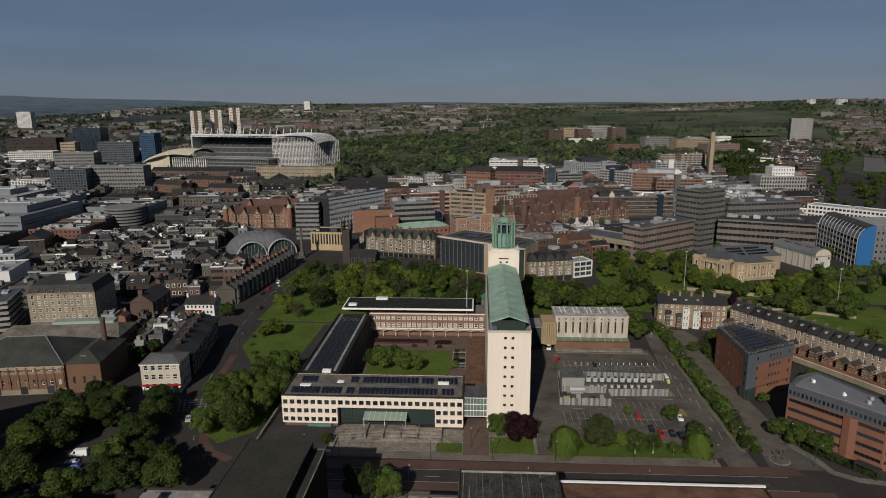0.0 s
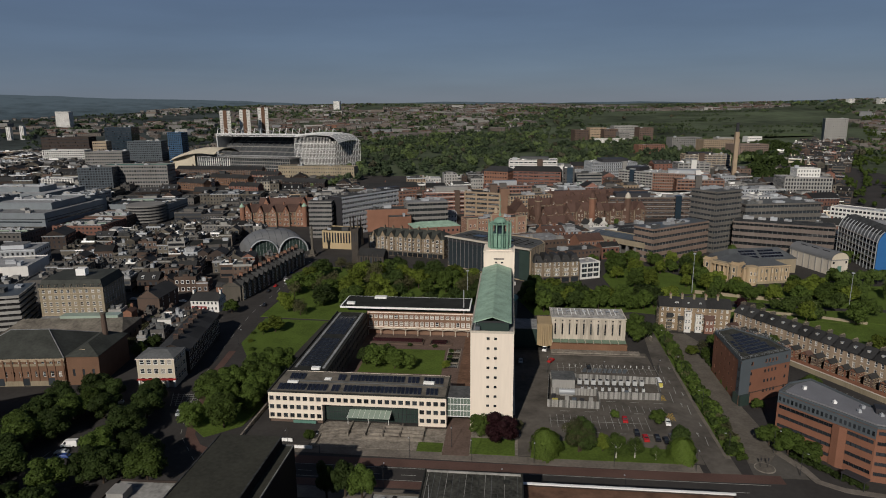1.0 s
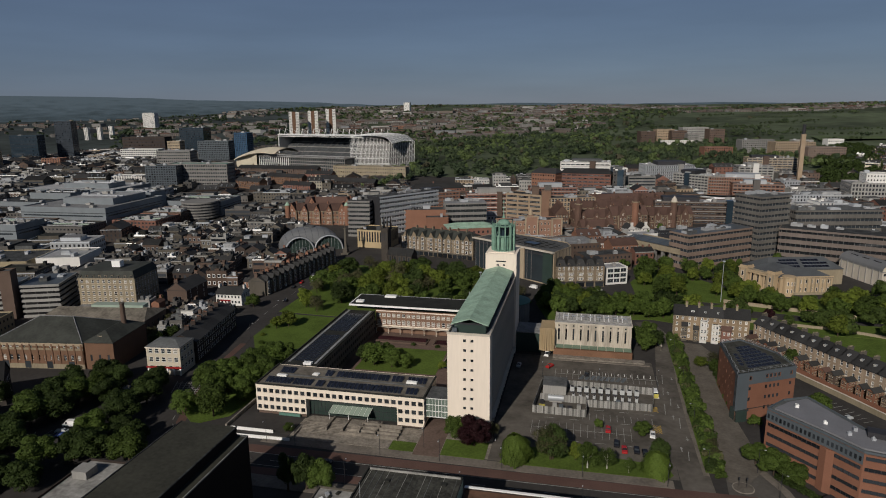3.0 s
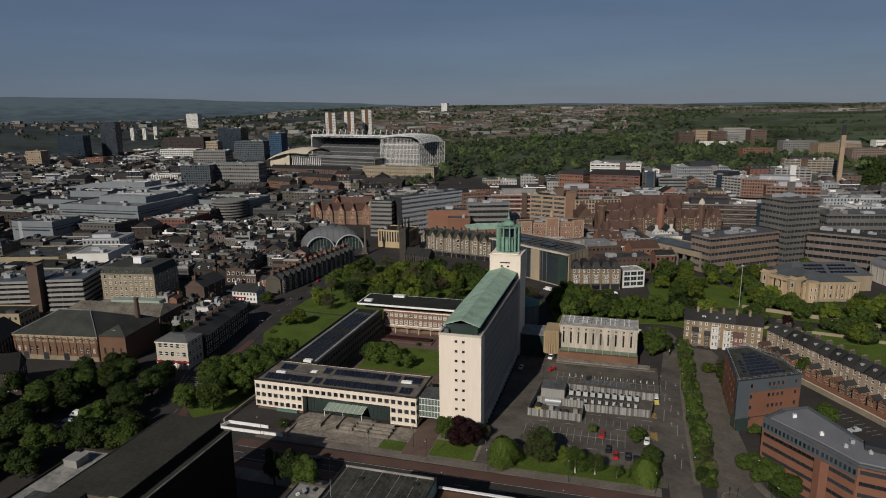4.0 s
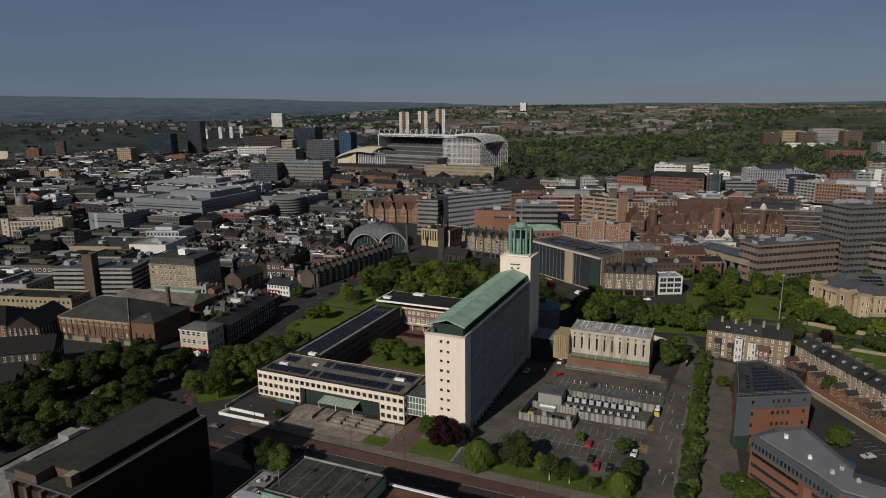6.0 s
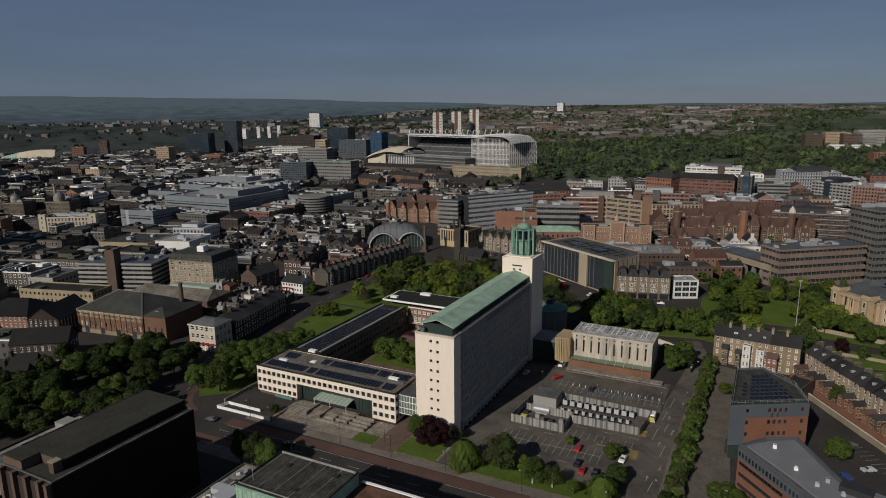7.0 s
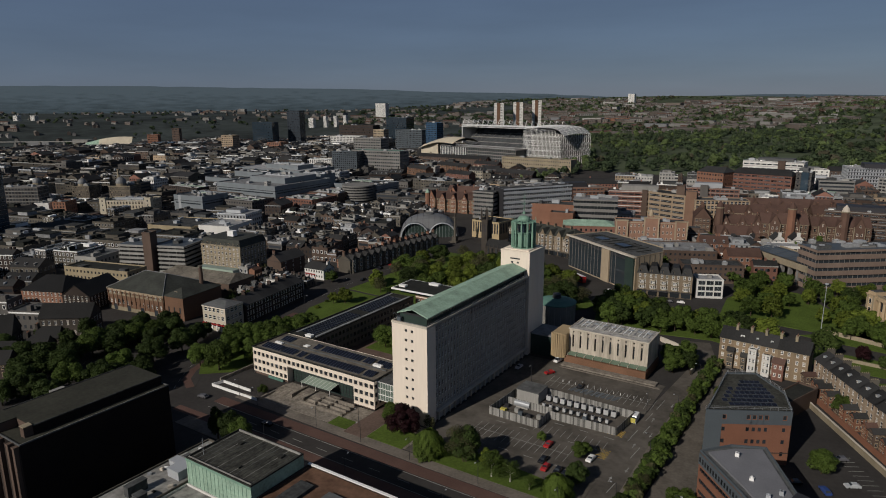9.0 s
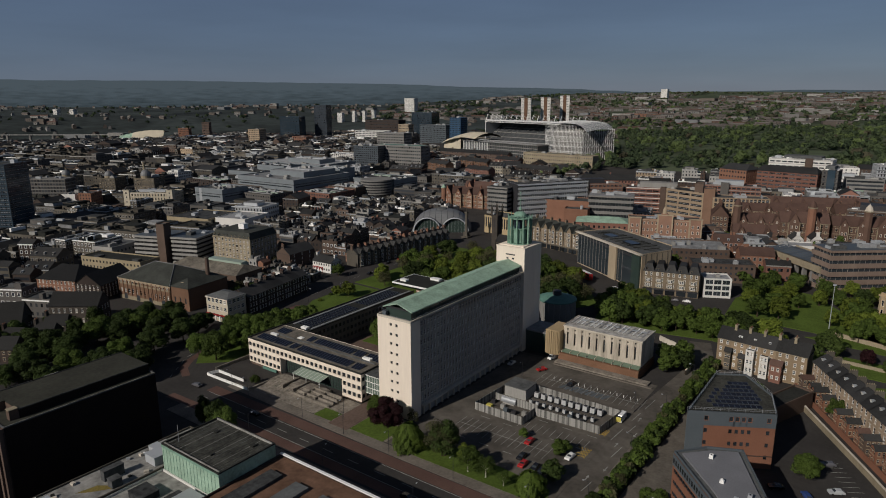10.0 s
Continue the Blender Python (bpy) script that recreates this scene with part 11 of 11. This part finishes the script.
hn.links.new(hnz.outputs["Fac"], hadd.inputs[0]), hn.links.new(hmap.outputs[0], hadd.inputs[2]), hn.links.new(hadd.outputs[0], hramp.inputs[0])
hramp.color_ramp.elements[0].position, hramp.color_ramp.elements[0].color = 0.4, (0.026, 0.036, 0.041, 1)
hramp.color_ramp.elements[1].position, hramp.color_ramp.elements[1].color = 1.0, (0.068, 0.09, 0.107, 1)
hsp, hsm, hth, hmx = hn.nodes.new("ShaderNodeTexNoise"), hn.nodes.new("ShaderNodeMapping"), hn.nodes.new("ShaderNodeMapRange"), hn.nodes.new("ShaderNodeMix")
hsm.inputs["Scale"].default_value = (0.03, 0.03, 0.11)
hsp.inputs["Detail"].default_value = 5
hth.inputs[1].default_value, hth.inputs[2].default_value, hth.inputs[4].default_value = 0.56, 0.74, 0.55
hmx.data_type = "RGBA"
hmx.inputs[7].default_value = (0.1, 0.105, 0.108, 1)
hn.links.new(htc.outputs["Object"], hsm.inputs[0]), hn.links.new(hsm.outputs[0], hsp.inputs["Vector"]), hn.links.new(hsp.outputs["Fac"], hth.inputs[0])
hn.links.new(hth.outputs[0], hmx.inputs[0]), hn.links.new(hramp.outputs[0], hmx.inputs[6]), hn.links.new(hmx.outputs[2], em.inputs[0])
hn.links.new(em.outputs[0], hn.nodes["Material Output"].inputs[0])
for ring, rad, lift, seed in ((0, 4330, -74, 1.0), (1, 4520, -36, 5.0), (2, 4750, 0, 2.0)):
    g = Geo()
    prev = None
    for i in range(281):
        deg = -45 + i * 0.5
        a = radians(deg)
        top = 128 + 82 * max(0.0, min(1.0, (deg - 14) / 36)) + lift + 20 * noise.noise(Vector((i * 0.045, seed, 0))) + 4 * noise.noise(Vector((i * 0.3, seed + 9, 0)))
        cur = (-rad * math.sin(a), rad * math.cos(a), top)
        if prev:
            g.poly([(cur[0], cur[1], -50), (prev[0], prev[1], -50), prev, cur])
        prev = cur
    solid("hill_backdrop", g, haze, "self-lit hill backdrop with blue-grey haze painted in", "backdrop", "structure")
